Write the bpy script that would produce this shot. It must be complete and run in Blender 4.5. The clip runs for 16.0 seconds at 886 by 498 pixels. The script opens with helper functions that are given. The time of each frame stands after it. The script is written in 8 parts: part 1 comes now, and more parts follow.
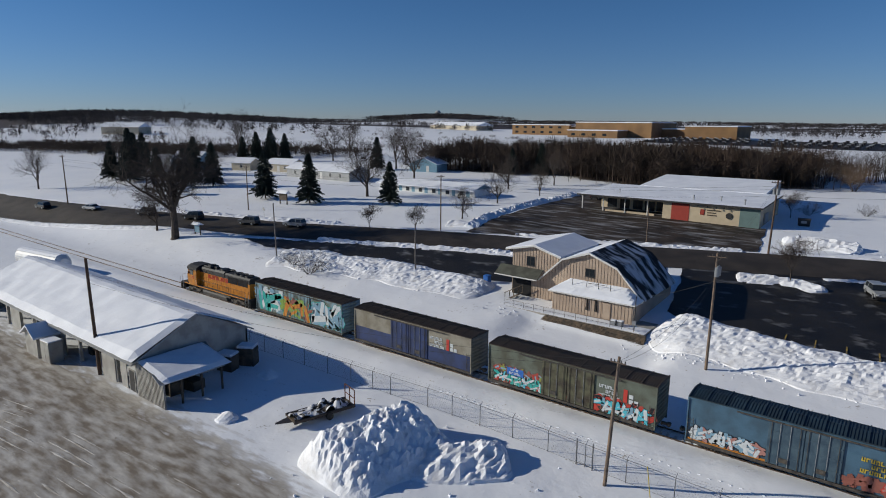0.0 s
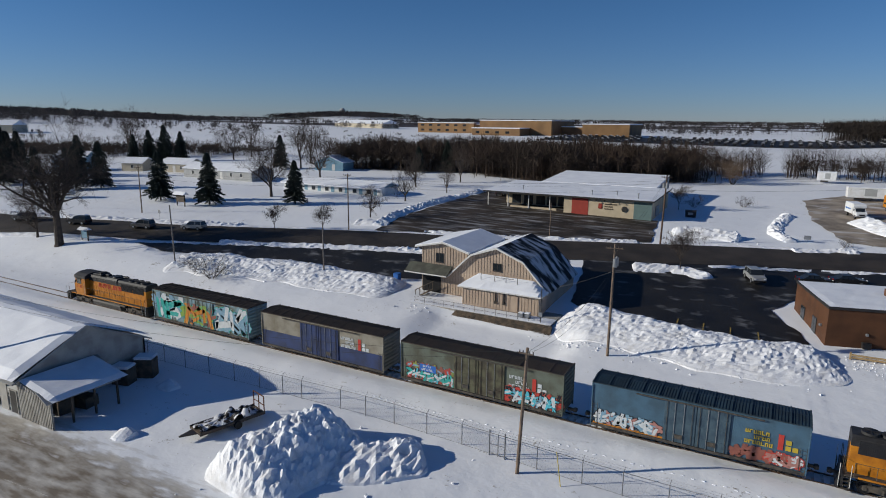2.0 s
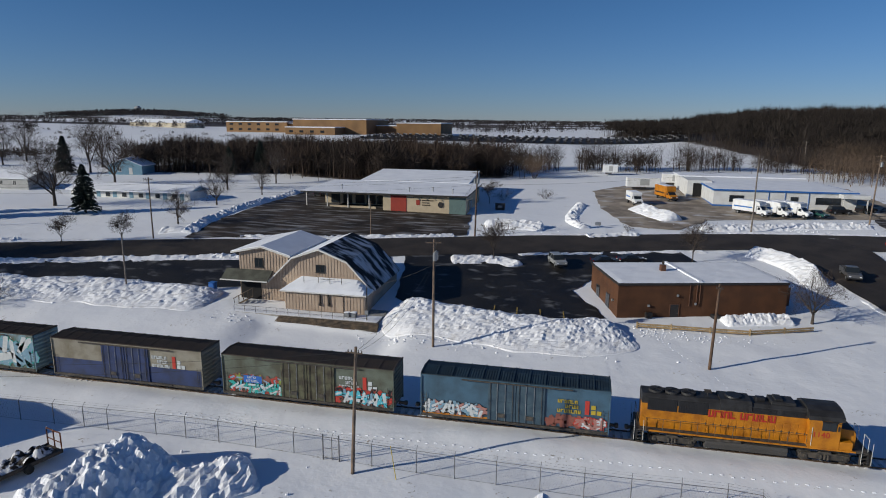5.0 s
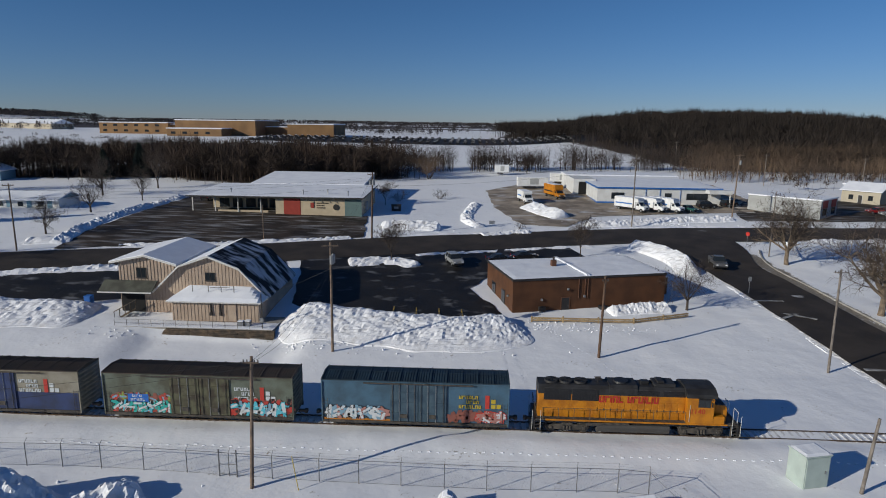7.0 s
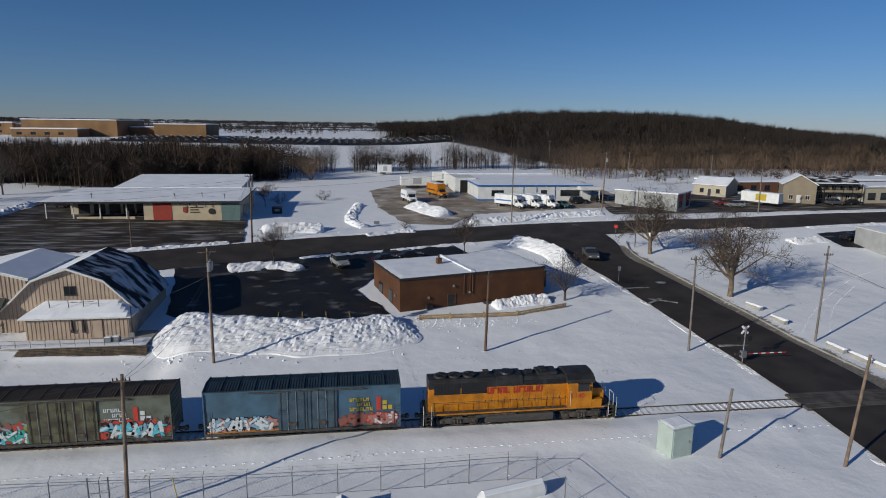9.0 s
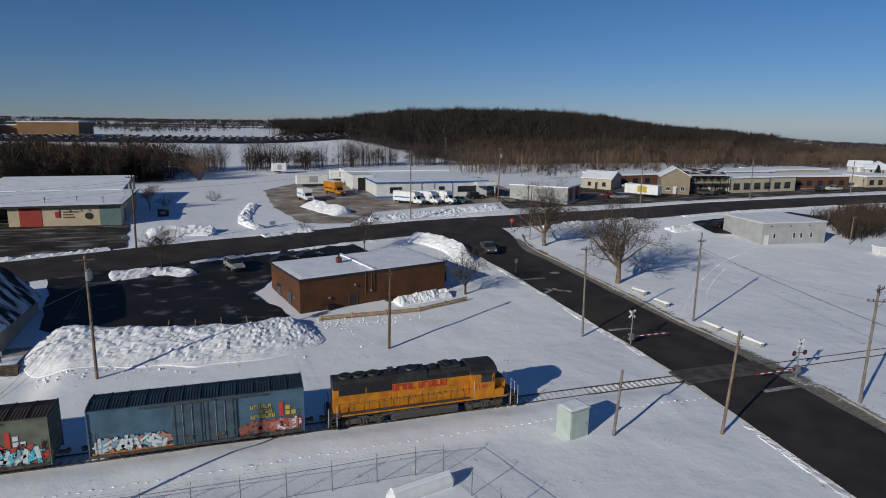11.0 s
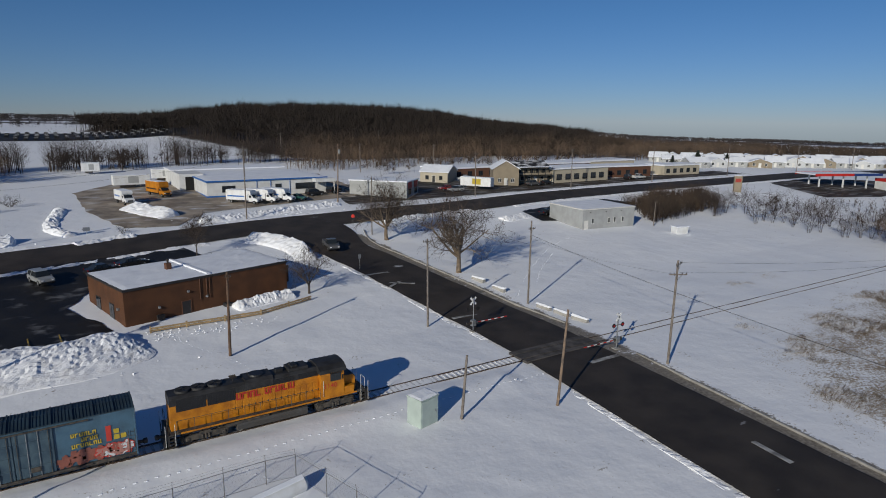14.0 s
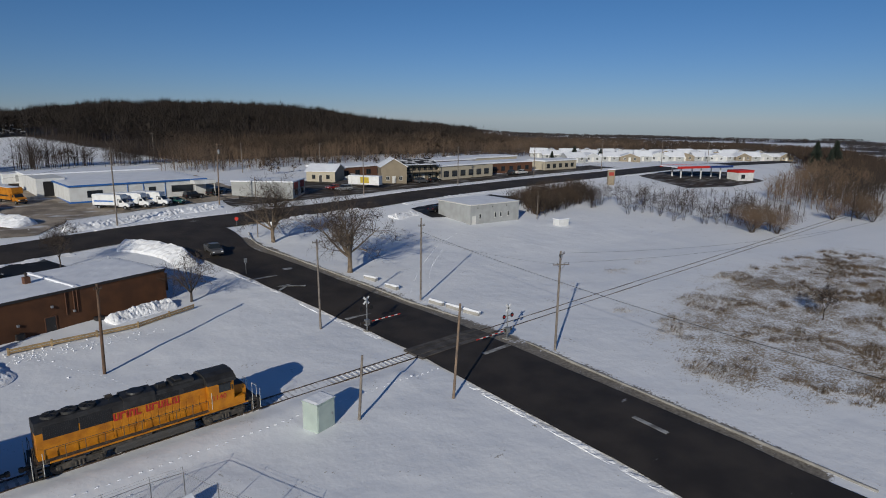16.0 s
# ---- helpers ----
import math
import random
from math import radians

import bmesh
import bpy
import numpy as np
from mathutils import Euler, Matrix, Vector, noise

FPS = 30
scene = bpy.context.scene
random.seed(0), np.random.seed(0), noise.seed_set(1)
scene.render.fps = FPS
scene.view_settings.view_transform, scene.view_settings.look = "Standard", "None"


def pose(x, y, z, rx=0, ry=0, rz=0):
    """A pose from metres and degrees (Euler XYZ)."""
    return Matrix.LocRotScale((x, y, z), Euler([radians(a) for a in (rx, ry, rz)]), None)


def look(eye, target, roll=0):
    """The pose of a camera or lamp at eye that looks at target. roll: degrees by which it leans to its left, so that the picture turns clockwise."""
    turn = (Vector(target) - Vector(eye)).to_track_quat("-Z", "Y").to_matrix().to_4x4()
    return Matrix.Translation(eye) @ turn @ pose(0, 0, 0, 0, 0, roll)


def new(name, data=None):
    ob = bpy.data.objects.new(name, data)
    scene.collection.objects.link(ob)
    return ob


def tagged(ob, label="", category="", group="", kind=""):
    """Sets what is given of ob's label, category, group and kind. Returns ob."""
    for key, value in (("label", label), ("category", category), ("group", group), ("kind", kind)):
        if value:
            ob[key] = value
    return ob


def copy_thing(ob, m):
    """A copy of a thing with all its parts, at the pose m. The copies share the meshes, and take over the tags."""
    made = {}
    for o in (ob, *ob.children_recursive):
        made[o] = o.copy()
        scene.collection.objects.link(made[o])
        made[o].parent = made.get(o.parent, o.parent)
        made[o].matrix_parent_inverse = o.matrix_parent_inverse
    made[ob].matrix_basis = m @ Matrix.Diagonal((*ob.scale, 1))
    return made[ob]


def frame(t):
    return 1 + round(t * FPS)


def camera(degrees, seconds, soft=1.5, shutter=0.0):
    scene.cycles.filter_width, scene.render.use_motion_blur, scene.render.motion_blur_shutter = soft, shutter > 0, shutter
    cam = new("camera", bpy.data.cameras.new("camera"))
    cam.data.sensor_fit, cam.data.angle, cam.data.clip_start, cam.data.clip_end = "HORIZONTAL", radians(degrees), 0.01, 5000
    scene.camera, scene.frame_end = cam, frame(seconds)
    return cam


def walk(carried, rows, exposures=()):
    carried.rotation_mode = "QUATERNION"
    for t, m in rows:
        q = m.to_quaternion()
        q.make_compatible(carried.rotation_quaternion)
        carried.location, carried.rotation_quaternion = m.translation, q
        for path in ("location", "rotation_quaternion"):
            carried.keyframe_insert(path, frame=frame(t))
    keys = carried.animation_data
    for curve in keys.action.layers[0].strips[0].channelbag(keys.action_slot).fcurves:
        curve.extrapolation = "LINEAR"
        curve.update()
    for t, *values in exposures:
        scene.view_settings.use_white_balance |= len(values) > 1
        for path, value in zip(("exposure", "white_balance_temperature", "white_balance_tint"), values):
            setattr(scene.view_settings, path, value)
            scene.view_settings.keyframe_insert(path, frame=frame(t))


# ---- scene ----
# ---- camera: it hovers in one place and turns ----
cam = camera(71.2, 16.0, 1.0)
PATH = [
    (0, pose(0, 0, 25.6, 78.37, -0.47, 37.60)),
    (0.5, pose(0, 0, 25.6, 78.30, -0.49, 35.56)),
    (1, pose(0, 0, 25.6, 78.26, -0.49, 33.86)),
    (1.5, pose(0, 0, 25.6, 78.24, -0.52, 31.66)),
    (2, pose(0, 0, 25.6, 78.26, -0.55, 29.05)),
    (2.5, pose(0, 0, 25.6, 78.25, -0.48, 26.06)),
    (3, pose(0, 0, 25.6, 78.26, -0.54, 23.01)),
    (3.5, pose(0, 0, 25.6, 78.25, -0.57, 20.04)),
    (4, pose(0, 0, 25.6, 78.25, -0.57, 17.17)),
    (6.5, pose(0, 0, 25.6, 78.49, -0.59, 5.46)),
    (7, pose(0, 0, 25.6, 78.54, -0.66, 2.72)),
    (7.5, pose(0, 0, 25.6, 78.61, -0.69, 0.09)),
    (8, pose(0, 0, 25.6, 78.62, -0.69, -2.61)),
    (8.5, pose(0, 0, 25.6, 78.64, -0.69, -5.35)),
    (9, pose(0, 0, 25.6, 78.66, -0.70, -8.04)),
    (11.5, pose(0, 0, 25.6, 78.43, -0.59, -19.82)),
    (12, pose(0, 0, 25.6, 78.37, -0.60, -22.33)),
    (12.5, pose(0, 0, 25.6, 78.34, -0.56, -24.95)),
    (13, pose(0, 0, 25.6, 78.29, -0.59, -27.48)),
    (13.5, pose(0, 0, 25.6, 78.25, -0.60, -29.88)),
    (14, pose(0, 0, 25.6, 78.23, -0.63, -32.22)),
    (14.5, pose(0, 0, 25.6, 78.20, -0.65, -34.63)),
    (15, pose(0, 0, 25.6, 78.17, -0.58, -37.29)),
    (15.5, pose(0, 0, 25.6, 78.17, -0.59, -39.97)),
    (16, pose(0, 0, 25.6, 78.15, -0.44, -42.54)),
]
walk(cam, PATH, exposures=[(0.0, -0.29, 6500, 10), (8.0, -0.43, 6500, 10), (16.0, -0.58, 6500, 10)])

# ---- daylight: low winter sun, clear sky ----
SUN_AZ, SUN_EL = radians(239), radians(20.5)      # compass-like: from +y, clockwise
world = bpy.data.worlds.new("world")
scene.world = world
world.use_nodes = True
wn = world.node_tree
sky = wn.nodes.new("ShaderNodeTexSky")
sky.sky_type = "NISHITA"
sky.sun_disc = False
sky.sun_elevation, sky.sun_rotation = SUN_EL, SUN_AZ
sky.air_density, sky.dust_density, sky.ozone_density = 0.85, 0.0, 3.5
wn.nodes["Background"].inputs["Strength"].default_value = 0.060
tint = wn.nodes.new("ShaderNodeMix")
tint.data_type, tint.blend_type = "RGBA", "MULTIPLY"
tint.inputs[0].default_value, tint.inputs[7].default_value = 1.0, (0.65, 0.97, 1.34, 1)     # clear cold air
wn.links.new(sky.outputs[0], tint.inputs[6])
# thin cold haze low over the snow, fading smoothly upwards
updir, height_in, low_air = wn.nodes.new("ShaderNodeTexCoord"), wn.nodes.new("ShaderNodeSeparateXYZ"), wn.nodes.new("ShaderNodeMapRange")
air = wn.nodes.new("ShaderNodeMix")
air.data_type = "RGBA"
air.inputs[6].default_value, air.inputs[7].default_value = (0.76, 0.91, 1.36, 1), (0.62, 0.96, 1.34, 1)
low_air.inputs[1].default_value, low_air.inputs[2].default_value = 0.0, 0.16
wn.links.new(updir.outputs["Generated"], height_in.inputs[0])
wn.links.new(height_in.outputs["Z"], low_air.inputs[0])
wn.links.new(low_air.outputs[0], air.inputs[0])
wn.links.new(air.outputs[2], tint.inputs[7])
wn.links.new(tint.outputs[2], wn.nodes["Background"].inputs["Color"])
sun = new("sun", bpy.data.lights.new("sun", "SUN"))
sun.data.energy, sun.data.angle, sun.data.color = 4.9, radians(0.55), (0.965, 0.92, 0.80)
SUN_FROM = Vector((math.sin(SUN_AZ) * math.cos(SUN_EL), math.cos(SUN_AZ) * math.cos(SUN_EL), math.sin(SUN_EL)))
sun.matrix_world = look(SUN_FROM * 300, (0, 0, 0))

# ---- materials ----
MATS = {}


def mat(name, col, rough=0.7, metal=0.0, var=0.2, scale=1.5, bump=0.15, bscale=25.0, col2=None, patch=0.5, spec=0.4, soft=0.12):
    """Two-scale procedural surface: large stains towards col2, fine grain and relief."""
    if name in MATS:
        return MATS[name]
    m = bpy.data.materials.new(name)
    m.use_nodes = True
    nt, n = m.node_tree, m.node_tree.nodes
    p = n["Principled BSDF"]
    tc = n.new("ShaderNodeTexCoord")
    big, fine = n.new("ShaderNodeTexNoise"), n.new("ShaderNodeTexNoise")
    big.inputs["Scale"].default_value, big.inputs["Detail"].default_value = scale, 6
    fine.inputs["Scale"].default_value, fine.inputs["Detail"].default_value = bscale, 4
    for q in (big, fine):
        nt.links.new(tc.outputs["Object"], q.inputs["Vector"])
    ramp = n.new("ShaderNodeMapRange")
    ramp.inputs[1].default_value, ramp.inputs[2].default_value = patch - soft, patch + soft
    nt.links.new(big.outputs[0], ramp.inputs[0])
    mix = n.new("ShaderNodeMix")
    mix.data_type = "RGBA"
    c2 = col2 or tuple(c * (1 - var) for c in col)
    mix.inputs[6].default_value, mix.inputs[7].default_value = (*col, 1), (*c2, 1)
    nt.links.new(ramp.outputs[0], mix.inputs[0])
    grain = n.new("ShaderNodeHueSaturation")
    gv = n.new("ShaderNodeMapRange")
    gv.inputs[3].default_value, gv.inputs[4].default_value = 1 - var, 1 + var
    nt.links.new(fine.outputs[0], gv.inputs[0])
    nt.links.new(gv.outputs[0], grain.inputs["Value"])
    nt.links.new(mix.outputs[2], grain.inputs["Color"])
    nt.links.new(grain.outputs[0], p.inputs["Base Color"])
    p.inputs["Roughness"].default_value, p.inputs["Metallic"].default_value = rough, metal
    p.inputs["Specular IOR Level"].default_value = spec
    if bump:
        b = n.new("ShaderNodeBump")
        b.inputs["Strength"].default_value, b.inputs["Distance"].default_value = bump, 0.05 if bump < 0.9 else 0.2
        nt.links.new(fine.outputs[0], b.inputs["Height"])
        nt.links.new(b.outputs[0], p.inputs["Normal"])
    MATS[name] = m
    return m


def glow(name, col, strength):
    m = bpy.data.materials.new(name)
    m.use_nodes = True
    p = m.node_tree.nodes["Principled BSDF"]
    p.inputs["Base Color"].default_value = (*col, 1)
    p.inputs["Emission Color"].default_value, p.inputs["Emission Strength"].default_value = (*col, 1), strength
    return m


def glass(name, col=(0.02, 0.025, 0.03)):
    if name not in MATS:
        m = bpy.data.materials.new(name)
        m.use_nodes = True
        p = m.node_tree.nodes["Principled BSDF"]
        p.inputs["Base Color"].default_value, p.inputs["Roughness"].default_value = (*col, 1), 0.05
        MATS[name] = m
    return MATS[name]


def ground_material():
    """Wind-packed snow with slush, stubble and forest floor by vertex attribute."""
    m = bpy.data.materials.new("snow_ground")
    m.use_nodes = True
    nt, n = m.node_tree, m.node_tree.nodes
    p = n["Principled BSDF"]
    tc = n.new("ShaderNodeTexCoord")

    def tex(scale, detail=6, stretch=None):
        q = n.new("ShaderNodeTexNoise")
        q.inputs["Scale"].default_value, q.inputs["Detail"].default_value = scale, detail
        if stretch:
            mp = n.new("ShaderNodeMapping")
            mp.inputs["Scale"].default_value, mp.inputs["Rotation"].default_value = stretch, (0, 0, radians(-8))
            nt.links.new(tc.outputs["Object"], mp.inputs[0])
            nt.links.new(mp.outputs[0], q.inputs["Vector"])
        else:
            nt.links.new(tc.outputs["Object"], q.inputs["Vector"])
        return q.outputs[0]

    def rng(src, a, b, c=0.0, d=1.0):
        q = n.new("ShaderNodeMapRange")
        for i, v in enumerate((a, b, c, d)):
            q.inputs[i + 1].default_value = v
        nt.links.new(src, q.inputs[0])
        return q.outputs[0]

    def math_(op, a, b):
        q = n.new("ShaderNodeMath")
        q.operation = op
        for i, v in enumerate((a, b)):
            if isinstance(v, float):
                q.inputs[i].default_value = v
            else:
                nt.links.new(v, q.inputs[i])
        return q.outputs[0]

    def blend(f, a, b):
        q = n.new("ShaderNodeMix")
        q.data_type = "RGBA"
        nt.links.new(f, q.inputs[0])
        for i, v in ((6, a), (7, b)):
            if isinstance(v, tuple):
                q.inputs[i].default_value = (*v, 1)
            else:
                nt.links.new(v, q.inputs[i])
        return q.outputs[2]

    def attr(name):
        q = n.new("ShaderNodeAttribute")
        q.attribute_name = name
        return q.outputs["Fac"]

    mid, fine, huge = tex(0.35), tex(3.0), tex(0.06)
    streak = tex(0.8, 12, (0.45, 1.5, 1.0))
    snow = blend(rng(huge, 0.35, 0.65), (0.80, 0.82, 0.86), (0.87, 0.88, 0.90))
    slush = blend(rng(streak, 0.38, 0.66), (0.22, 0.18, 0.135), (0.56, 0.53, 0.48))
    grass = blend(rng(fine, 0.35, 0.65), (0.16, 0.115, 0.07), (0.36, 0.28, 0.18))
    floor = blend(rng(mid, 0.4, 0.6), (0.040, 0.029, 0.022), (0.075, 0.056, 0.044))
    tread = blend(rng(fine, 0.3, 0.7), (0.11, 0.092, 0.072), (0.30, 0.27, 0.23))
    jag = math_("MULTIPLY", math_("SUBTRACT", streak, 0.5), 1.3)
    crumbs = tex(7.0, 4)
    jag3 = math_("MULTIPLY", math_("SUBTRACT", math_("ADD", math_("MULTIPLY", mid, 0.5), math_("ADD", math_("MULTIPLY", fine, 0.7), math_("MULTIPLY", crumbs, 0.8))), 1.0), 1.9)
    jag2 = math_("MULTIPLY", math_("SUBTRACT", math_("ADD", mid, fine), 1.0), 1.6)
    c = blend(rng(math_("ADD", attr("slush"), jag), 0.35, 0.65), snow, slush)
    c = blend(rng(math_("ADD", attr("stubble"), jag3), 0.42, 0.66), c, grass)
    c = blend(rng(math_("ADD", attr("grit"), jag2), 0.4, 0.7), c, tread)
    c = blend(rng(math_("ADD", attr("forest"), math_("MULTIPLY", jag2, 0.6)), 0.4, 0.6), c, floor)
    nt.links.new(c, p.inputs["Base Color"])
    p.inputs["Roughness"].default_value, p.inputs["Specular IOR Level"].default_value = 0.62, 0.25
    b1, b2 = n.new("ShaderNodeBump"), n.new("ShaderNodeBump")
    b1.inputs["Strength"].default_value, b1.inputs["Distance"].default_value = 0.5, 0.25
    b2.inputs["Strength"].default_value, b2.inputs["Distance"].default_value = 0.3, 0.04
    nt.links.new(mid, b1.inputs["Height"])
    nt.links.new(fine, b2.inputs["Height"])
    nt.links.new(b1.outputs[0], b2.inputs["Normal"])
    nt.links.new(b2.outputs[0], p.inputs["Normal"])
    return m


def asphalt(name, snow=0.62, col=(0.030, 0.028, 0.027), col2=(0.055, 0.05, 0.046), streaky=1.0, rough=0.75, grid=0.10, fade=0.06, cover=0.85):
    """Ploughed asphalt; snow remains where the noise passes the threshold."""
    m = mat(name, col, rough, 0, 0.25, 0.25, 0.3, 18, col2, spec=0.25)
    nt, n = m.node_tree, m.node_tree.nodes
    p = n["Principled BSDF"]
    src = p.inputs["Base Color"].links[0].from_socket
    tc, mp, q = n.new("ShaderNodeTexCoord"), n.new("ShaderNodeMapping"), n.new("ShaderNodeTexNoise")
    mp.inputs["Scale"].default_value, mp.inputs["Rotation"].default_value = (grid, grid * streaky, grid), (0, 0, radians(-18))
    q.inputs["Scale"].default_value, q.inputs["Detail"].default_value = 1.6, 9
    nt.links.new(tc.outputs["Object"], mp.inputs[0])
    nt.links.new(mp.outputs[0], q.inputs["Vector"])
    r, x = n.new("ShaderNodeMapRange"), n.new("ShaderNodeMix")
    r.inputs[1].default_value, r.inputs[2].default_value, r.inputs[4].default_value = snow, snow + fade, cover
    x.data_type = "RGBA"
    nt.links.new(q.outputs[0], r.inputs[0])
    nt.links.new(r.outputs[0], x.inputs[0])
    nt.links.new(src, x.inputs[6])
    x.inputs[7].default_value = (0.72, 0.73, 0.76, 1)
    nt.links.new(x.outputs[2], p.inputs["Base Color"])
    return m


SNOW = mat("snow", (0.84, 0.86, 0.90), 0.62, 0, 0.04, 0.5, 0.5, 4, (0.78, 0.80, 0.85), spec=0.25)
SNOW_ROUGH = mat("ploughed_snow", (0.86, 0.87, 0.90), 0.65, 0, 0.10, 0.8, 0.8, 7.0, (0.66, 0.65, 0.65), 0.62, spec=0.25)
ROOF_SNOW = mat("roof_snow", (0.84, 0.86, 0.90), 0.62, 0, 0.04, 0.4, 0.3, 6, (0.76, 0.78, 0.83), spec=0.25)
POLE_WOOD = mat("pole_wood", (0.23, 0.16, 0.11), 0.85, 0, 0.25, 2, 0.3, 30, (0.13, 0.10, 0.08))
POLE_GREY = mat("weathered_pole_wood", (0.22, 0.19, 0.165), 0.85, 0, 0.25, 2, 0.3, 30, (0.13, 0.11, 0.095))
BARK = mat("bark", (0.085, 0.065, 0.052), 0.9, 0, 0.3, 2, 0.5, 20, (0.05, 0.04, 0.034))
BARK_PALE = mat("pale_bark", (0.22, 0.165, 0.115), 0.9, 0, 0.3, 2, 0.5, 20, (0.11, 0.085, 0.065))
TWIG = mat("twigs", (0.055, 0.040, 0.032), 0.9, 0, 0.3, 1, 0, 5, (0.05, 0.038, 0.032))
TWIG_BROWN = mat("brown_twigs", (0.17, 0.115, 0.075), 0.9, 0, 0.3, 0.05, 0, 5, (0.10, 0.07, 0.05))
# distance haze mixed into the colour: paler and greyer than near twigs
TWIG_HAZED = mat("hazed_twigs", (0.060, 0.052, 0.052), 0.9, 0, 0.3, 0.01, 0, 5, (0.042, 0.036, 0.036))
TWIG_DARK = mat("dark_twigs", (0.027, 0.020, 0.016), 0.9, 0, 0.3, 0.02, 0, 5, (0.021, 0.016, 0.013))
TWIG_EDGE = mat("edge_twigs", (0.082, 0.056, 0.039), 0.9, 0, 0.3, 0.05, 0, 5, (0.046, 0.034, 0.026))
TWIG_THICKET = mat("thicket_twigs", (0.062, 0.040, 0.028), 0.9, 0, 0.3, 0.05, 0, 5, (0.04, 0.028, 0.021))
NEEDLE = mat("spruce_needles", (0.022, 0.032, 0.022), 0.8, 0, 0.3, 1, 0, 8, (0.012, 0.02, 0.015))
STEEL = mat("galvanised_steel", (0.34, 0.35, 0.36), 0.45, 0.7, 0.15, 3, 0.05, 40)
DARK_STEEL = mat("dark_steel", (0.035, 0.035, 0.036), 0.55, 0.3, 0.3, 3, 0.1, 40, (0.06, 0.045, 0.035))
BLACK = mat("black_paint", (0.02, 0.02, 0.022), 0.5, 0, 0.2, 2, 0.05, 30)
RUBBER = mat("tyre_rubber", (0.02, 0.02, 0.02), 0.9, 0, 0.2, 4, 0.2, 60)
GLASS = glass("window_glass")
WIRE = mat("wire", (0.03, 0.03, 0.03), 0.6, 0, 0.1, 5, 0, 5)
WHITE = mat("white_paint", (0.74, 0.75, 0.76), 0.55, 0, 0.06, 1.2, 0.05, 30, (0.66, 0.66, 0.65))


# ---- builders ----
def part(name, bm, material, parent=None, label=""):
    """Links a bmesh, or a Tubes builder, as one mesh object under a thing or a part."""
    me = bpy.data.meshes.new(name)
    if isinstance(bm, Tubes):
        me.from_pydata(bm.v, [], bm.f)
    else:
        bmesh.ops.recalc_face_normals(bm, faces=bm.faces)
        bm.to_mesh(me)
        bm.free()
    me.materials.append(material)
    ob = new(name, me)
    ob.parent = parent
    return tagged(ob, label)


def thing(name, label, category, m=None, group="", kind=""):
    ob = new(name)
    ob.empty_display_size = 0.2
    ob.matrix_basis = m or Matrix()
    return tagged(ob, label, category, group, kind)


class Tubes:
    """Vertex and face lists, quicker than a bmesh for many small pieces."""

    def __init__(self):
        self.v, self.f = [], []

    def seg(self, p, q, r0, r1, n=4):
        p, q = Vector(p), Vector(q)
        d = (q - p)
        if d.length < 1e-6:
            return
        d.normalize()
        a = d.orthogonal().normalized()
        b = d.cross(a)
        k = len(self.v)
        for c, r in ((p, r0), (q, r1)):
            for i in range(n):
                w = math.tau * i / n
                self.v.append(tuple(c + (a * math.cos(w) + b * math.sin(w)) * r))
        for i in range(n):
            j = (i + 1) % n
            self.f.append((k + i, k + j, k + n + j, k + n + i))
        if n > 3:
            self.f.append(tuple(k + n + i for i in range(n)))

    def sweep(self, pts, r, n=3):
        """One unbroken thin tube through the points."""
        pts = [Vector(p) for p in pts]
        d = (pts[-1] - pts[0]).normalized()
        a = d.orthogonal().normalized()
        b = d.cross(a)
        k = len(self.v)
        for p in pts:
            for i in range(n):
                w = math.tau * i / n
                self.v.append(tuple(p + (a * math.cos(w) + b * math.sin(w)) * r))
        for j in range(len(pts) - 1):
            for i in range(n):
                e = (i + 1) % n
                self.f.append((k + j * n + i, k + j * n + e, k + j * n + n + e, k + j * n + n + i))

    def tri(self, a, b, c):
        k = len(self.v)
        self.v += [tuple(a), tuple(b), tuple(c)]
        self.f.append((k, k + 1, k + 2))

    def quad(self, a, b, c, d):
        k = len(self.v)
        self.v += [tuple(a), tuple(b), tuple(c), tuple(d)]
        self.f.append((k, k + 1, k + 2, k + 3))

    def box(self, x0, x1, y0, y1, z0, z1):
        k = len(self.v)
        self.v += [(x, y, z) for z in (z0, z1) for x, y in ((x0, y0), (x1, y0), (x1, y1), (x0, y1))]
        for f in ((0, 3, 2, 1), (4, 5, 6, 7), (0, 1, 5, 4), (1, 2, 6, 5), (2, 3, 7, 6), (3, 0, 4, 7)):
            self.f.append(tuple(k + i for i in f))


def bx(bm, x0, x1, y0, y1, z0, z1, bevel=0.0, seg=1):
    vs = [bm.verts.new((x, y, z)) for z in (z0, z1) for x, y in ((x0, y0), (x1, y0), (x1, y1), (x0, y1))]
    fs = [bm.faces.new([vs[i] for i in f]) for f in ((0, 3, 2, 1), (4, 5, 6, 7), (0, 1, 5, 4), (1, 2, 6, 5), (2, 3, 7, 6), (3, 0, 4, 7))]
    if bevel:
        bmesh.ops.bevel(bm, geom=list({e for f in fs for e in f.edges}), offset=bevel, segments=seg, affect="EDGES")
    return bm


def box(x0, x1, y0, y1, z0, z1, bevel=0.0, seg=1):
    return bx(bmesh.new(), x0, x1, y0, y1, z0, z1, bevel, seg)


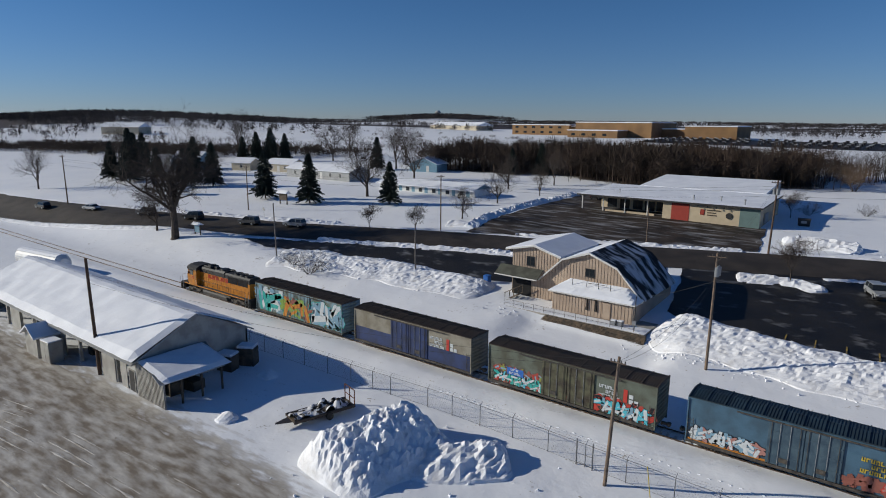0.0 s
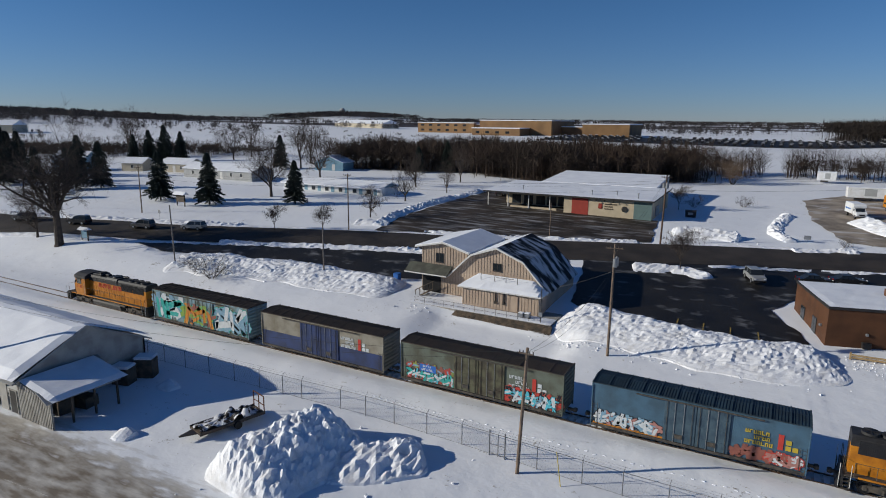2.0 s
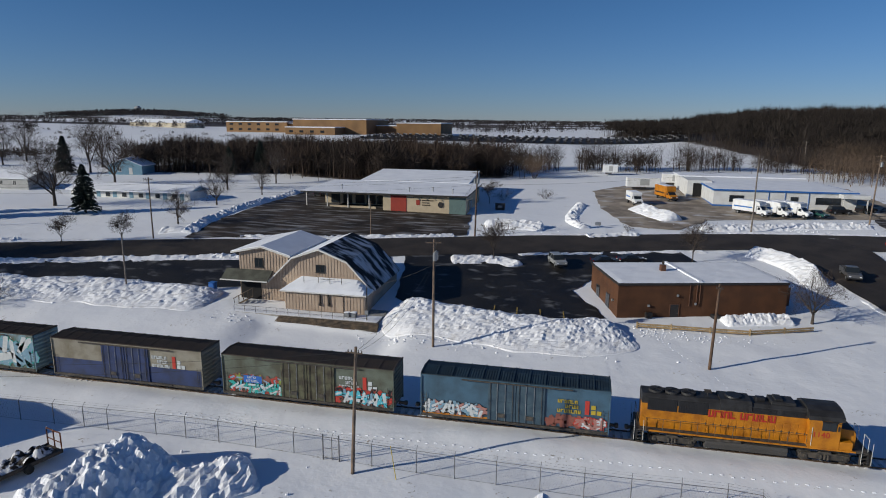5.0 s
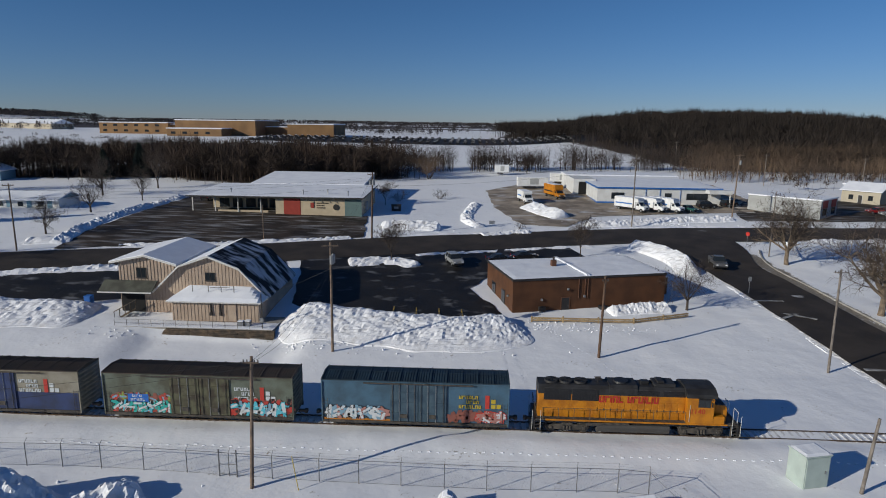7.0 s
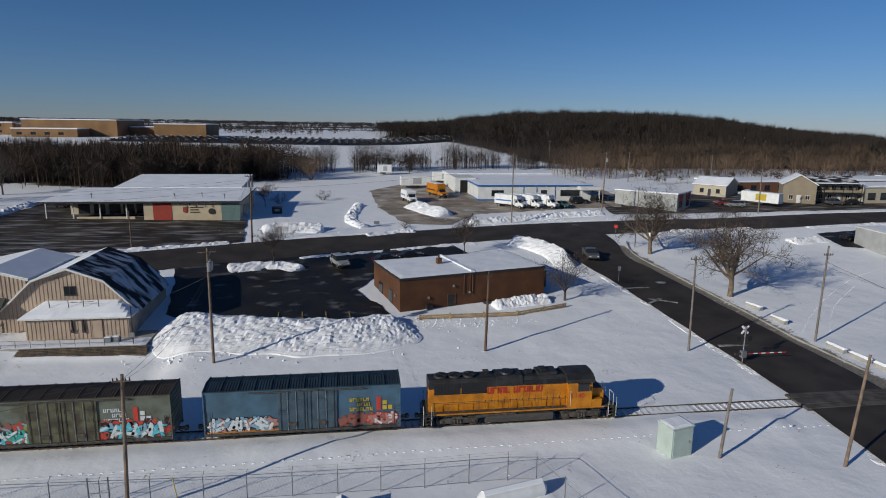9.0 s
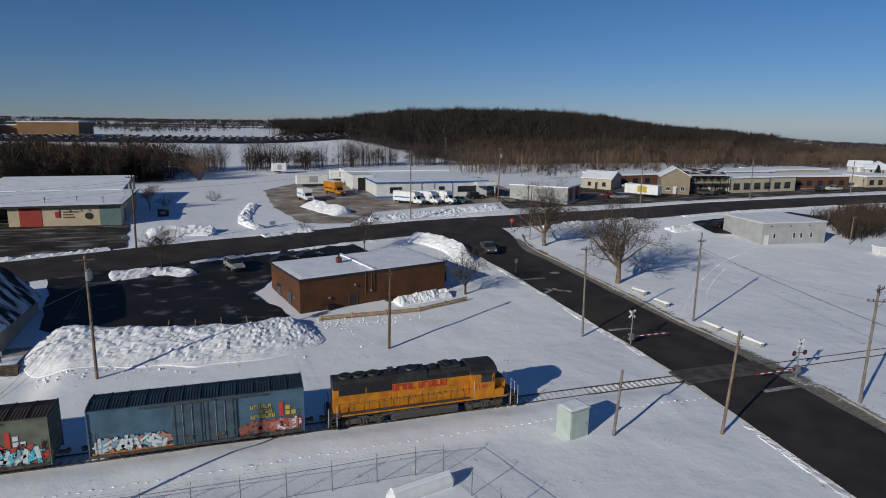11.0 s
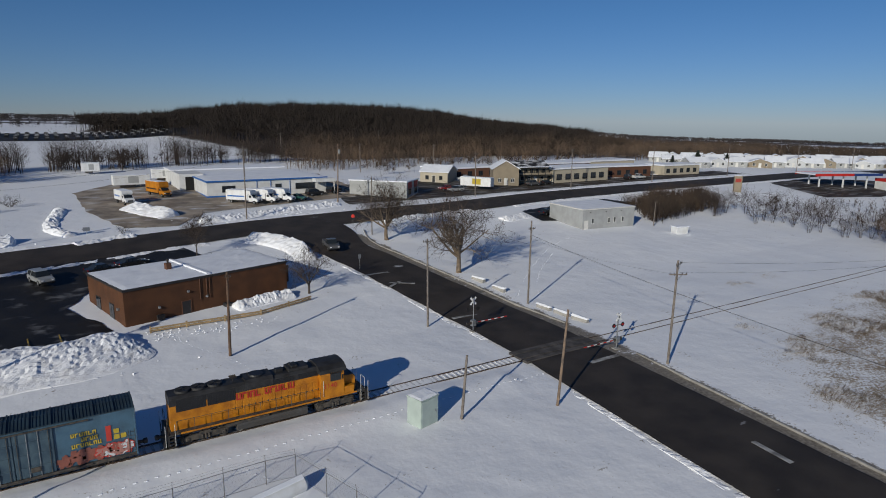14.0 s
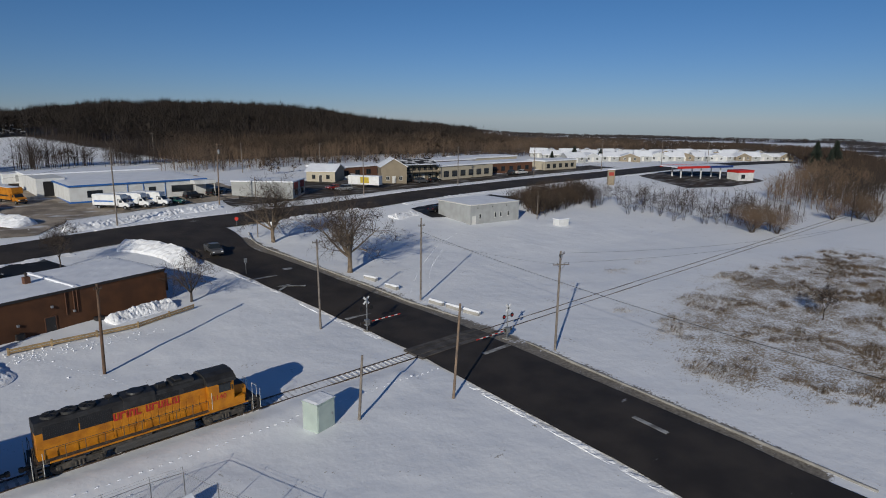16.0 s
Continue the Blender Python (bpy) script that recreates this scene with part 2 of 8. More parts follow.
def prism(pts, a, b, axis="y", bm=None):
    """A closed profile pushed from a to b: pts are (x, z) along y, (y, z) along x, (x, y) along z."""
    bm = bm or bmesh.new()
    put = {"y": lambda u, v, w: (u, w, v), "x": lambda u, v, w: (w, u, v), "z": lambda u, v, w: (u, v, w)}[axis]
    lo, hi = [[bm.verts.new(put(u, v, w)) for u, v in pts] for w in (a, b)]
    bm.faces.new(lo)
    bm.faces.new(hi[::-1])
    for i in range(len(pts)):
        j = (i + 1) % len(pts)
        bm.faces.new((lo[i], hi[i], hi[j], lo[j]))
    return bm


def rod(bm, p, q, r0, r1=None, n=8):
    p, q = Vector(p), Vector(q)
    d = q - p
    m = Matrix.Translation((p + q) / 2) @ d.to_track_quat("Z", "Y").to_matrix().to_4x4()
    bmesh.ops.create_cone(bm, cap_ends=True, segments=n, radius1=r0, radius2=r0 if r1 is None else r1, depth=d.length, matrix=m)
    return bm


def slab_roof(bm, pts, t):
    """A roof sheet of thickness t over four or more corner points."""
    top = [bm.verts.new(p) for p in pts]
    low = [bm.verts.new((p[0], p[1], p[2] - t)) for p in pts]
    bm.faces.new(top)
    bm.faces.new(low[::-1])
    for i in range(len(pts)):
        j = (i + 1) % len(pts)
        bm.faces.new((top[i], low[i], low[j], top[j]))
    return bm


# ---- lie of the land ----
KNOTS = ((58, 0), (76, 1), (95, 2.2), (115, 4.3), (128, 5.3), (150, 6.4), (240, 8.5), (450, 15), (900, 19), (3000, 23))


def smooth(a, b, v):
    k = min(max((v - a) / (b - a), 0.0), 1.0)
    return k * k * (3 - 2 * k)


def land(x, y):
    """Height of the ground: level along the track, rising gently behind it, with a long wooded hill."""
    s = y + 0.3 * min(max(-x, 0), 150) - 0.15 * min(max(x, 0), 80)
    z = 0.0
    if s > KNOTS[0][0]:
        z = KNOTS[-1][1]
        for (a, b), (c, d) in zip(KNOTS, KNOTS[1:]):
            if s <= c:
                z = b + (d - b) * (s - a) / (c - a)
                break
    z *= smooth(53, 67, y)
    z -= 0.85 * smooth(-41, -36, x) * (1 - smooth(-21.5, -18, x)) * (1 - smooth(67.6, 69.2, y)) * smooth(57, 64, y)
    u, v = (x - 175) * 0.92 - (y - 430) * 0.39, (x - 175) * 0.39 + (y - 430) * 0.92
    z += 11 * math.exp(-(u / 105) ** 4 - (v / 110) ** 2)
    far = smooth(900, 2200, math.hypot(x, y))
    z += far * 10 * (noise.noise((x / 500, y / 500, 3.1)) + 0.25)
    z += 14 * math.exp(-((x + 1000) / 170) ** 2 - ((y - 1280) / 160) ** 2)
    z += 15 * math.exp(-((x + 900) / 260) ** 2 - ((y - 400) / 220) ** 2)
    r = math.hypot(x, y)
    if x > 0 and r > 300:
        z -= smooth(32, 52, math.degrees(math.atan2(x, y))) * (r - 300) * 0.027
    return z


def inside(x, y, poly):
    c, n = False, len(poly)
    for i in range(n):
        (x0, y0), (x1, y1) = poly[i], poly[i - 1]
        if (y0 > y) != (y1 > y) and x < (x1 - x0) * (y - y0) / (y1 - y0) + x0:
            c = not c
    return c


def edge_distance(x, y, poly):
    best = 1e9
    for i in range(len(poly)):
        (x0, y0), (x1, y1) = poly[i - 1], poly[i]
        dx, dy = x1 - x0, y1 - y0
        k = min(max(((x - x0) * dx + (y - y0) * dy) / (dx * dx + dy * dy), 0), 1)
        best = min(best, math.hypot(x - x0 - k * dx, y - y0 - k * dy))
    return best


def share(x, y, poly, soft):
    d = edge_distance(x, y, poly)
    return smooth(-soft, soft, d if inside(x, y, poly) else -d)


YARD = [(-260, 25.5), (-90, 25.2), (-78, 25.6), (-56, 25.6), (-46, 25.8), (-33, 25.6), (-27, 22), (-20, 5), (-20, -60), (-260, -60)]
STUBBLE = [(57, 24), (66, 34), (78, 40), (105, 44), (128, 41), (150, 36), (140, 24), (112, 14), (80, 4), (66, 10), (60, 18)]
WOODS = [(20, 480), (55, 380), (84, 270), (98, 246), (215, 240), (320, 300), (430, 420), (330, 640), (40, 660)]
THICKET = [(-150, 178), (-95, 190), (-62, 176), (-20, 205), (-30, 232), (-75, 238), (-150, 214)]
VALLEY = [(196, 238), (262, 228), (370, 228), (480, 202), (620, 192), (820, 260), (640, 430), (430, 420), (320, 300), (216, 246)]
ROAD_A = [(-330, 58), (-205, 60), (-150, 66), (-122, 73.3), (-102, 78.6), (-66, 91.5), (-45, 97), (-20, 106), (0, 112.7), (30, 120.8), (55, 125), (90, 128.8), (131, 133.2), (240, 136.8), (420, 141)]
ROAD_B = [(36.5, -60), (42.2, 5), (44.0, 20), (45.6, 36), (46.9, 50), (47.4, 62), (46.6, 76), (45.2, 92), (43.0, 108), (41.5, 122)]
GRIT_STRIPS = (((48.6, 12), (50.6, 27), (52.9, 46), (53.4, 62), (52.6, 78), (51.2, 92), (50, 110)),)


def axis_lines(spans):
    out = []
    for a, b, step in spans:
        k = max(1, round((b - a) / step))
        out += [a + (b - a) * i / k for i in range(k)]
    return out + [spans[-1][1]]


def build_ground():
    xs = axis_lines(((-4200, -1000, 160), (-1000, -300, 35), (-300, -120, 6), (-120, -72, 2.5), (-72, 62, 1.0), (62, 130, 1.8), (130, 300, 6), (300, 1000, 35), (1000, 4200, 160)))
    ys = axis_lines(((-400, -60, 60), (-60, 6, 6), (6, 112, 1.0), (112, 180, 3), (180, 300, 8), (300, 700, 14), (700, 1500, 40), (1500, 4600, 160)))
    verts, tags = [], {"slush": [], "stubble": [], "grit": [], "forest": []}
    for y in ys:
        for x in xs:
            z = land(x, y)
            if -130 < x < 150 and 0 < y < 120:
                z += 0.10 * noise.noise((x * 0.16, y * 0.16, 0)) + 0.05 * noise.noise((x * 0.55, y * 0.55, 5))
                if 44 < y < 55:
                    z = min(z, 0.05 + 0.03 * noise.noise((x * 0.4, y, 2)))
                if x < 38:
                    z += 0.30 * smooth(42.5, 46.0, y) * (1 - smooth(47.4, 48.2, y))
            verts.append((x, y, z))
            tags["slush"].append(share(x, y, YARD, 5.0) if -270 < x < -15 and y < 32 else 0.0)
            tags["stubble"].append(0.54 * share(x, y, STUBBLE, 7) if 45 < x < 165 and y < 55 else 0.0)
            g = 0.0
            if 40 < x < 60 and 5 < y < 118:
                for line in GRIT_STRIPS:
                    d = min(edge_distance(x, y, [a, b]) for a, b in zip(line, line[1:]))
                    g = max(g, 0.95 * (1 - smooth(0.9, 2.6, d)))
            if 140 < y < 182 and 60 < x < 240:
                g = 0.25
            tags["grit"].append(g)
            f = 0.0
            if y > 165:
                if -40 < x < 480 and y < 700:
                    f = share(x, y, WOODS, 10)
                if x > 190 and 185 < y < 440:
                    f = max(f, 0.52 * share(x, y, VALLEY, 12))
                if x < 0 and y < 250:
                    f = max(f, share(x, y, THICKET, 6))
                if math.hypot(x, y) > 760:
                    f = max(f, smooth(-0.12, 0.12, noise.noise((x / 260, y / 120, 7.7)) + 0.12))
            tags["forest"].append(f)
    w = len(xs)
    faces = [(j * w + i, j * w + i + 1, (j + 1) * w + i + 1, (j + 1) * w + i) for j in range(len(ys) - 1) for i in range(w - 1)]
    me = bpy.data.meshes.new("ground")
    me.from_pydata(verts, [], faces)
    for name, values in tags.items():
        me.attributes.new(name, "FLOAT", "POINT").data.foreach_set("value", values)
    me.polygons.foreach_set("use_smooth", [True] * len(faces))
    me.materials.append(ground_material())
    tagged(new("ground", me), "snow-covered ground with slushy yard and dry stubble", "snow ground", kind="structure")


def along(line, step=2.0):
    """Even points on a smooth curve through the line's points."""
    pts = []
    n = len(line)
    for i in range(n - 1):
        p0, p1, p2, p3 = (Vector(line[max(0, min(n - 1, k))]) for k in (i - 1, i, i + 1, i + 2))
        k = max(1, round((p2 - p1).length / step))
        for j in range(k):
            t = j / k
            pts.append(0.5 * (2 * p1 + (p2 - p0) * t + (2 * p0 - 5 * p1 + 4 * p2 - p3) * t * t + (3 * p1 - p0 - 3 * p2 + p3) * t ** 3))
    return pts + [Vector(line[-1])]


def road(name, line, half, material, label, lift=0.12, taper=None):
    pts = along(line)
    v, f, cols = [], [], 7
    for i, p in enumerate(pts):
        d = (pts[min(i + 1, len(pts) - 1)] - pts[max(i - 1, 0)]).normalized()
        nrm = Vector((-d.y, d.x))
        h = half + 0.25 * noise.noise((p.x * 0.2, p.y * 0.2, 1)) + (taper(p) if taper else 0)
        for k in range(cols):
            q = p + nrm * h * (2 * k / (cols - 1) - 1)
            v.append((q.x, q.y, land(q.x, q.y) + lift + 0.05 * (1 - (2 * k / (cols - 1) - 1) ** 2)))
    for i in range(len(pts) - 1):
        for k in range(cols - 1):
            a = i * cols + k
            f.append((a, a + 1, a + cols + 1, a + cols))
    me = bpy.data.meshes.new(name)
    me.from_pydata(v, [], f)
    me.materials.append(material)
    return tagged(new(name, me), label, "road", kind="structure")


def paved(name, poly, material, label, lift=0.10, step=1.5, category="pavement"):
    """A flat ploughed lot with a ragged edge, draped on the land."""
    bm = bmesh.new()
    ring = []
    for i in range(len(poly)):
        a, b = Vector(poly[i]), Vector(poly[(i + 1) % len(poly)])
        k = max(1, round((b - a).length / step))
        for j in range(k):
            q = a.lerp(b, j / k)
            q += 0.7 * Vector((noise.noise((q.x * 0.3, q.y * 0.3, 2)), noise.noise((q.x * 0.3, q.y * 0.3, 9))))
            ring.append(bm.verts.new((q.x, q.y, 0)))
    bm.faces.new(ring)
    bmesh.ops.triangulate(bm, faces=bm.faces)
    x0, x1 = min(p[0] for p in poly), max(p[0] for p in poly)
    y0, y1 = min(p[1] for p in poly), max(p[1] for p in poly)
    for lo, hi, axis in ((x0, x1, 0), (y0, y1, 1)):
        for c in axis_lines(((lo, hi, 4.0),))[1:-1]:
            co, no = ((c, 0, 0), (1, 0, 0)) if axis == 0 else ((0, c, 0), (0, 1, 0))
            bmesh.ops.bisect_plane(bm, geom=bm.verts[:] + bm.edges[:] + bm.faces[:], plane_co=co, plane_no=no)
    for q in bm.verts:
        q.co.z = land(q.co.x, q.co.y) + lift
    return tagged(part(name, bm, material), label, category, kind="structure")


def snow_heap(name, line, half, height, seed, label, lumps=0.5, step=0.42, flat=0.15, group="ploughed snow banks"):
    """A ploughed bank or pile along a line: steep lumpy sides, uneven crest."""
    pts = along(line, step)
    cols = max(8, round(2 * half / step))
    v, f = [], []
    n = len(pts)
    for i, p in enumerate(pts):
        d = (pts[min(i + 1, n - 1)] - pts[max(i - 1, 0)]).normalized()
        nrm = Vector((-d.y, d.x))
        ends = min(1.0, (i + 0.2) * step / max(half * 0.6, 1.0), (n - 0.8 - i) * step / max(half * 0.6, 1.0))
        ends = math.sin(max(ends, 0) * math.pi / 2)
        for k in range(cols + 1):
            u = 2 * k / cols - 1
            q = p + nrm * half * u * (0.55 + 0.45 * ends) * (1 + 0.25 * noise.noise((p.x * 0.22, p.y * 0.22, seed)))
            w = (u - 0.3) / (1.3 if u < 0.3 else 0.7)
            body = max(0.0, 1 - abs(w) ** (1.15 + flat))
            lump = 0.55 * noise.noise((q.x * 0.4, q.y * 0.4, seed)) + 0.4 * noise.noise((q.x * 1.0, q.y * 1.0, seed + 4)) + 0.42 * noise.noise((q.x * 2.1, q.y * 2.1, seed + 8)) + 0.34 * noise.noise((q.x * 4.3, q.y * 4.3, seed + 11))
            lump += 0.07 * round(3 * noise.noise((q.x * 1.5, q.y * 1.5, seed + 15)))
            z = ends * body * height * (0.85 + 0.35 * noise.noise((p.x * 0.13, p.y * 0.13, seed + 2))) + lumps * lump * min(1, body * 2.2) * ends
            v.append((q.x, q.y, land(q.x, q.y) + (z if 0 < k < cols and 0 < i < n - 1 else -0.35)))
    for i in range(n - 1):
        for k in range(cols):
            a = i * (cols + 1) + k
            f.append((a, a + 1, a + cols + 2, a + cols + 1))
    me = bpy.data.meshes.new(name)
    me.from_pydata(v, [], f)
    me.materials.append(SNOW_ROUGH)
    return tagged(new(name, me), label, "snow bank", group)

# ---- ground, roads, lots ----
build_ground()
ROAD_MAT = asphalt("road_asphalt", 0.72, (0.031, 0.026, 0.023), (0.052, 0.043, 0.036), 3.0)
LOT_WET = asphalt("wet_lot_asphalt", 0.57, (0.010, 0.010, 0.011), (0.020, 0.018, 0.016), 1.5, 0.6, 0.2, fade=0.22, cover=0.3)
LOT_STREAK = asphalt("streaked_lot_asphalt", 0.50, (0.022, 0.017, 0.013), (0.055, 0.042, 0.032), 4.5, fade=0.25, cover=0.38)
LOT_BROWN = asphalt("sanded_lot_asphalt", 0.55, (0.38, 0.32, 0.255), (0.20, 0.165, 0.13), 1.6, fade=0.16)
road("road_1", ROAD_A, 5.2, ROAD_MAT, "bare dark asphalt street between snowy verges", 0.13)
road("road_2", ROAD_B, 5.2, ROAD_MAT, "bare dark asphalt side street crossing the railway track", 0.15, lambda p: 3.5 * smooth(102, 116, p.y))
paved("pavement_1", [(-104, 70.5), (-82, 80.6), (-64, 85.6), (-50, 89.5), (-30, 97), (-28, 88), (-40, 83), (-47, 77.5), (-56, 74.5), (-64, 71.5), (-80, 72), (-95, 69.5)], LOT_WET, "wet black parking lot beside the barn-shaped building")
paved("pavement_2", [(-28, 98.5), (-14, 103), (2, 109), (18, 111), (21, 104), (4, 96.5), (0, 88), (4.5, 78.5), (1, 75.5), (-19, 75.5), (-24, 79), (-25.2, 88)], LOT_WET, "wet black parking lot between two buildings")
paved("pavement_3", [(-69, 97), (-71, 113), (-70, 152), (-62, 152), (-42, 134), (-22, 131), (-20, 113)], LOT_STREAK, "dark parking lot streaked with packed snow")
paved("pavement_4", [(4, 176), (5.5, 146), (10.5, 127.5), (20, 127), (27, 138), (56, 146), (72, 148), (76, 200), (20, 200)], LOT_BROWN, "sanded and slushy gravel yard of the truck rental")
paved("pavement_5", [(60, 138), (100, 140), (180, 146), (236, 148), (232, 158), (140, 152), (112, 164), (90, 172), (66, 168)], LOT_STREAK, "slushy lots in front of the roadside shops")
# the shadow over this drive is put into its near-black asphalt colour
paved("pavement_7", [(97, 109.5), (107, 107.5), (121, 111), (138, 118), (133, 124), (112, 122), (99, 119)], LOT_WET, "drive behind the utility building, its shadow painted near-black")
paved("pavement_6", [(215, 104), (238, 98), (270, 98), (285, 118), (250, 130), (222, 128)], LOT_STREAK, "dark forecourt of a filling station")

# ---- ploughed banks and piles ----
snow_heap("snow_bank", [(-23, 73.2), (-15, 72.4), (-7, 71.4), (0, 71.2), (6.4, 74.2)], 5.6, 1.7, 3, "long lumpy bank of ploughed snow beside a parking lot", 0.36, 0.3)
snow_heap("snow_bank", [(-88, 66.5), (-78, 69), (-66, 71), (-57, 71.3), (-47, 71.8)], 4.6, 1.5, 9, "long lumpy bank of ploughed snow beside a parking lot", 0.38, 0.32)
snow_heap("snow_mound", [(-31.5, 26.5), (-31, 30), (-30, 34), (-29.4, 37.5)], 4.6, 3.4, 21, "tall heap of blocky ploughed snow in the yard", 0.75, 0.28, 0.3)
snow_heap("snow_mound", [(-28.5, 33), (-25, 35), (-22, 37.5)], 2.6, 1.5, 25, "low heap of blocky ploughed snow in the yard", 0.7, 0.3, 0.4)

# ---- railway line ----
TRACK_Y, RAIL_Z = 49.65, 0.12
RAIL = mat("rail_steel", (0.09, 0.07, 0.06), 0.45, 0.7, 0.3, 2, 0.05, 30, (0.14, 0.09, 0.06))
TIE = mat("snowy_ties", (0.66, 0.67, 0.69), 0.8, 0, 0.2, 1.4, 0.4, 12, (0.40, 0.37, 0.35), 0.58)
track = thing("railway_track", "single railway track half buried in packed snow", "railway track", pose(0, TRACK_Y, 0), kind="structure")
for side in (-1, 1):
    bm = bmesh.new()
    bx(bm, -330, 54, side * 0.7525 - 0.036, side * 0.7525 + 0.036, 0.0, RAIL_Z)
    bx(bm, 54, 420, side * 0.7525 - 0.024, side * 0.7525 + 0.024, 0.0, 0.085)
    part("rail", bm, RAIL, track)
tie_mesh = None
for i in range(210):
    if tie_mesh is None:
        first = part("tie", prism([(-1.2, -0.12), (-0.7, 0.045), (0.7, 0.045), (1.2, -0.12)], -0.11, 0.11, "x"), TIE, track)
        tie_mesh, tie = first.data, first
    else:
        tie = new("tie", tie_mesh)
        tie.parent = track
    tie.matrix_basis = pose(-89 + i * 0.62, 0, 0, rz=random.uniform(-1.2, 1.2))

PAINT_YELLOW = mat("locomotive_yellow", (0.52, 0.195, 0.008), 0.5, 0, 0.16, 1.2, 0.08, 12, (0.36, 0.125, 0.008), 0.53)
PAINT_GREY = mat("locomotive_roof_grey", (0.032, 0.032, 0.034), 0.6, 0, 0.2, 1.5, 0.1, 15, (0.018, 0.017, 0.017))
PAINT_RED = mat("red_lettering", (0.42, 0.03, 0.02), 0.5, 0, 0.1, 3, 0, 20)
GRIME = mat("sooty_running_gear", (0.045, 0.042, 0.04), 0.8, 0.1, 0.35, 3, 0.3, 25, (0.10, 0.085, 0.07))
TANK = mat("fuel_tank_grey", (0.075, 0.072, 0.07), 0.7, 0.1, 0.25, 1, 0.1, 20, (0.07, 0.065, 0.06))
HANDRAIL = mat("handrail_steel", (0.10, 0.085, 0.06), 0.6, 0.2, 0.2, 3, 0, 20)
LIGHT_RAIL = mat("pale_handrail", (0.6, 0.6, 0.56), 0.5, 0, 0.1, 3, 0, 20)


def lettering(parent, text, size, material, m, name="lettering", depth=0.012):
    cu = bpy.data.curves.new(name, "FONT")
    cu.body, cu.size, cu.extrude, cu.align_x = text, size, depth, "LEFT"
    tmp = new(name, cu)
    bpy.context.view_layer.update()
    me = bpy.data.meshes.new_from_object(tmp.evaluated_get(bpy.context.evaluated_depsgraph_get()))
    bpy.data.objects.remove(tmp)
    me.materials.append(material)
    ob = new(name, me)
    ob.parent = parent
    ob.matrix_basis = m
    return ob


def letter_bars(x0, widths, z0, z1, y, gap=0.07, stroke=0.30):
    """Plain marks in place of a company name: upright blocks with a notch each."""
    bm = bmesh.new()
    x = x0
    for i, w in enumerate(widths):
        if w < 0:
            x -= w
            continue
        h = z1 - z0
        s = w * stroke
        bx(bm, x, x + s, y - 0.012, y, z0, z1)
        if i % 3 != 1:
            bx(bm, x + w - s, x + w, y - 0.012, y, z0, z1)
        bx(bm, x + s, x + w - (s if i % 3 != 1 else 0), y - 0.012, y, z1 - h * 0.25 if i % 2 else z0, z1 if i % 2 else z0 + h * 0.25)
        x += w + gap
    return bm


def wheel_mesh(r, y0, y1, n=20):
    bm = bmesh.new()
    rod(bm, (0, y0, 0), (0, y1, 0), r, n=n)
    rod(bm, (0, y0 - 0.05, 0), (0, y0, 0), r * 0.75, r * 0.82, n)
    rod(bm, (0, y0 - 0.12, 0), (0, y0 - 0.05, 0), 0.12, 0.16, 10)
    return bm


def rail_truck(parent, x, base, r, name="wheel_truck", axles=2):
    """Two-axle bogie: side frames with journals and springs, wheels on axles."""
    bm = bmesh.new()
    for s in (-1, 1):
        y = s * 1.02
        prism([(-base / 2 - 0.35, r - 0.02), (-base / 2 - 0.3, r + 0.22), (-0.5, r + 0.30), (-0.35, r + 0.42), (0.35, r + 0.42), (0.5, r + 0.30), (base / 2 + 0.3, r + 0.22), (base / 2 + 0.35, r - 0.02), (base / 2, r - 0.12), (0.45, r - 0.2), (-0.45, r - 0.2), (-base / 2, r - 0.12)], y - 0.08, y + 0.08, "y", bm)
        for k in (-0.25, 0, 0.25):
            rod(bm, (k, y + s * 0.09, r - 0.18), (k, y + s * 0.09, r + 0.2), 0.09, n=8)
        for k in (-base / 2, base / 2):
            bx(bm, k - 0.14, k + 0.14, y + (0 if s > 0 else -0.16), y + (0.16 if s > 0 else 0), r - 0.14, r + 0.14, 0.03)
    bx(bm, -0.25, 0.25, -1.0, 1.0, r + 0.05, r + 0.35)
    tr = part(name, bm, GRIME, parent)
    tr.matrix_basis = pose(x, 0, RAIL_Z)
    mesh = None
    for k in (-base / 2, base / 2):
        for s in (-1, 1):
            if mesh is None:
                w = part("wheel", wheel_mesh(r, -0.07, 0.07), GRIME, tr)
                mesh = w.data
            else:
                w = new("wheel", mesh)
                w.parent = tr
            w.matrix_basis = pose(k, s * 0.7525, r, rz=0 if s < 0 else 180)
    return tr


def coupler(parent, x, s):
    bm = bmesh.new()
    bx(bm, min(x, x + s * 0.55), max(x, x + s * 0.55), -0.1, 0.1, 0.75, 0.98, 0.02)
    bx(bm, min(x + s * 0.5, x + s * 0.82), max(x + s * 0.5, x + s * 0.82), -0.2, 0.2, 0.7, 1.04, 0.06)
    rod(bm, (x, -0.35, 0.95), (x + s * 0.6, -0.2, 0.5), 0.03, n=6)
    part("coupler", bm, GRIME, parent)


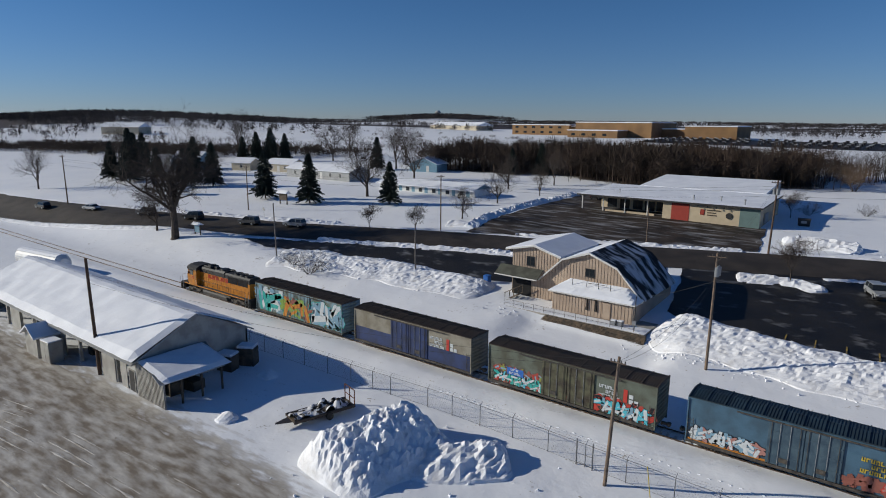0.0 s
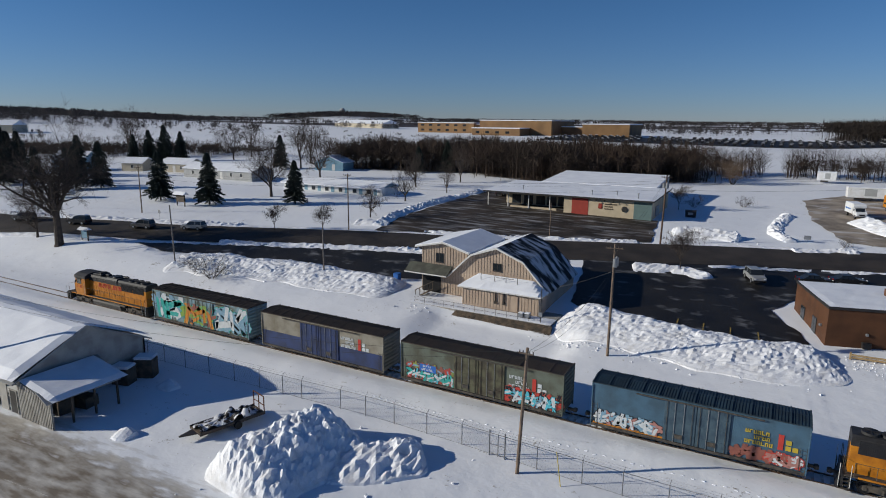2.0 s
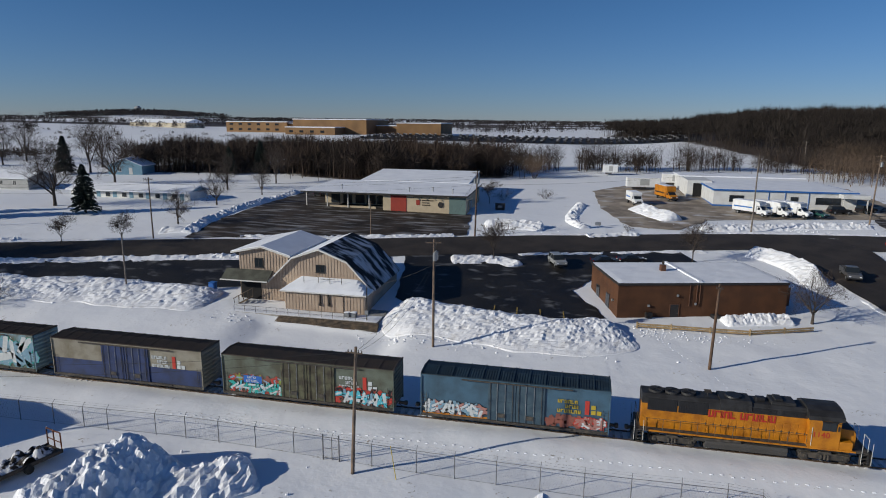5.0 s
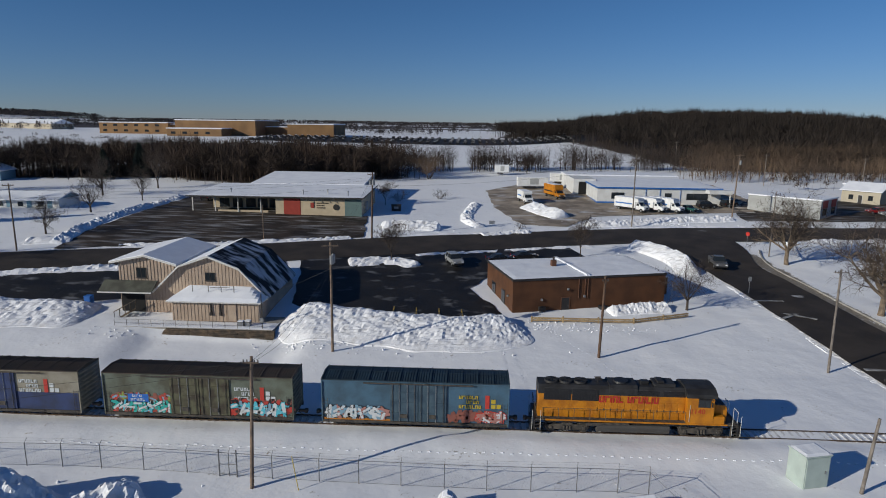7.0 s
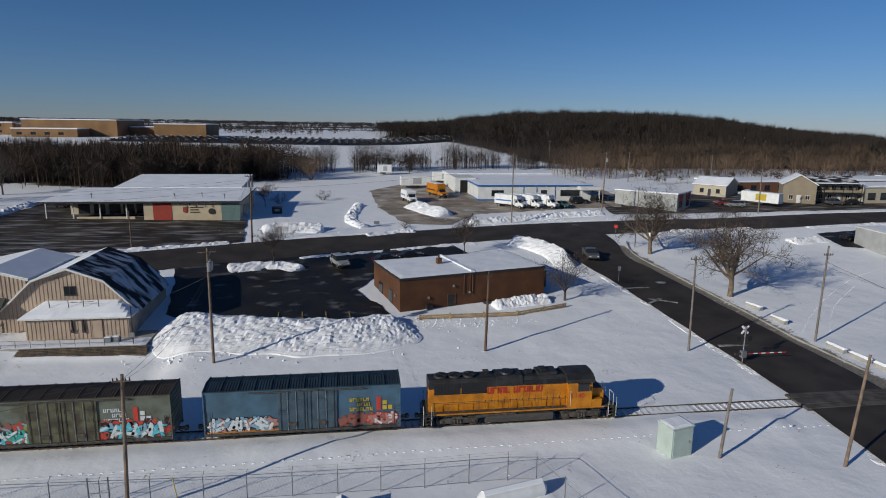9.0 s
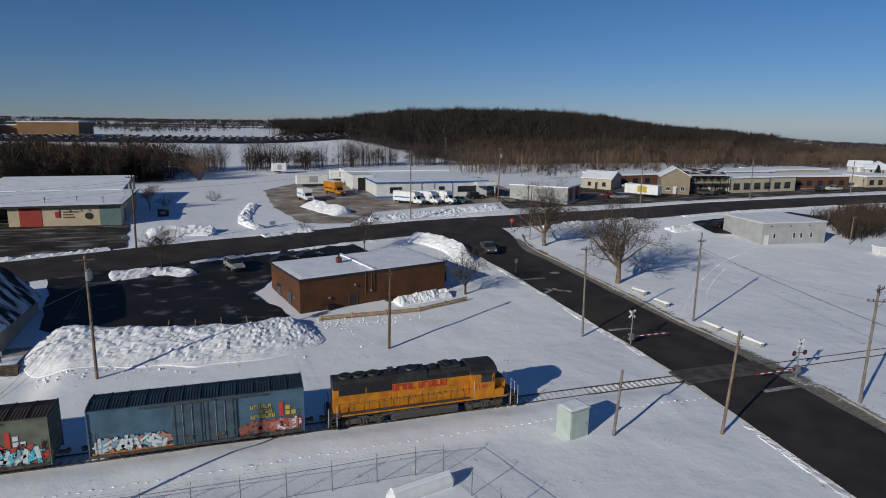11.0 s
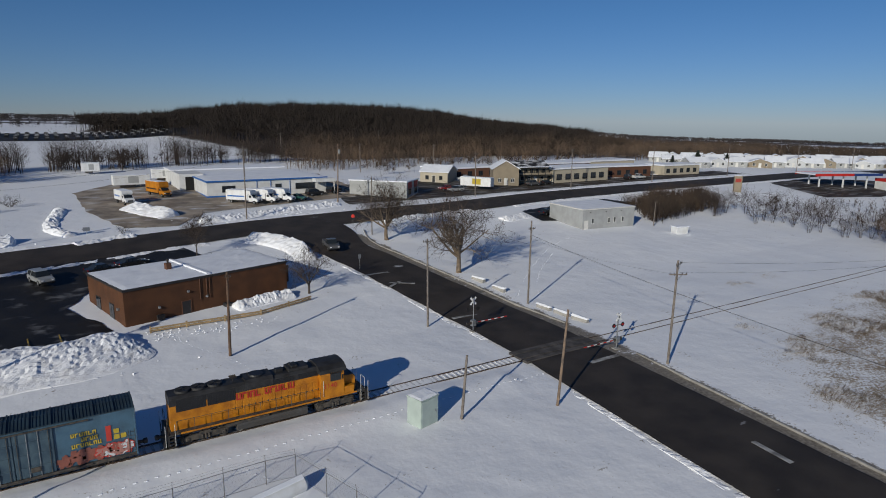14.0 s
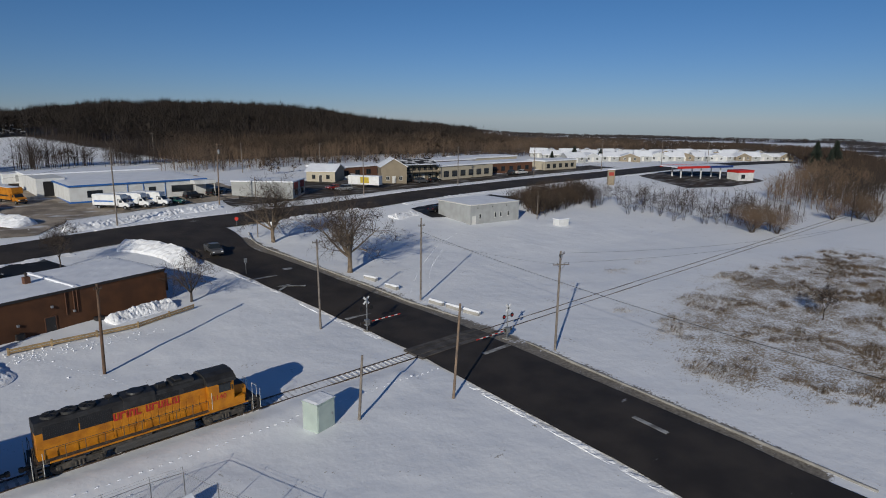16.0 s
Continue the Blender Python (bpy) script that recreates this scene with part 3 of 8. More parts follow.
def locomotive(m, label):
    """Four-axle road switcher, long hood behind the cab, low short nose in front. Local x runs forward."""
    loco = thing("locomotive", label, "locomotive", m)
    L = 8.35
    # frame, walkways, pilots
    bm = bmesh.new()
    bx(bm, -L, L, -1.5, 1.5, 1.42, 1.52, 0.01)
    bx(bm, -L + 1.2, L - 1.2, -1.15, 1.15, 1.15, 1.42)
    part("frame", bm, GRIME, loco)
    for s in (-1, 1):
        part("side_sill", box(-L + 0.9, L - 0.9, s * 1.5 - 0.03, s * 1.5 + 0.03, 1.43, 1.56, 0.01), PAINT_YELLOW, loco, "yellow side sill")
    for s in (-1, 1):
        bm = bmesh.new()
        bx(bm, s * L - 0.08, s * L + 0.08, -1.5, 1.5, 0.55, 1.56, 0.02)
        prism([(s * L, 0.35), (s * (L + 0.32), 0.30), (s * (L + 0.05), 0.95)], -1.25, 1.25, "y", bm)
        part("pilot", bm, BLACK, loco)
        coupler(loco, s * L, s)
        for t in (-1, 1):
            bm = bmesh.new()
            for k in range(4):
                x = s * (L - 0.12 - 0.05 * k)
                bx(bm, x - 0.28, x + 0.28, t * 1.18, t * 1.52, 0.42 + 0.3 * k, 0.46 + 0.3 * k)
            for e in (-0.34, 0.3):
                bx(bm, s * (L - 0.15) + e - 0.02, s * (L - 0.15) + e + 0.02, t * 1.35 - 0.17, t * 1.35 + 0.17, 0.4, 1.45)
            part("step", bm, GRIME, loco)
            bm = bmesh.new()
            for e in (-0.36, 0.34):
                rod(bm, (s * (L - 0.15) + e, t * 1.53, 0.6), (s * (L - 0.15) + e, t * 1.53, 2.35), 0.022, n=6)
            part("grab_rail", bm, LIGHT_RAIL, loco, "white steel grab rail")
    # long hood
    bm = prism([(-0.9, 1.52), (-0.9, 3.55), (0.9, 3.55), (0.9, 1.52)], -8.05, 4.1, "x")
    part("long_hood", bm, PAINT_YELLOW, loco, "yellow engine hood with door panels")
    part("hood_top", prism([(-0.905, 3.555), (-0.905, 4.12), (-0.72, 4.33), (0.72, 4.33), (0.905, 4.12), (0.905, 3.555)], -8.06, 4.1, "x"), PAINT_GREY, loco, "dark grey sooty roof")
    for s in (-1, 1):
        for i in range(14):
            x = -3.6 + i * 0.55
            part("hood_door", box(x + 0.03, x + 0.52, s * 0.9 - 0.018, s * 0.9 + 0.018, 1.62, 3.0, 0.008), PAINT_YELLOW, loco)
            part("door_latch", box(x + 0.44, x + 0.49, s * 0.928 - 0.012, s * 0.928 + 0.012, 2.2, 2.4), HANDRAIL, loco)
        for a, b in ((-7.6, -5.35), (-5.25, -3.05)):
            bm = box(a, b, s * 0.905 - 0.03, s * 0.905 + 0.03, 3.02, 4.0, 0.01)
            for k in range(18):
                x = a + 0.06 + (b - a - 0.12) * k / 17
                bx(bm, x - 0.012, x + 0.012, s * 0.94 - 0.012, s * 0.94 + 0.012, 3.06, 3.96)
            part("radiator_grille", bm, BLACK, loco, "black radiator grille")
        for a, b in ((-0.6, 1.9), (4.25 - 2.0, 3.95)):
            bm = box(a, b, s * 0.91 - 0.02, s * 0.91 + 0.02, 3.62, 4.02, 0.01)
            for k in range(6):
                bx(bm, a + 0.05, b - 0.05, s * 0.935 - 0.01, s * 0.935 + 0.01, 3.66 + 0.06 * k, 3.69 + 0.06 * k)
            part("intake_grille", bm, BLACK, loco, "black intake grille")
        # row of marks in place of the company name
        y = -0.925 if s < 0 else 0.937
        part("lettering", letter_bars(-3.0, (0.38, 0.38, 0.14, 0.42, 0.38, -0.28, 0.36, 0.40, 0.38, 0.14, 0.34, 0.14, 0.38), 2.92, 3.50, y, 0.07, 0.32), PAINT_RED, loco, "red painted lettering along the hood")
    # roof equipment
    for x in (-6.9, -5.7, -4.45):
        bm = bmesh.new()
        rod(bm, (x, 0, 4.3), (x, 0, 4.5), 0.62, 0.58, 24)
        fan = part("radiator_fan", bm, PAINT_GREY, loco)
        bm = bmesh.new()
        rod(bm, (x, 0, 4.5), (x, 0, 4.53), 0.12, n=12)
        for k in range(8):
            w = math.tau * k / 8
            rod(bm, (x, 0, 4.515), (x + 0.56 * math.cos(w), 0.56 * math.sin(w), 4.515), 0.03, n=4)
        part("fan_guard", bm, BLACK, fan)
    part("dynamic_brake_blister", prism([(-0.98, 3.7), (-0.98, 4.2), (-0.78, 4.46), (0.78, 4.46), (0.98, 4.2), (0.98, 3.7)], -2.2, 0.1, "x"), PAINT_GREY, loco)
    bm = bmesh.new()
    rod(bm, (-1.1, 0, 4.44), (-1.1, 0, 4.6), 0.66, 0.6, 24)
    part("brake_fan", bm, BLACK, loco)
    bm = bmesh.new()
    bx(bm, 0.5, 1.2, -0.25, 0.25, 4.3, 4.62, 0.05)
    part("exhaust_stack", bm, BLACK, loco)
    bm = bmesh.new()
    bx(bm, 1.5, 3.3, -0.7, 0.7, 4.3, 4.6, 0.06)
    bx(bm, 1.8, 2.4, -0.5, 0.5, 4.58, 4.75, 0.04)
    part("air_filter_box", bm, PAINT_GREY, loco)
    bm = bmesh.new()
    rod(bm, (-3.0, 0, 4.3), (-3.0, 0, 4.62), 0.04, n=6)
    for k in (-0.28, 0, 0.28):
        rod(bm, (-3.25, k, 4.66), (-2.75, k * 0.6, 4.66), 0.05, 0.1, 8)
    part("horn", bm, DARK_STEEL, loco)
    # cab
    cab = part("cab", prism([(-1.5, 1.54), (-1.5, 3.78), (1.5, 3.78), (1.5, 1.54)], 4.1, 6.25, "x"), PAINT_YELLOW, loco, "yellow cab walls")
    part("cab_roof", prism([(-1.53, 3.785), (-1.52, 4.12), (-1.0, 4.42), (-0.4, 4.52), (0.4, 4.52), (1.0, 4.42), (1.52, 4.12), (1.53, 3.785)], 4.0, 6.45, "x"), PAINT_GREY, loco, "dark grey curved cab roof")
    for s in (-1, 1):
        bm = box(4.95, 5.95, s * 1.5 - 0.03, s * 1.5 + 0.03, 3.0, 3.7, 0.01)
        fr = part("window_frame", bm, BLACK, cab)
        for a in (4.99, 5.48):
            part("pane", box(a, a + 0.44, s * 1.52 - 0.02, s * 1.52 + 0.02, 3.05, 3.65), GLASS, fr)
        part("sunshade", box(4.9, 6.0, s * 1.5 - 0.02, s * 1.72 + 0.02, 3.74, 3.77), PAINT_GREY, loco)
        bm = bmesh.new()
        rod(bm, (4.3, s * 1.53, 1.7), (4.3, s * 1.53, 3.2), 0.02, n=6)
        part("cab_grab", bm, LIGHT_RAIL, loco)
        part("mirror", box(6.0, 6.06, s * 1.56 - 0.02, s * 1.7, 3.1, 3.5), BLACK, loco)
    for a, b in ((-1.35, -0.95), (-0.85, -0.05), (0.05, 0.85), (0.95, 1.35)):
        part("windscreen", box(6.24, 6.275, a, b, 3.1, 3.72), GLASS, cab)
    part("number_board", box(6.2, 6.36, -0.95, 0.95, 4.0, 4.3, 0.02), BLACK, loco)
    lettering(loco, "1140", 0.62, PAINT_RED, pose(4.32, -1.505, 2.42, 90), "road_number")
    lettering(loco, "1140", 0.62, PAINT_RED, pose(6.05, 1.505, 2.42, 90, 0, 180), "road_number")
    # nose
    nose = part("short_nose", prism([(6.26, 1.52), (6.26, 3.02), (7.35, 2.95), (7.55, 2.7), (7.55, 1.52)], -0.9, 0.9, "y"), PAINT_YELLOW, loco, "low yellow nose")
    part("nose_top", prism([(6.28, 3.03), (7.36, 2.96), (7.56, 2.71), (7.57, 2.75), (7.38, 3.02), (6.28, 3.09)], -0.91, 0.91, "y"), PAINT_GREY, nose, "dark green anti-glare paint")
    part("cab_side_box", box(6.26, 7.2, -1.48, -0.92, 1.54, 2.2, 0.03), PAINT_YELLOW, loco)
    bm = bmesh.new()
    for k in (-0.14, 0.14):
        rod(bm, (7.54, k, 2.6), (7.62, k, 2.6), 0.1, n=12)
    part("headlight", bm, glow("lit_headlight", (1.0, 0.95, 0.85), 6.0), loco)
    # side handrails
    for s in (-1, 1):
        rail = bmesh.new()
        rod(rail, (-7.7, s * 1.47, 2.55), (4.0, s * 1.47, 2.55), 0.022, n=6)
        part("handrail", rail, HANDRAIL, loco)
        for k in range(10):
            bm = bmesh.new()
            rod(bm, (-7.7 + 1.3 * k, s * 1.48, 1.5), (-7.7 + 1.3 * k, s * 1.47, 2.55), 0.022, n=6)
            part("stanchion", bm, HANDRAIL, loco)
    for s in (-1, 1):
        bm = bmesh.new()
        for y in (-1.35, -0.5, 0.5, 1.35):
            rod(bm, (s * (L - 0.05), y, 1.5), (s * (L - 0.05), y, 2.6), 0.022, n=6)
        rod(bm, (s * (L - 0.05), -1.35, 2.6), (s * (L - 0.05), -0.5, 2.6), 0.022, n=6)
        rod(bm, (s * (L - 0.05), 0.5, 2.6), (s * (L - 0.05), 1.35, 2.6), 0.022, n=6)
        part("end_rail", bm, LIGHT_RAIL if s > 0 else HANDRAIL, loco)
    # under the frame
    part("fuel_tank", prism([(-1.3, 1.1), (-1.4, 0.9), (-1.3, 0.45), (-0.9, 0.28), (0.9, 0.28), (1.3, 0.45), (1.4, 0.9), (1.3, 1.1)], -3.1, 2.85, "x"), TANK, loco, "grey fuel tank")
    for s in (-1, 1):
        bm = bmesh.new()
        rod(bm, (-4.0, s * 1.2, 1.05), (-0.5, s * 1.2, 1.22), 0.16, n=10)
        part("air_reservoir", bm, GRIME, loco)
    for x in (-5.55, 5.55):
        rail_truck(loco, x, 2.75, 0.51)
    return loco


def graffiti(parent, x0, x1, z0, z1, fills, edge, seed, letters):
    """Wildstyle paint: every letter a knot of slanted strokes with outlines, a mesh of its own."""
    rnd = random.Random(seed)
    w = (x1 - x0) / letters

    def stroke(bm, cx, cz, ang, half, thick, y, slot):
        u = Vector((math.cos(ang), math.sin(ang)))
        n = Vector((-u.y, u.x))
        k = rnd.uniform(0.5, 1.0)
        q = [(-half, -thick * k), (half * 0.8, -thick), (half, 0.2 * thick), (half * 0.7, thick * k), (-half * 0.9, thick)]
        vs = []
        for a, b in q:
            p = Vector((cx, cz)) + u * a + n * b
            vs.append(bm.verts.new((p.x, y, min(max(p.y, z0), z1 + 0.12))))
        bm.faces.new(vs).material_index = slot

    for i in range(letters):
        bm = bmesh.new()
        cx = x0 + w * (i + 0.5)
        fill = i % (len(fills) - 1) if len(fills) > 1 else 0
        h = z1 - z0
        parts = [(cx + rnd.uniform(-0.3, 0.3) * w, z0 + h * rnd.uniform(0.25, 0.8), rnd.choice((1.35, 1.75, 0.5, 2.6, 0.1)) + rnd.uniform(-0.25, 0.25), h * rnd.uniform(0.32, 0.54), h * rnd.uniform(0.08, 0.15)) for _ in range(5)]
        for k, (a, b, g, hf, th) in enumerate(parts):
            st = rnd.getstate()
            stroke(bm, a, b, g, hf + 0.07, th + 0.07, -0.004 - 0.0003 * k, 0)
            rnd.setstate(st)
            stroke(bm, a, b, g, hf, th, -0.007 - 0.0003 * k, 1 if k < 4 else 2)
        for k in range(4):
            stroke(bm, cx + rnd.uniform(-0.5, 0.5) * w, z0 + h * rnd.random(), rnd.uniform(0, 3), rnd.uniform(0.05, 0.16), 0.025, -0.011, rnd.choice((0, 2)))
        ob = part("graffiti_letter", bm, edge, parent)
        ob.data.materials.append(fills[fill])
        ob.data.materials.append(fills[-1])


SPRAY = {k: mat("spray_" + k, c, 0.5, 0, 0.12, 3, 0, 20) for k, c in dict(
    cyan=(0.09, 0.46, 0.56), teal=(0.03, 0.36, 0.32), white=(0.58, 0.61, 0.62), black=(0.015, 0.015, 0.018), red=(0.50, 0.05, 0.035), pink=(0.40, 0.19, 0.16),
    blue=(0.03, 0.14, 0.48), green=(0.22, 0.34, 0.06), yellow=(0.50, 0.37, 0.04), paleblue=(0.20, 0.34, 0.44), salmon=(0.27, 0.095, 0.07), orange=(0.55, 0.20, 0.02)).items()}


def boxcar(m, length, paint, roof_paint, label, door_x, door_half, lower=None, marks=None, mark_col=None, door_paint=None):
    door_paint = door_paint or paint
    """Box car: flat sides with ribs, plug doors with lock bars, corrugated ends, ribbed metal roof."""
    car = thing("boxcar", label, "boxcar", m)
    h, w, zb, zt = length / 2, 1.5, 0.72, 4.42
    part("body", box(-h + 0.06, h - 0.06, -w + 0.03, w - 0.03, zb + 0.12, zt, 0.02), paint, car)
    if lower:
        for s in (-1, 1):
            part("lower_band", box(-h + 0.1, h - 0.1, s * (w - 0.024) - 0.006, s * (w - 0.024) + 0.006, zb + 0.2, 2.5), lower, car, "dark blue lower half")
    for s in (-1, 1):
        part("side_sill", box(-h, h, s * w - 0.06, s * w + 0.02, zb - 0.05, zb + 0.2, 0.01), GRIME, car)
        part("roof_rail", box(-h, h, s * (w - 0.03) - 0.05, s * (w - 0.03) + 0.05, zt - 0.14, zt + 0.02, 0.01), paint, car)
        for x in (-h + 0.05, h - 0.05):
            part("corner_post", box(x - 0.05, x + 0.05, s * w - 0.07, s * w + 0.015, zb, zt, 0.01), paint, car)
    # ends with horizontal corrugation and a ladder
    for s in (-1, 1):
        wave = None
        for k in range(9):
            if wave is None:
                ob = part("end_corrugation", prism([(s * (h - 0.06), 0), (s * (h + 0.03), 0.1), (s * (h + 0.03), 0.2), (s * (h - 0.06), 0.3)], -w + 0.12, w - 0.12, "y"), paint, car)
                wave = ob.data
            else:
                ob = new("end_corrugation", wave)
                ob.parent = car
            ob.matrix_basis = pose(0, 0, zb + 0.35 + k * 0.38)
        coupler(car, s * h, s)
        for t in (-1, 1):
            bm = bmesh.new()
            for k in range(7):
                rod(bm, (s * (h - 0.55), t * (w + 0.07), zb + 0.1 + 0.3 * k), (s * (h - 0.12), t * (w + 0.07), zb + 0.1 + 0.3 * k), 0.014, n=4)
            for e in (0.55, 0.12):
                rod(bm, (s * (h - e), t * (w + 0.06), zb - 0.1), (s * (h - e), t * (w + 0.06), zb + 2.1), 0.018, n=4)
            part("ladder", bm, GRIME, car)
    # roof: shallow pitch, panel ribs across it
    part("roof", prism([(-w - 0.03, zt + 0.02), (-w - 0.03, zt + 0.08), (0, zt + 0.27), (w + 0.03, zt + 0.08), (w + 0.03, zt + 0.02)], -h, h, "x"), roof_paint, car, "weathered ribbed metal roof")
    rib, ridge = None, [None, None]
    n = 12
    for k in range(n + 1):
        x = -h + 0.05 + (2 * h - 0.1) * k / n
        if rib is None:
            first = part("roof_rib", prism([(-w - 0.04, zt + 0.06), (-w - 0.04, zt + 0.15), (0, zt + 0.34), (w + 0.04, zt + 0.15), (w + 0.04, zt + 0.06)], -0.045, 0.045, "x"), roof_paint, car)
            rib, ob = first.data, first
        else:
            ob = new("roof_rib", rib)
            ob.parent = car
        ob.matrix_basis = pose(x, 0, 0)
        if k < n:
            for e in range(1, 6):
                for s in (0, 1):
                    if ridge[s] is None:
                        y = 2 * s - 1
                        ob = part("roof_corrugation", slab_roof(bmesh.new(), [(-0.02, y * w, zt + 0.125), (0.02, y * w, zt + 0.125), (0.02, y * 0.05, zt + 0.30), (-0.02, y * 0.05, zt + 0.30)], 0.03), roof_paint, car)
                        ridge[s] = ob.data
                    else:
                        ob = new("roof_corrugation", ridge[s])
                        ob.parent = car
                    ob.matrix_basis = pose(x + (2 * h - 0.1) / n * e / 6, 0, 0)
    # doors, two leaves a side
    for s in (-1, 1):
        for a, b in ((door_x - door_half, door_x), (door_x, door_x + door_half)):
            d = part("door", box(a + 0.03, b - 0.03, s * (w + 0.03) - 0.05, s * (w + 0.03) + 0.05, zb + 0.22, zt - 0.18, 0.015), door_paint, car)
            for k in (0.1, 0.34, 0.62, 0.88):
                bm = bmesh.new()
                rod(bm, (a + (b - a) * k, s * (w + 0.13), zb + 0.2), (a + (b - a) * k, s * (w + 0.13), zt - 0.15), 0.024, n=6)
                part("lock_bar", bm, STEEL if k in (0.34, 0.62) else GRIME, d)
            for z in (zb + 0.95, zb + 1.9, zb + 2.8):
                part("door_rib", box(a + 0.1, b - 0.1, s * (w + 0.09) - 0.02, s * (w + 0.09) + 0.02, z - 0.05, z + 0.05), door_paint, d)
            part("lock_gear", box((a + b) / 2 - 0.3, (a + b) / 2 + 0.3, s * (w + 0.14) - 0.05, s * (w + 0.14) + 0.05, zb + 0.55, zb + 0.9, 0.02), GRIME, d)
        part("door_track", box(door_x - door_half * 2 + 0.2, door_x + door_half * 2 - 0.2, s * (w + 0.12) - 0.05, s * (w + 0.12) + 0.05, zt - 0.16, zt - 0.06, 0.01), GRIME, car)
        part("door_sill", box(door_x - door_half * 2 + 0.2, door_x + door_half * 2 - 0.2, s * (w + 0.1) - 0.06, s * (w + 0.1) + 0.06, zb + 0.08, zb + 0.2, 0.01), GRIME, car)
    for x in (-h + 2.0, h - 2.0):
        rail_truck(car, x, 1.73, 0.42)
    bm = bmesh.new()
    bx(bm, -h + 0.6, h - 0.6, -0.3, 0.3, 0.62, 0.8)
    rod(bm, (-2, -0.9, 0.62), (-0.6, -0.9, 0.62), 0.18, n=10)
    part("centre_sill", bm, GRIME, car)
    # three lines of marks in place of the company name, and its squares
    if marks:
        x, z = marks
        bm = bmesh.new()
        for k, (dx, cnt) in enumerate(((0.0, 6), (0.62, 4), (0.0, 7))):
            line = letter_bars(x + dx, [0.22] * cnt, z - 0.42 * k, z - 0.42 * k + 0.3, -w - 0.001, 0.055, 0.34)
            me = bpy.data.meshes.new("tmp")
            line.to_mesh(me)
            line.free()
            bm.from_mesh(me)
            bpy.data.meshes.remove(me)
        part("lettering", bm, mark_col, car, "three lines of painted lettering")
        red = box(x + 2.2, x + 2.55, -w - 0.012, -w, z - 0.84, z + 0.36)
        part("painted_square", red, SPRAY["red"], car)
        for a, b in ((2.7, -0.05), (2.7, -0.5), (3.15, -0.5)):
            part("painted_square", box(x + a, x + a + 0.36, -w - 0.012, -w, z + b - 0.3, z + b + 0.06), mark_col, car)
    return car


BLUE = mat("faded_blue_paint", (0.060, 0.125, 0.185), 0.6, 0, 0.16, 0.7, 0.1, 14, (0.045, 0.085, 0.12), 0.52)
BLUE_ROOF = mat("blue_roof_paint", (0.030, 0.060, 0.085), 0.6, 0, 0.2, 0.8, 0.1, 14, (0.022, 0.035, 0.045))
OLIVE = mat("weathered_olive_paint", (0.125, 0.145, 0.115), 0.65, 0, 0.2, 0.7, 0.1, 14, (0.075, 0.075, 0.052), 0.5)
RUST_ROOF = mat("rusty_roof", (0.045, 0.040, 0.036), 0.75, 0.1, 0.25, 0.8, 0.15, 14, (0.075, 0.055, 0.042))
CREAM = mat("cream_grey_paint", (0.27, 0.25, 0.20), 0.65, 0, 0.18, 0.7, 0.1, 14, (0.18, 0.155, 0.11), 0.52)
NAVY = mat("navy_blue_paint", (0.03, 0.05, 0.14), 0.6, 0, 0.2, 0.8, 0.1, 14, (0.025, 0.035, 0.08))
LIGHT_BLUE = mat("pale_blue_mural_paint", (0.20, 0.32, 0.38), 0.65, 0, 0.2, 0.9, 0.1, 14, (0.13, 0.14, 0.10), 0.5)
OLIVE_DOOR = mat("rusty_olive_door", (0.105, 0.105, 0.062), 0.7, 0, 0.25, 1.6, 0.15, 14, (0.05, 0.04, 0.028), 0.5)
BLUE_DOOR = mat("dirty_blue_door", (0.035, 0.065, 0.095), 0.7, 0, 0.25, 1.6, 0.15, 14, (0.06, 0.10, 0.13), 0.5)
MARK_YELLOW, MARK_WHITE = SPRAY["yellow"], SPRAY["white"]

locomotive(pose(14.0, TRACK_Y, 0), "yellow diesel locomotive with sooty grey roof, pulling boxcars")
car = boxcar(pose(-4.4, TRACK_Y, 0), 15.8, BLUE, BLUE_ROOF, "faded blue boxcar with graffiti along its lower side", 0.3, 2.4, None, (3.7, 3.1), MARK_YELLOW, BLUE_DOOR)
side = part("paint_layer", box(-7.7, -1.9, -1.512, -1.502, 0.95, 1.2), SPRAY["orange"], car)
side.location.z = -0.12
for spot, args in (((0, -1.515, 0), (-7.5, -2.4, 1.0, 2.15, (SPRAY["white"], SPRAY["paleblue"], SPRAY["pink"], SPRAY["paleblue"], SPRAY["white"]), SPRAY["black"], 4, 11)),
                   ((0, -1.515, 0), (3.0, 6.0, 0.95, 2.0, (SPRAY["salmon"], SPRAY["salmon"], SPRAY["salmon"]), SPRAY["salmon"], 7, 6)),
                   ((0, -1.53, 0), (5.4, 7.4, 1.0, 2.0, (SPRAY["pink"], SPRAY["white"], SPRAY["salmon"], SPRAY["pink"]), SPRAY["red"], 12, 5))):
    holder = part("paint_base", box(args[0], args[1], -0.002, 0, args[2], args[2] + 0.02), SPRAY["black"], car)
    holder.location = spot
    graffiti(holder, *args)
car = boxcar(pose(-22.95, TRACK_Y, 0), 16.5, OLIVE, RUST_ROOF, "weathered olive boxcar with teal and red graffiti", 0.2, 2.6, None, (3.2, 3.2), MARK_WHITE, OLIVE_DOOR)
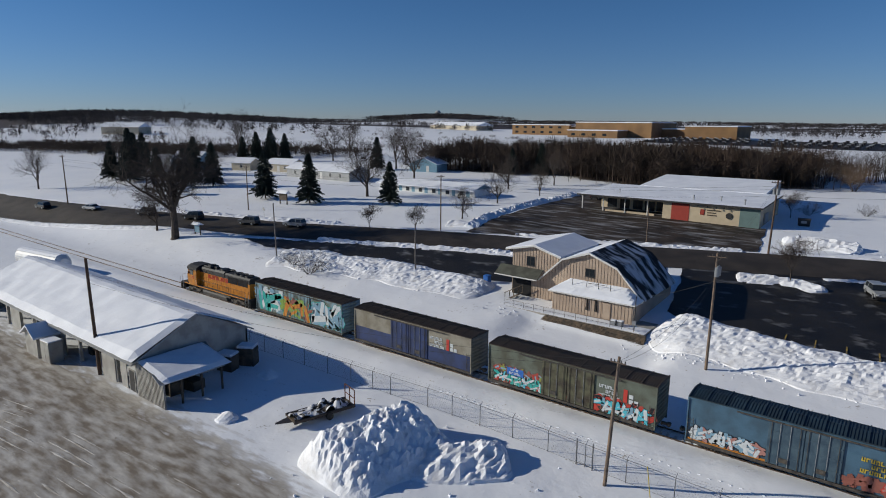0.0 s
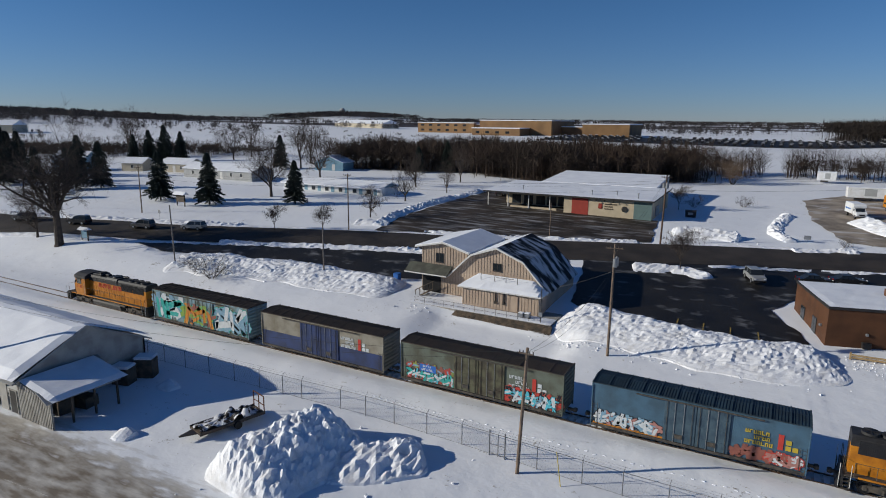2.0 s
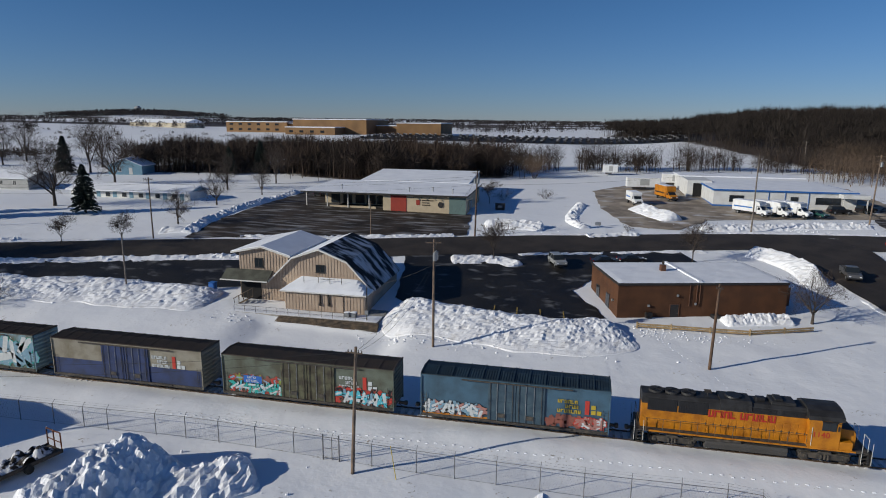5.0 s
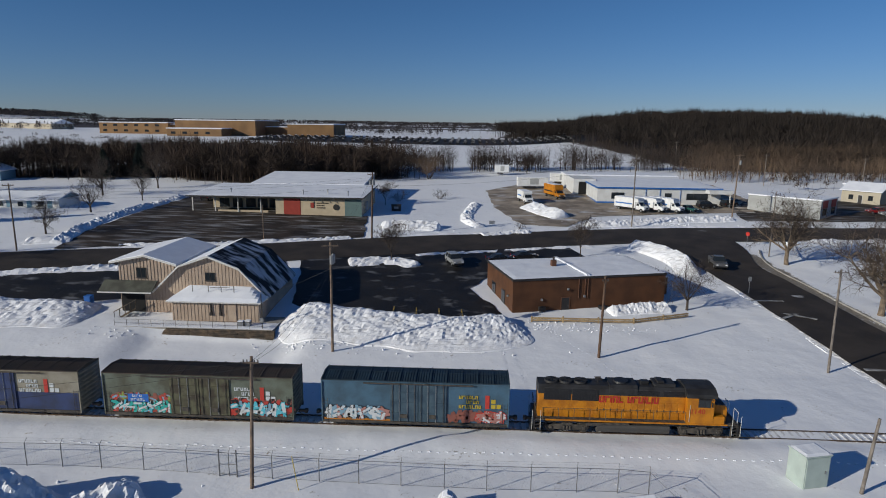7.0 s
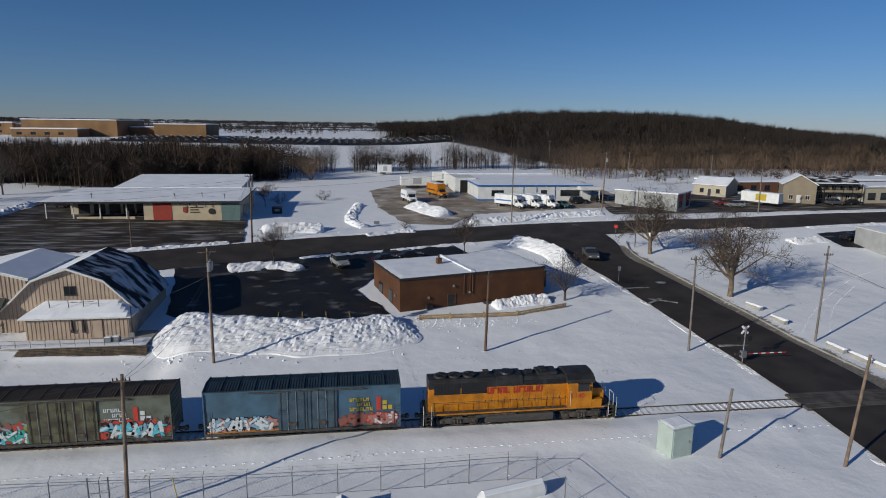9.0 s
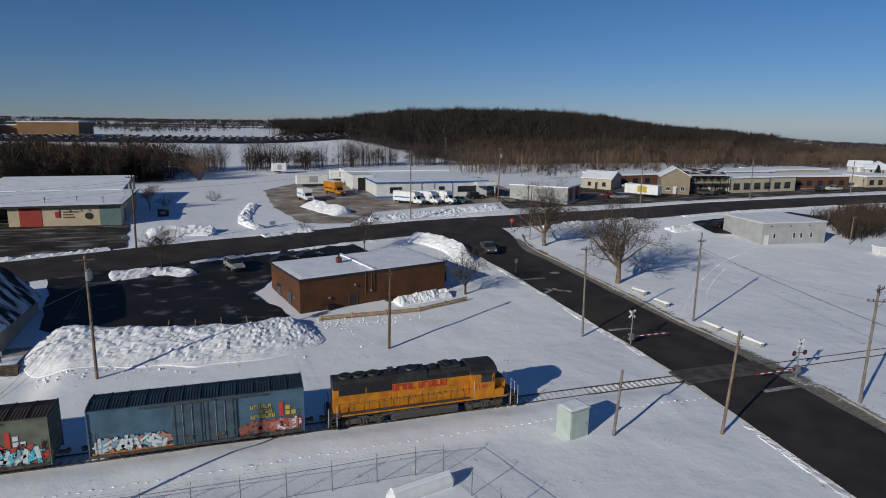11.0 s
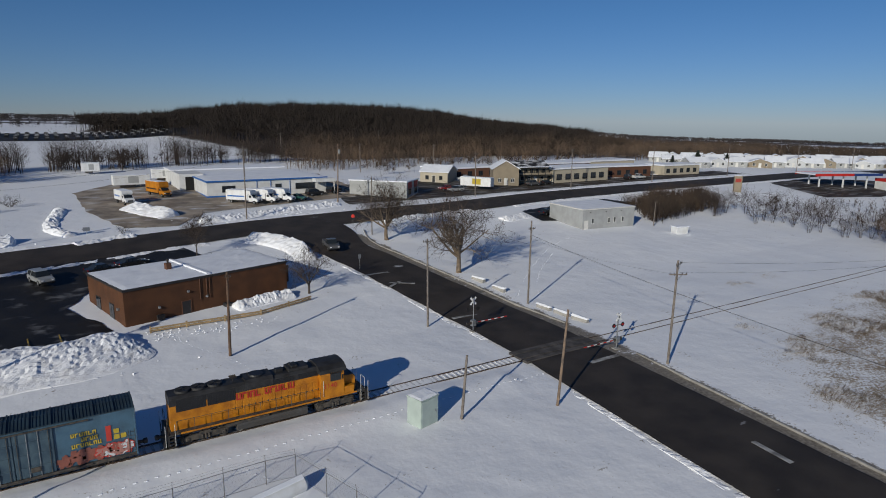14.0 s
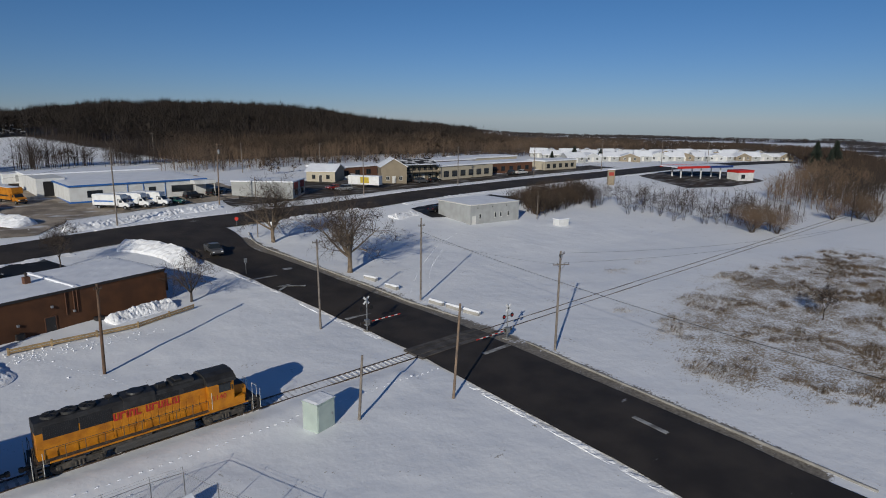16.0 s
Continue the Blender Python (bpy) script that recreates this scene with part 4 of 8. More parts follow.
for spot, args in (((0, -1.515, 0), (-7.4, -2.2, 0.95, 2.0, (SPRAY["teal"], SPRAY["cyan"], SPRAY["teal"], SPRAY["teal"], SPRAY["white"]), SPRAY["black"], 3, 9)),
                   ((0, -1.513, 0), (-7.6, 2.6, 0.95, 1.5, (SPRAY["red"], SPRAY["salmon"], SPRAY["red"]), SPRAY["salmon"], 19, 14)),
                   ((0, -1.511, 0), (2.6, 8.0, 0.9, 2.45, (SPRAY["red"], SPRAY["black"], SPRAY["red"]), SPRAY["salmon"], 23, 8)),
                   ((0, -1.513, 0), (-7.6, -2.0, 2.0, 2.7, (SPRAY["red"], SPRAY["green"], SPRAY["salmon"], SPRAY["paleblue"]), SPRAY["salmon"], 15, 8)),
                   ((0, -1.515, 0), (2.9, 7.6, 0.95, 2.2, (SPRAY["cyan"], SPRAY["paleblue"], SPRAY["cyan"], SPRAY["cyan"], SPRAY["white"]), SPRAY["black"], 6, 8))):
    holder = part("paint_base", box(args[0], args[1], -0.002, 0, args[2], args[2] + 0.02), SPRAY["black"], car)
    holder.location = spot
    graffiti(holder, *args)
part("stencil_panel", box(-6.1, -4.3, -1.536, -1.53, 1.95, 2.65), SPRAY["blue"], car, "blue panel with reporting marks")
part("stencil_marks", letter_bars(-5.7, (0.22, 0.22, 0.22), 2.38, 2.58, -1.537, 0.08), MARK_WHITE, car)
part("stencil_marks", letter_bars(-5.85, (0.2,) * 5, 2.04, 2.26, -1.537, 0.06), MARK_WHITE, car)
car = boxcar(pose(-41.5, TRACK_Y, 0), 16.5, CREAM, RUST_ROOF, "cream and navy boxcar with faded painted lettering", 0.0, 2.6, NAVY, (2.9, 3.35), MARK_WHITE, NAVY)
car = boxcar(pose(-60.1, TRACK_Y, 0), 16.5, LIGHT_BLUE, RUST_ROOF, "pale boxcar covered in large blue and white graffiti", 0.0, 2.6)
for spot, args in (((0, -1.515, 0), (-7.8, -2.8, 1.0, 4.1, (SPRAY["paleblue"], SPRAY["white"], SPRAY["teal"]), SPRAY["paleblue"], 31, 6)),
                   ((0, -1.63, 0), (-2.4, 2.4, 1.0, 3.6, (SPRAY["green"], SPRAY["salmon"], SPRAY["orange"]), SPRAY["teal"], 33, 6)),
                   ((0, -1.515, 0), (2.9, 7.8, 1.0, 4.1, (SPRAY["paleblue"], SPRAY["paleblue"], SPRAY["white"]), SPRAY["teal"], 35, 6))):
    holder = part("paint_base", box(args[0], args[1], -0.002, 0, args[2], args[2] + 0.02), SPRAY["black"], car)
    holder.location = spot
    graffiti(holder, *args)
locomotive(pose(-78.7, TRACK_Y, 0, rz=180), "yellow diesel locomotive facing backward at the train's rear")

# ---- buildings ----
SIDING = mat("tan_board_siding", (0.43, 0.335, 0.255), 0.8, 0, 0.12, 0.6, 0.15, 14, (0.36, 0.275, 0.21))
BATTEN = mat("tan_battens", (0.33, 0.25, 0.19), 0.8, 0, 0.12, 0.6, 0.1, 14)
TRIM_WHITE = mat("white_trim", (0.62, 0.61, 0.58), 0.6, 0, 0.08, 1, 0.05, 20)
SHINGLE = asphalt("snow_patched_shingles", 0.47, (0.016, 0.017, 0.02), (0.03, 0.03, 0.032), 2.2, 0.85, 0.22, fade=0.14)
SHINGLE_BARE = mat("green_grey_shingles", (0.09, 0.095, 0.075), 0.9, 0, 0.2, 1, 0.3, 10, (0.06, 0.06, 0.05))
OLD_WOOD = mat("old_brown_timber", (0.13, 0.095, 0.065), 0.85, 0, 0.3, 1.5, 0.3, 14, (0.055, 0.045, 0.036))
PALE_WOOD = mat("yellow_landscape_timber", (0.40, 0.28, 0.14), 0.8, 0, 0.2, 1.5, 0.3, 14, (0.28, 0.2, 0.11))
BROWN_BRICK = mat("brown_brick", (0.105, 0.043, 0.018), 0.85, 0, 0.25, 0.5, 0.3, 30, (0.075, 0.031, 0.014))
FASCIA = mat("dark_fascia", (0.03, 0.028, 0.028), 0.6, 0, 0.2, 2, 0.05, 20)
CONCRETE = mat("concrete", (0.36, 0.345, 0.32), 0.85, 0, 0.15, 0.7, 0.2, 20, (0.26, 0.25, 0.23))
TAN_WALL = mat("cream_block_wall", (0.52, 0.43, 0.30), 0.8, 0, 0.1, 0.6, 0.1, 16, (0.45, 0.37, 0.26))
RED_WALL = mat("dull_red_wall", (0.33, 0.045, 0.03), 0.7, 0, 0.12, 0.8, 0.1, 16)
TEAL_WALL = mat("teal_grey_wall", (0.12, 0.185, 0.18), 0.7, 0, 0.12, 0.8, 0.1, 16)
WHITE_WALL = mat("white_metal_siding", (0.66, 0.67, 0.67), 0.6, 0, 0.07, 0.6, 0.08, 12, (0.58, 0.58, 0.57))
BLUE_TRIM = mat("bright_blue_trim", (0.03, 0.14, 0.44), 0.5, 0, 0.1, 1, 0.05, 20)
GREY_WALL = mat("pale_grey_siding", (0.36, 0.37, 0.37), 0.7, 0, 0.08, 0.6, 0.08, 12, (0.31, 0.315, 0.31))
SHED_WALL = mat("pale_corrugated_metal", (0.42, 0.41, 0.38), 0.55, 0.2, 0.12, 0.8, 0.1, 14, (0.30, 0.285, 0.26))
# near-black that paints the shade inside open bays and doorways
SHADE_IN = mat("interior_shade", (0.012, 0.012, 0.013), 0.9, 0, 0.2, 1, 0, 5)
PALE_BLUE = mat("pale_blue_paint", (0.15, 0.28, 0.37), 0.6, 0, 0.1, 1, 0.05, 20)
VINYL_WALL = mat("white_vinyl_siding", (0.50, 0.51, 0.52), 0.6, 0, 0.08, 0.6, 0.08, 12)
DUN_WALL = mat("dun_siding", (0.26, 0.215, 0.155), 0.75, 0, 0.1, 0.6, 0.1, 14)
CREAM_WALL = mat("cream_siding", (0.45, 0.40, 0.31), 0.75, 0, 0.08, 0.6, 0.1, 14)
SCHOOL_BRICK = mat("buff_brick", (0.27, 0.155, 0.07), 0.85, 0, 0.15, 0.1, 0, 10, (0.20, 0.115, 0.055))
DARK_BROWN = mat("dark_brown_siding", (0.13, 0.06, 0.035), 0.8, 0, 0.15, 0.5, 0.1, 14)


def window(parent, x, z, w, h, y=0.0, frame=TRIM_WHITE, panes=2):
    """Window in a wall facing local -y: frame bars, sill and glass panes set back."""
    bm = bmesh.new()
    t = 0.07
    bx(bm, x, x + w, y - 0.05, y + 0.02, z, z + t)
    bx(bm, x, x + w, y - 0.05, y + 0.02, z + h - t, z + h)
    for k in range(panes + 1):
        a = x + (w - t) * k / panes
        bx(bm, a, a + t, y - 0.05, y + 0.02, z + t, z + h - t)
    win = part("window", bm, frame, parent)
    for k in range(panes):
        a = x + t + (w - t) * k / panes
        part("pane", box(a, a + (w - t) / panes - t, y - 0.03, y - 0.012, z + t, z + h - t), GLASS, win)
    part("sill", box(x - 0.05, x + w + 0.05, y - 0.10, y - 0.002, z - 0.06, z), frame, win)
    return win


def door(parent, x, z, w, h, y=0.0, leaf=FASCIA, frame=TRIM_WHITE):
    d = part("door", box(x, x + w, y - 0.05, y + 0.01, z, z + h, 0.01), leaf, parent)
    bm = bmesh.new()
    for a in (x - 0.09, x + w):
        bx(bm, a, a + 0.09, y - 0.07, y + 0.01, z, z + h + 0.09)
    bx(bm, x, x + w, y - 0.07, y + 0.01, z + h, z + h + 0.09)
    part("door_frame", bm, frame, d)
    bm = bmesh.new()
    rod(bm, (x + w * 0.85, y - 0.13, z + 1.0), (x + w * 0.85, y - 0.05, z + 1.0), 0.03, n=6)
    part("door_handle", bm, STEEL, d)
    return d


def bumpy_cover(pts_xy, height, thick, seed, step=0.7, drop=0.25):
    """Snow lying on a roof: an uneven sheet over a rectangle (x0, x1, y0, y1) with height(x, y)."""
    x0, x1, y0, y1 = pts_xy
    nx, ny = max(3, round((x1 - x0) / step)), max(3, round((y1 - y0) / step))
    v, f = [], []
    tb = Tubes()
    for j in range(ny + 1):
        for i in range(nx + 1):
            x, y = x0 + (x1 - x0) * i / nx, y0 + (y1 - y0) * j / ny
            edge = i in (0, nx) or j in (0, ny)
            wob = 0.10 * noise.noise((x * 0.9, y * 0.9, seed)) if edge else 0
            z = height(x, y) + (0.01 if edge else thick * (1 + 0.5 * noise.noise((x * 0.4, y * 0.4, seed))) + 0.03 * noise.noise((x * 1.7, y * 1.7, seed)))
            v.append((x + wob * (i in (0, nx)), y + wob * (j in (0, ny)), z))
    for j in range(ny):
        for i in range(nx):
            a = j * (nx + 1) + i
            f.append((a, a + 1, a + nx + 2, a + nx + 1))
    tb.v, tb.f = v, f
    return tb


def barn():
    b = thing("barn_building", "tan barn-shaped commercial building with snowy gambrel roof", "building", pose(0, 0, 0))
    F, R = 74.0, 86.0
    z0 = 1.0
    main = [(-39.5, z0), (-39.5, 4.7), (-36.4, 7.7), (-32.6, 9.0), (-28.8, 7.5), (-25.7, 4.3), (-25.7, z0)]
    part("wall", prism(main, F, R, "y"), SIDING, b, "tan board-and-batten gambrel wall")
    wing = [(-44.3, z0), (-44.3, 8.25), (-40.7, 9.05), (-37.2, 8.05), (-37.2, 6.9), (-39.51, 4.7), (-39.51, z0)]
    part("wall", prism(wing, F + 0.02, R - 0.5, "y"), SIDING, b, "tan board-and-batten wing wall")

    def top(x):
        best = 4.0
        for prof in (main[1:6], wing[1:4]):
            for (a, c), (d, e) in zip(prof, prof[1:]):
                if min(a, d) <= x <= max(a, d):
                    best = max(best, c + (e - c) * (x - a) / (d - a) if a != d else c)
        return best

    batten = None
    for i in range(43):
        x = -44.1 + i * 0.435
        zt = top(x) - 0.12
        if batten is None:
            ob = part("batten", box(-0.03, 0.03, -0.035, 0, 0, 1), BATTEN, b)
            batten = ob.data
        else:
            ob = new("batten", batten)
            ob.parent = b
        ob.matrix_basis = Matrix.LocRotScale((x, F, z0), None, (1, 1, zt - z0))
    # roofs
    for (a, c), (d, e), m, lab in (((-39.9, 4.3), (-36.4, 7.72), ROOF_SNOW, "snow-covered lower slope"), ((-36.4, 7.72), (-32.6, 9.05), ROOF_SNOW, "snow-covered upper slope"),
                                   ((-32.6, 9.05), (-28.75, 7.55), SHINGLE, "black shingles half covered with snow"), ((-28.75, 7.55), (-25.2, 3.8), SHINGLE, "black shingles half covered with snow")):
        part("roof", slab_roof(bmesh.new(), [(a, F - 0.5, c + 0.12), (d, F - 0.5, e + 0.12), (d, R + 0.3, e + 0.12), (a, R + 0.3, c + 0.12)], 0.14), m, b, lab)
        k = bmesh.new()
        slab_roof(k, [(a, F - 0.56, c + 0.16), (d, F - 0.56, e + 0.16), (d, F - 0.38, e + 0.16), (a, F - 0.38, c + 0.16)], 0.26)
        part("barge_board", k, TRIM_WHITE, b)
    for (a, c), (d, e) in (((-45.2, 8.15), (-40.7, 9.1)), ((-40.7, 9.1), (-36.6, 7.95))):
        part("roof", slab_roof(bmesh.new(), [(a, F - 0.5, c + 0.12), (d, F - 0.5, e + 0.12), (d, R - 0.2, e + 0.12), (a, R - 0.2, c + 0.12)], 0.3), ROOF_SNOW, b, "snow-covered wing roof")
        k = bmesh.new()
        slab_roof(k, [(a, F - 0.56, c + 0.02), (d, F - 0.56, e + 0.02), (d, F - 0.4, e + 0.02), (a, F - 0.4, c + 0.02)], 0.22)
        part("barge_board", k, TRIM_WHITE, b)
    # skirt roof of the wing
    part("skirt_roof", slab_roof(bmesh.new(), [(-46.2, F - 1.7, 4.65), (-39.4, F - 1.7, 4.65), (-39.4, F - 0.01, 5.75), (-46.2, F - 0.01, 5.75)], 0.16), SHINGLE_BARE, b, "green-grey shingled skirt roof")
    part("skirt_roof", slab_roof(bmesh.new(), [(-46.2, F, 4.65), (-44.31, F, 5.75), (-44.31, R - 0.5, 5.75), (-46.2, R - 0.5, 4.65)], 0.16), SHINGLE_BARE, b)
    part("gutter", box(-46.25, -39.4, F - 1.82, F - 1.7, 4.5, 4.66, 0.02), TRIM_WHITE, b)
    window(b, -42.0, 6.1, 1.25, 1.3, F - 0.035, FASCIA)
    window(b, -33.2, 5.9, 1.3, 1.05, F - 0.035, FASCIA)
    # lean-to
    part("lean_to", box(-36.5, -25.65, 71.5, F - 0.01, 1.0, 3.95), SIDING, b, "tan lean-to along the front")
    ob = None
    for i in range(25):
        if ob is None:
            ob = part("batten", box(-0.03, 0.03, -0.035, 0, 1.3, 3.85), BATTEN, b)
            mesh = ob.data
        else:
            ob = new("batten", mesh)
            ob.parent = b
        ob.matrix_basis = pose(-36.35 + i * 0.44, 71.5, 0)
    part("lean_to_roof", bumpy_cover((-37.0, -25.2, 71.0, 73.98), lambda x, y: 4.0 + 1.25 * min((y - 71.0) / 2.4, (x + 37.0) / 2.0, (-25.2 - x) / 2.0, 1.0), 0.14, 4, 0.5), ROOF_SNOW, b, "thick snow on the hipped lean-to roof")
    part("lean_to_eave", box(-37.0, -25.2, 71.0, 73.98, 3.86, 4.0), TRIM_WHITE, b)
    door(b, -29.5, 1.5, 0.95, 2.0, 71.46, SIDING, BATTEN)
    for x in (-31.6, -30.4):
        bm = bmesh.new()
        bx(bm, x - 0.06, x + 0.06, 71.3, 71.46, 2.3, 3.8)
        bx(bm, x - 0.15, x + 0.15, 71.28, 71.46, 2.2, 2.6, 0.02)
        part("meter", bm, DARK_STEEL, b)
    for x in (-34.2, -32.2, -30.6, -29.0):
        bm = bmesh.new()
        rod(bm, (x, 72.4, 4.9), (x, 72.4, 5.7), 0.04, n=6)
        part("roof_vent", bm, DARK_STEEL, b)
    bm = bmesh.new()
    rod(bm, (-32.0, 72.4, 5.45), (-29.5, 72.4, 5.5), 0.03, n=6)
    part("roof_pipe", bm, DARK_STEEL, b)
    # entry under the wing: its shade is a near-black panel on the wall
    part("side_entry_shade", box(-44.2, -41.2, F - 0.04, F - 0.005, 1.3, 4.4), SHADE_IN, b)
    return b


barn()
deck = thing("loading_deck", "snow-covered loading deck with stacked timber retaining wall", "deck", pose(0, 0, 0))
part("deck_slab", box(-43.5, -23.2, 68.9, 74.0, 0.2, 1.38, 0.03), CONCRETE, deck)
part("snow_layer", bumpy_cover((-43.5, -23.2, 68.9, 71.4), lambda x, y: 1.385, 0.10, 14, 0.6), SNOW, deck)
for k in range(9):
    x = -37.0 + 0.12 * k
    n = 0
    while x < -23.0:
        w = random.uniform(1.6, 3.4)
        part("timber", box(x, min(x + w - 0.04, -22.9), 68.55 - 0.05 * (8 - k) - random.uniform(0, 0.06), 68.9, 0.02 + 0.145 * k, 0.15 + 0.145 * k, 0.012), OLD_WOOD, deck)
        x += w
for i in range(13):
    bm = bmesh.new()
    rod(bm, (-42.5 + 1.5 * i, 69.1, 1.3), (-42.5 + 1.5 * i, 69.1, 2.2), 0.025, n=6)
    part("railing_post", bm, DARK_STEEL, deck)
for z in (1.75, 2.2):
    bm = bmesh.new()
    rod(bm, (-42.5, 69.1, z), (-24.5, 69.1, z), 0.018, n=5)
    part("railing", bm, DARK_STEEL, deck)
stair = thing("wooden_stair", "brown wooden entry stair with handrails beside the barn", "stairs", pose(-44.4, 72.3, 1.2))
for k in range(7):
    part("tread", box(0.4 + 0.3 * k, 0.72 + 0.3 * k, -0.6, 0.6, 0.17 * k, 0.17 * k + 0.05), OLD_WOOD, stair)
for y in (-0.62, 0.62):
    part("stringer", prism([(0.3, 0), (2.5, 1.25), (2.5, 1.0), (0.5, -0.15)], y - 0.03, y + 0.03, "y"), OLD_WOOD, stair)
    bm = bmesh.new()
    rod(bm, (0.3, y, 1.0), (2.6, y, 2.3), 0.05, n=6)
    for k in range(4):
        rod(bm, (0.4 + 0.7 * k, y, 0.1 + 0.36 * k), (0.4 + 0.7 * k, y, 1.05 + 0.40 * k), 0.04, n=6)
    part("stair_rail", bm, OLD_WOOD, stair)
for i, (x, y) in enumerate(((-27.4, 70.0), (-26.6, 70.2))):
    hv = thing("condenser_unit", "small grey condenser dusted with snow on the deck", "air conditioner", pose(x, y, 1.4), "condensers on the deck")
    part("casing", box(-0.35, 0.35, -0.3, 0.3, 0, 0.6, 0.03), STEEL, hv)
    part("snow_cap", box(-0.36, 0.36, -0.31, 0.31, 0.605, 0.72, 0.05), SNOW, hv)
mast = thing("service_mast", "grey steel electric service mast with meter box", "service mast", pose(-24.6, 69.4, 1.38))
bm = bmesh.new()
rod(bm, (0, 0, 0), (0, 0, 4.3), 0.06, n=8)
part("mast", bm, DARK_STEEL, mast)
part("meter_box", box(-0.22, 0.22, -0.2, -0.06, 0.7, 1.35, 0.02), STEEL, mast)


def brown_building():
    b = thing("brick_building", "low brown brick building with flat snowy roof", "building", pose(5.7, 79.0, 0.9, rz=15.0))
    W, D, H = 22.2, 11.8, 4.5
    part("wall", box(0, W, 0, D, -0.6, H), BROWN_BRICK, b, "brown brick walls")
    part("fascia", box(-0.12, W + 0.12, -0.12, D + 0.12, H, H + 0.28, 0.02), FASCIA, b)
    part("roof_snow", bumpy_cover((0.0, W, 0.0, D), lambda x, y: H + 0.285, 0.07, 3, 0.8), ROOF_SNOW, b, "smooth snow on the flat roof")
    part("parapet_seam", prism([(10.4, H + 0.3), (10.5, H + 0.52), (10.9, H + 0.52), (11.0, H + 0.3)], 0.2, D - 0.2, "y"), ROOF_SNOW, b)
    ch = part("chimney", box(7.9, 8.6, 6.2, 6.9, H + 0.2, H + 1.15, 0.03), DARK_BROWN, b)
    bm = bmesh.new()
    rod(bm, (8.25, 6.55, H + 1.15), (8.25, 6.55, H + 1.55), 0.13, n=10)
    rod(bm, (8.25, 6.55, H + 1.5), (8.25, 6.55, H + 1.7), 0.25, 0.08, 10)
    part("flue_cap", bm, DARK_STEEL, ch)
    door(b, 6.9, -0.2, 1.1, 2.15, 0, FASCIA, DARK_BROWN)
    for x, z in ((3.9, 1.7), (7.6, 3.0), (10.0, 1.9)):
        part("wall_lamp", box(x, x + 0.28, -0.22, 0, z, z + 0.3, 0.03), STEEL, b)
    for x in (9.3, 10.2, 10.6):
        bm = bmesh.new()
        rod(bm, (x, -0.08, 1.8), (x, -0.08, H), 0.05, n=6)
        part("conduit", bm, DARK_BROWN, b)
    part("gas_meter", box(3.6, 4.5, -0.5, -0.05, 0.3, 1.0, 0.05), DARK_STEEL, b)
    part("bin", box(12.2, 13.2, -0.9, -0.1, -0.2, 0.75, 0.06), BLACK, b)
    # side facing west: two glazed entrances
    for y in (3.2, 7.6):
        w = part("glazed_entrance", box(-0.06, 0.02, y, y + 1.5, 0, 2.4), FASCIA, b)
        for k in range(2):
            part("pane", box(-0.075, -0.055, y + 0.08 + 0.72 * k, y + 0.70 + 0.72 * k, 0.15, 2.3), GLASS, w)
    part("side_lamp", box(-0.3, 0, 1.4, 1.7, 2.0, 2.3, 0.03), STEEL, b)
    annex = part("annex", box(W, W + 2.6, 3.5, D - 1, -0.6, 3.2), BROWN_BRICK, b)
    part("annex_roof", box(W - 0.05, W + 2.9, 3.3, D - 0.8, 3.2, 3.4, 0.02), ROOF_SNOW, annex)
    part("sidewalk", box(-2.6, 0, -1.5, D + 1, -0.6, 0.02, 0.03), CONCRETE, b)
    part("sidewalk_snow", bumpy_cover((-2.6, -0.1, -1.5, D + 1), lambda x, y: 0.03, 0.08, 5, 0.6), SNOW, b)


brown_building()
tf = thing("timber_edging", "low yellow landscape timber fence along the building", "fence", pose(0, 0, 0.0))
line = [(8.0, 76.1), (12, 76.3), (16.5, 76.4), (21, 76.6), (25.2, 78.2), (28.8, 79.6)]
for (xa, ya), (xb, yb) in zip(line, line[1:]):
    za, zb = land(xa, ya), land(xb, yb)
    for k in range(2):
        bm = bmesh.new()
        rod(bm, (xa, ya, za + 0.2 + 0.28 * k), (xb, yb, zb + 0.2 + 0.28 * k), 0.12, n=6)
        part("rail", bm, PALE_WOOD, tf)
    part("post", box(xa - 0.1, xa + 0.1, ya - 0.1, ya + 0.1, za - 0.2, za + 0.75, 0.02), PALE_WOOD, tf)
snow_heap("snowy_hedge", [(18.6, 80.2), (21.4, 81.0), (24.2, 81.8), (27.4, 82.6)], 1.5, 1.0, 50, "low hedge of shrubs buried under lumpy snow", 0.45, 0.25, 0.0, "snowy hedges")


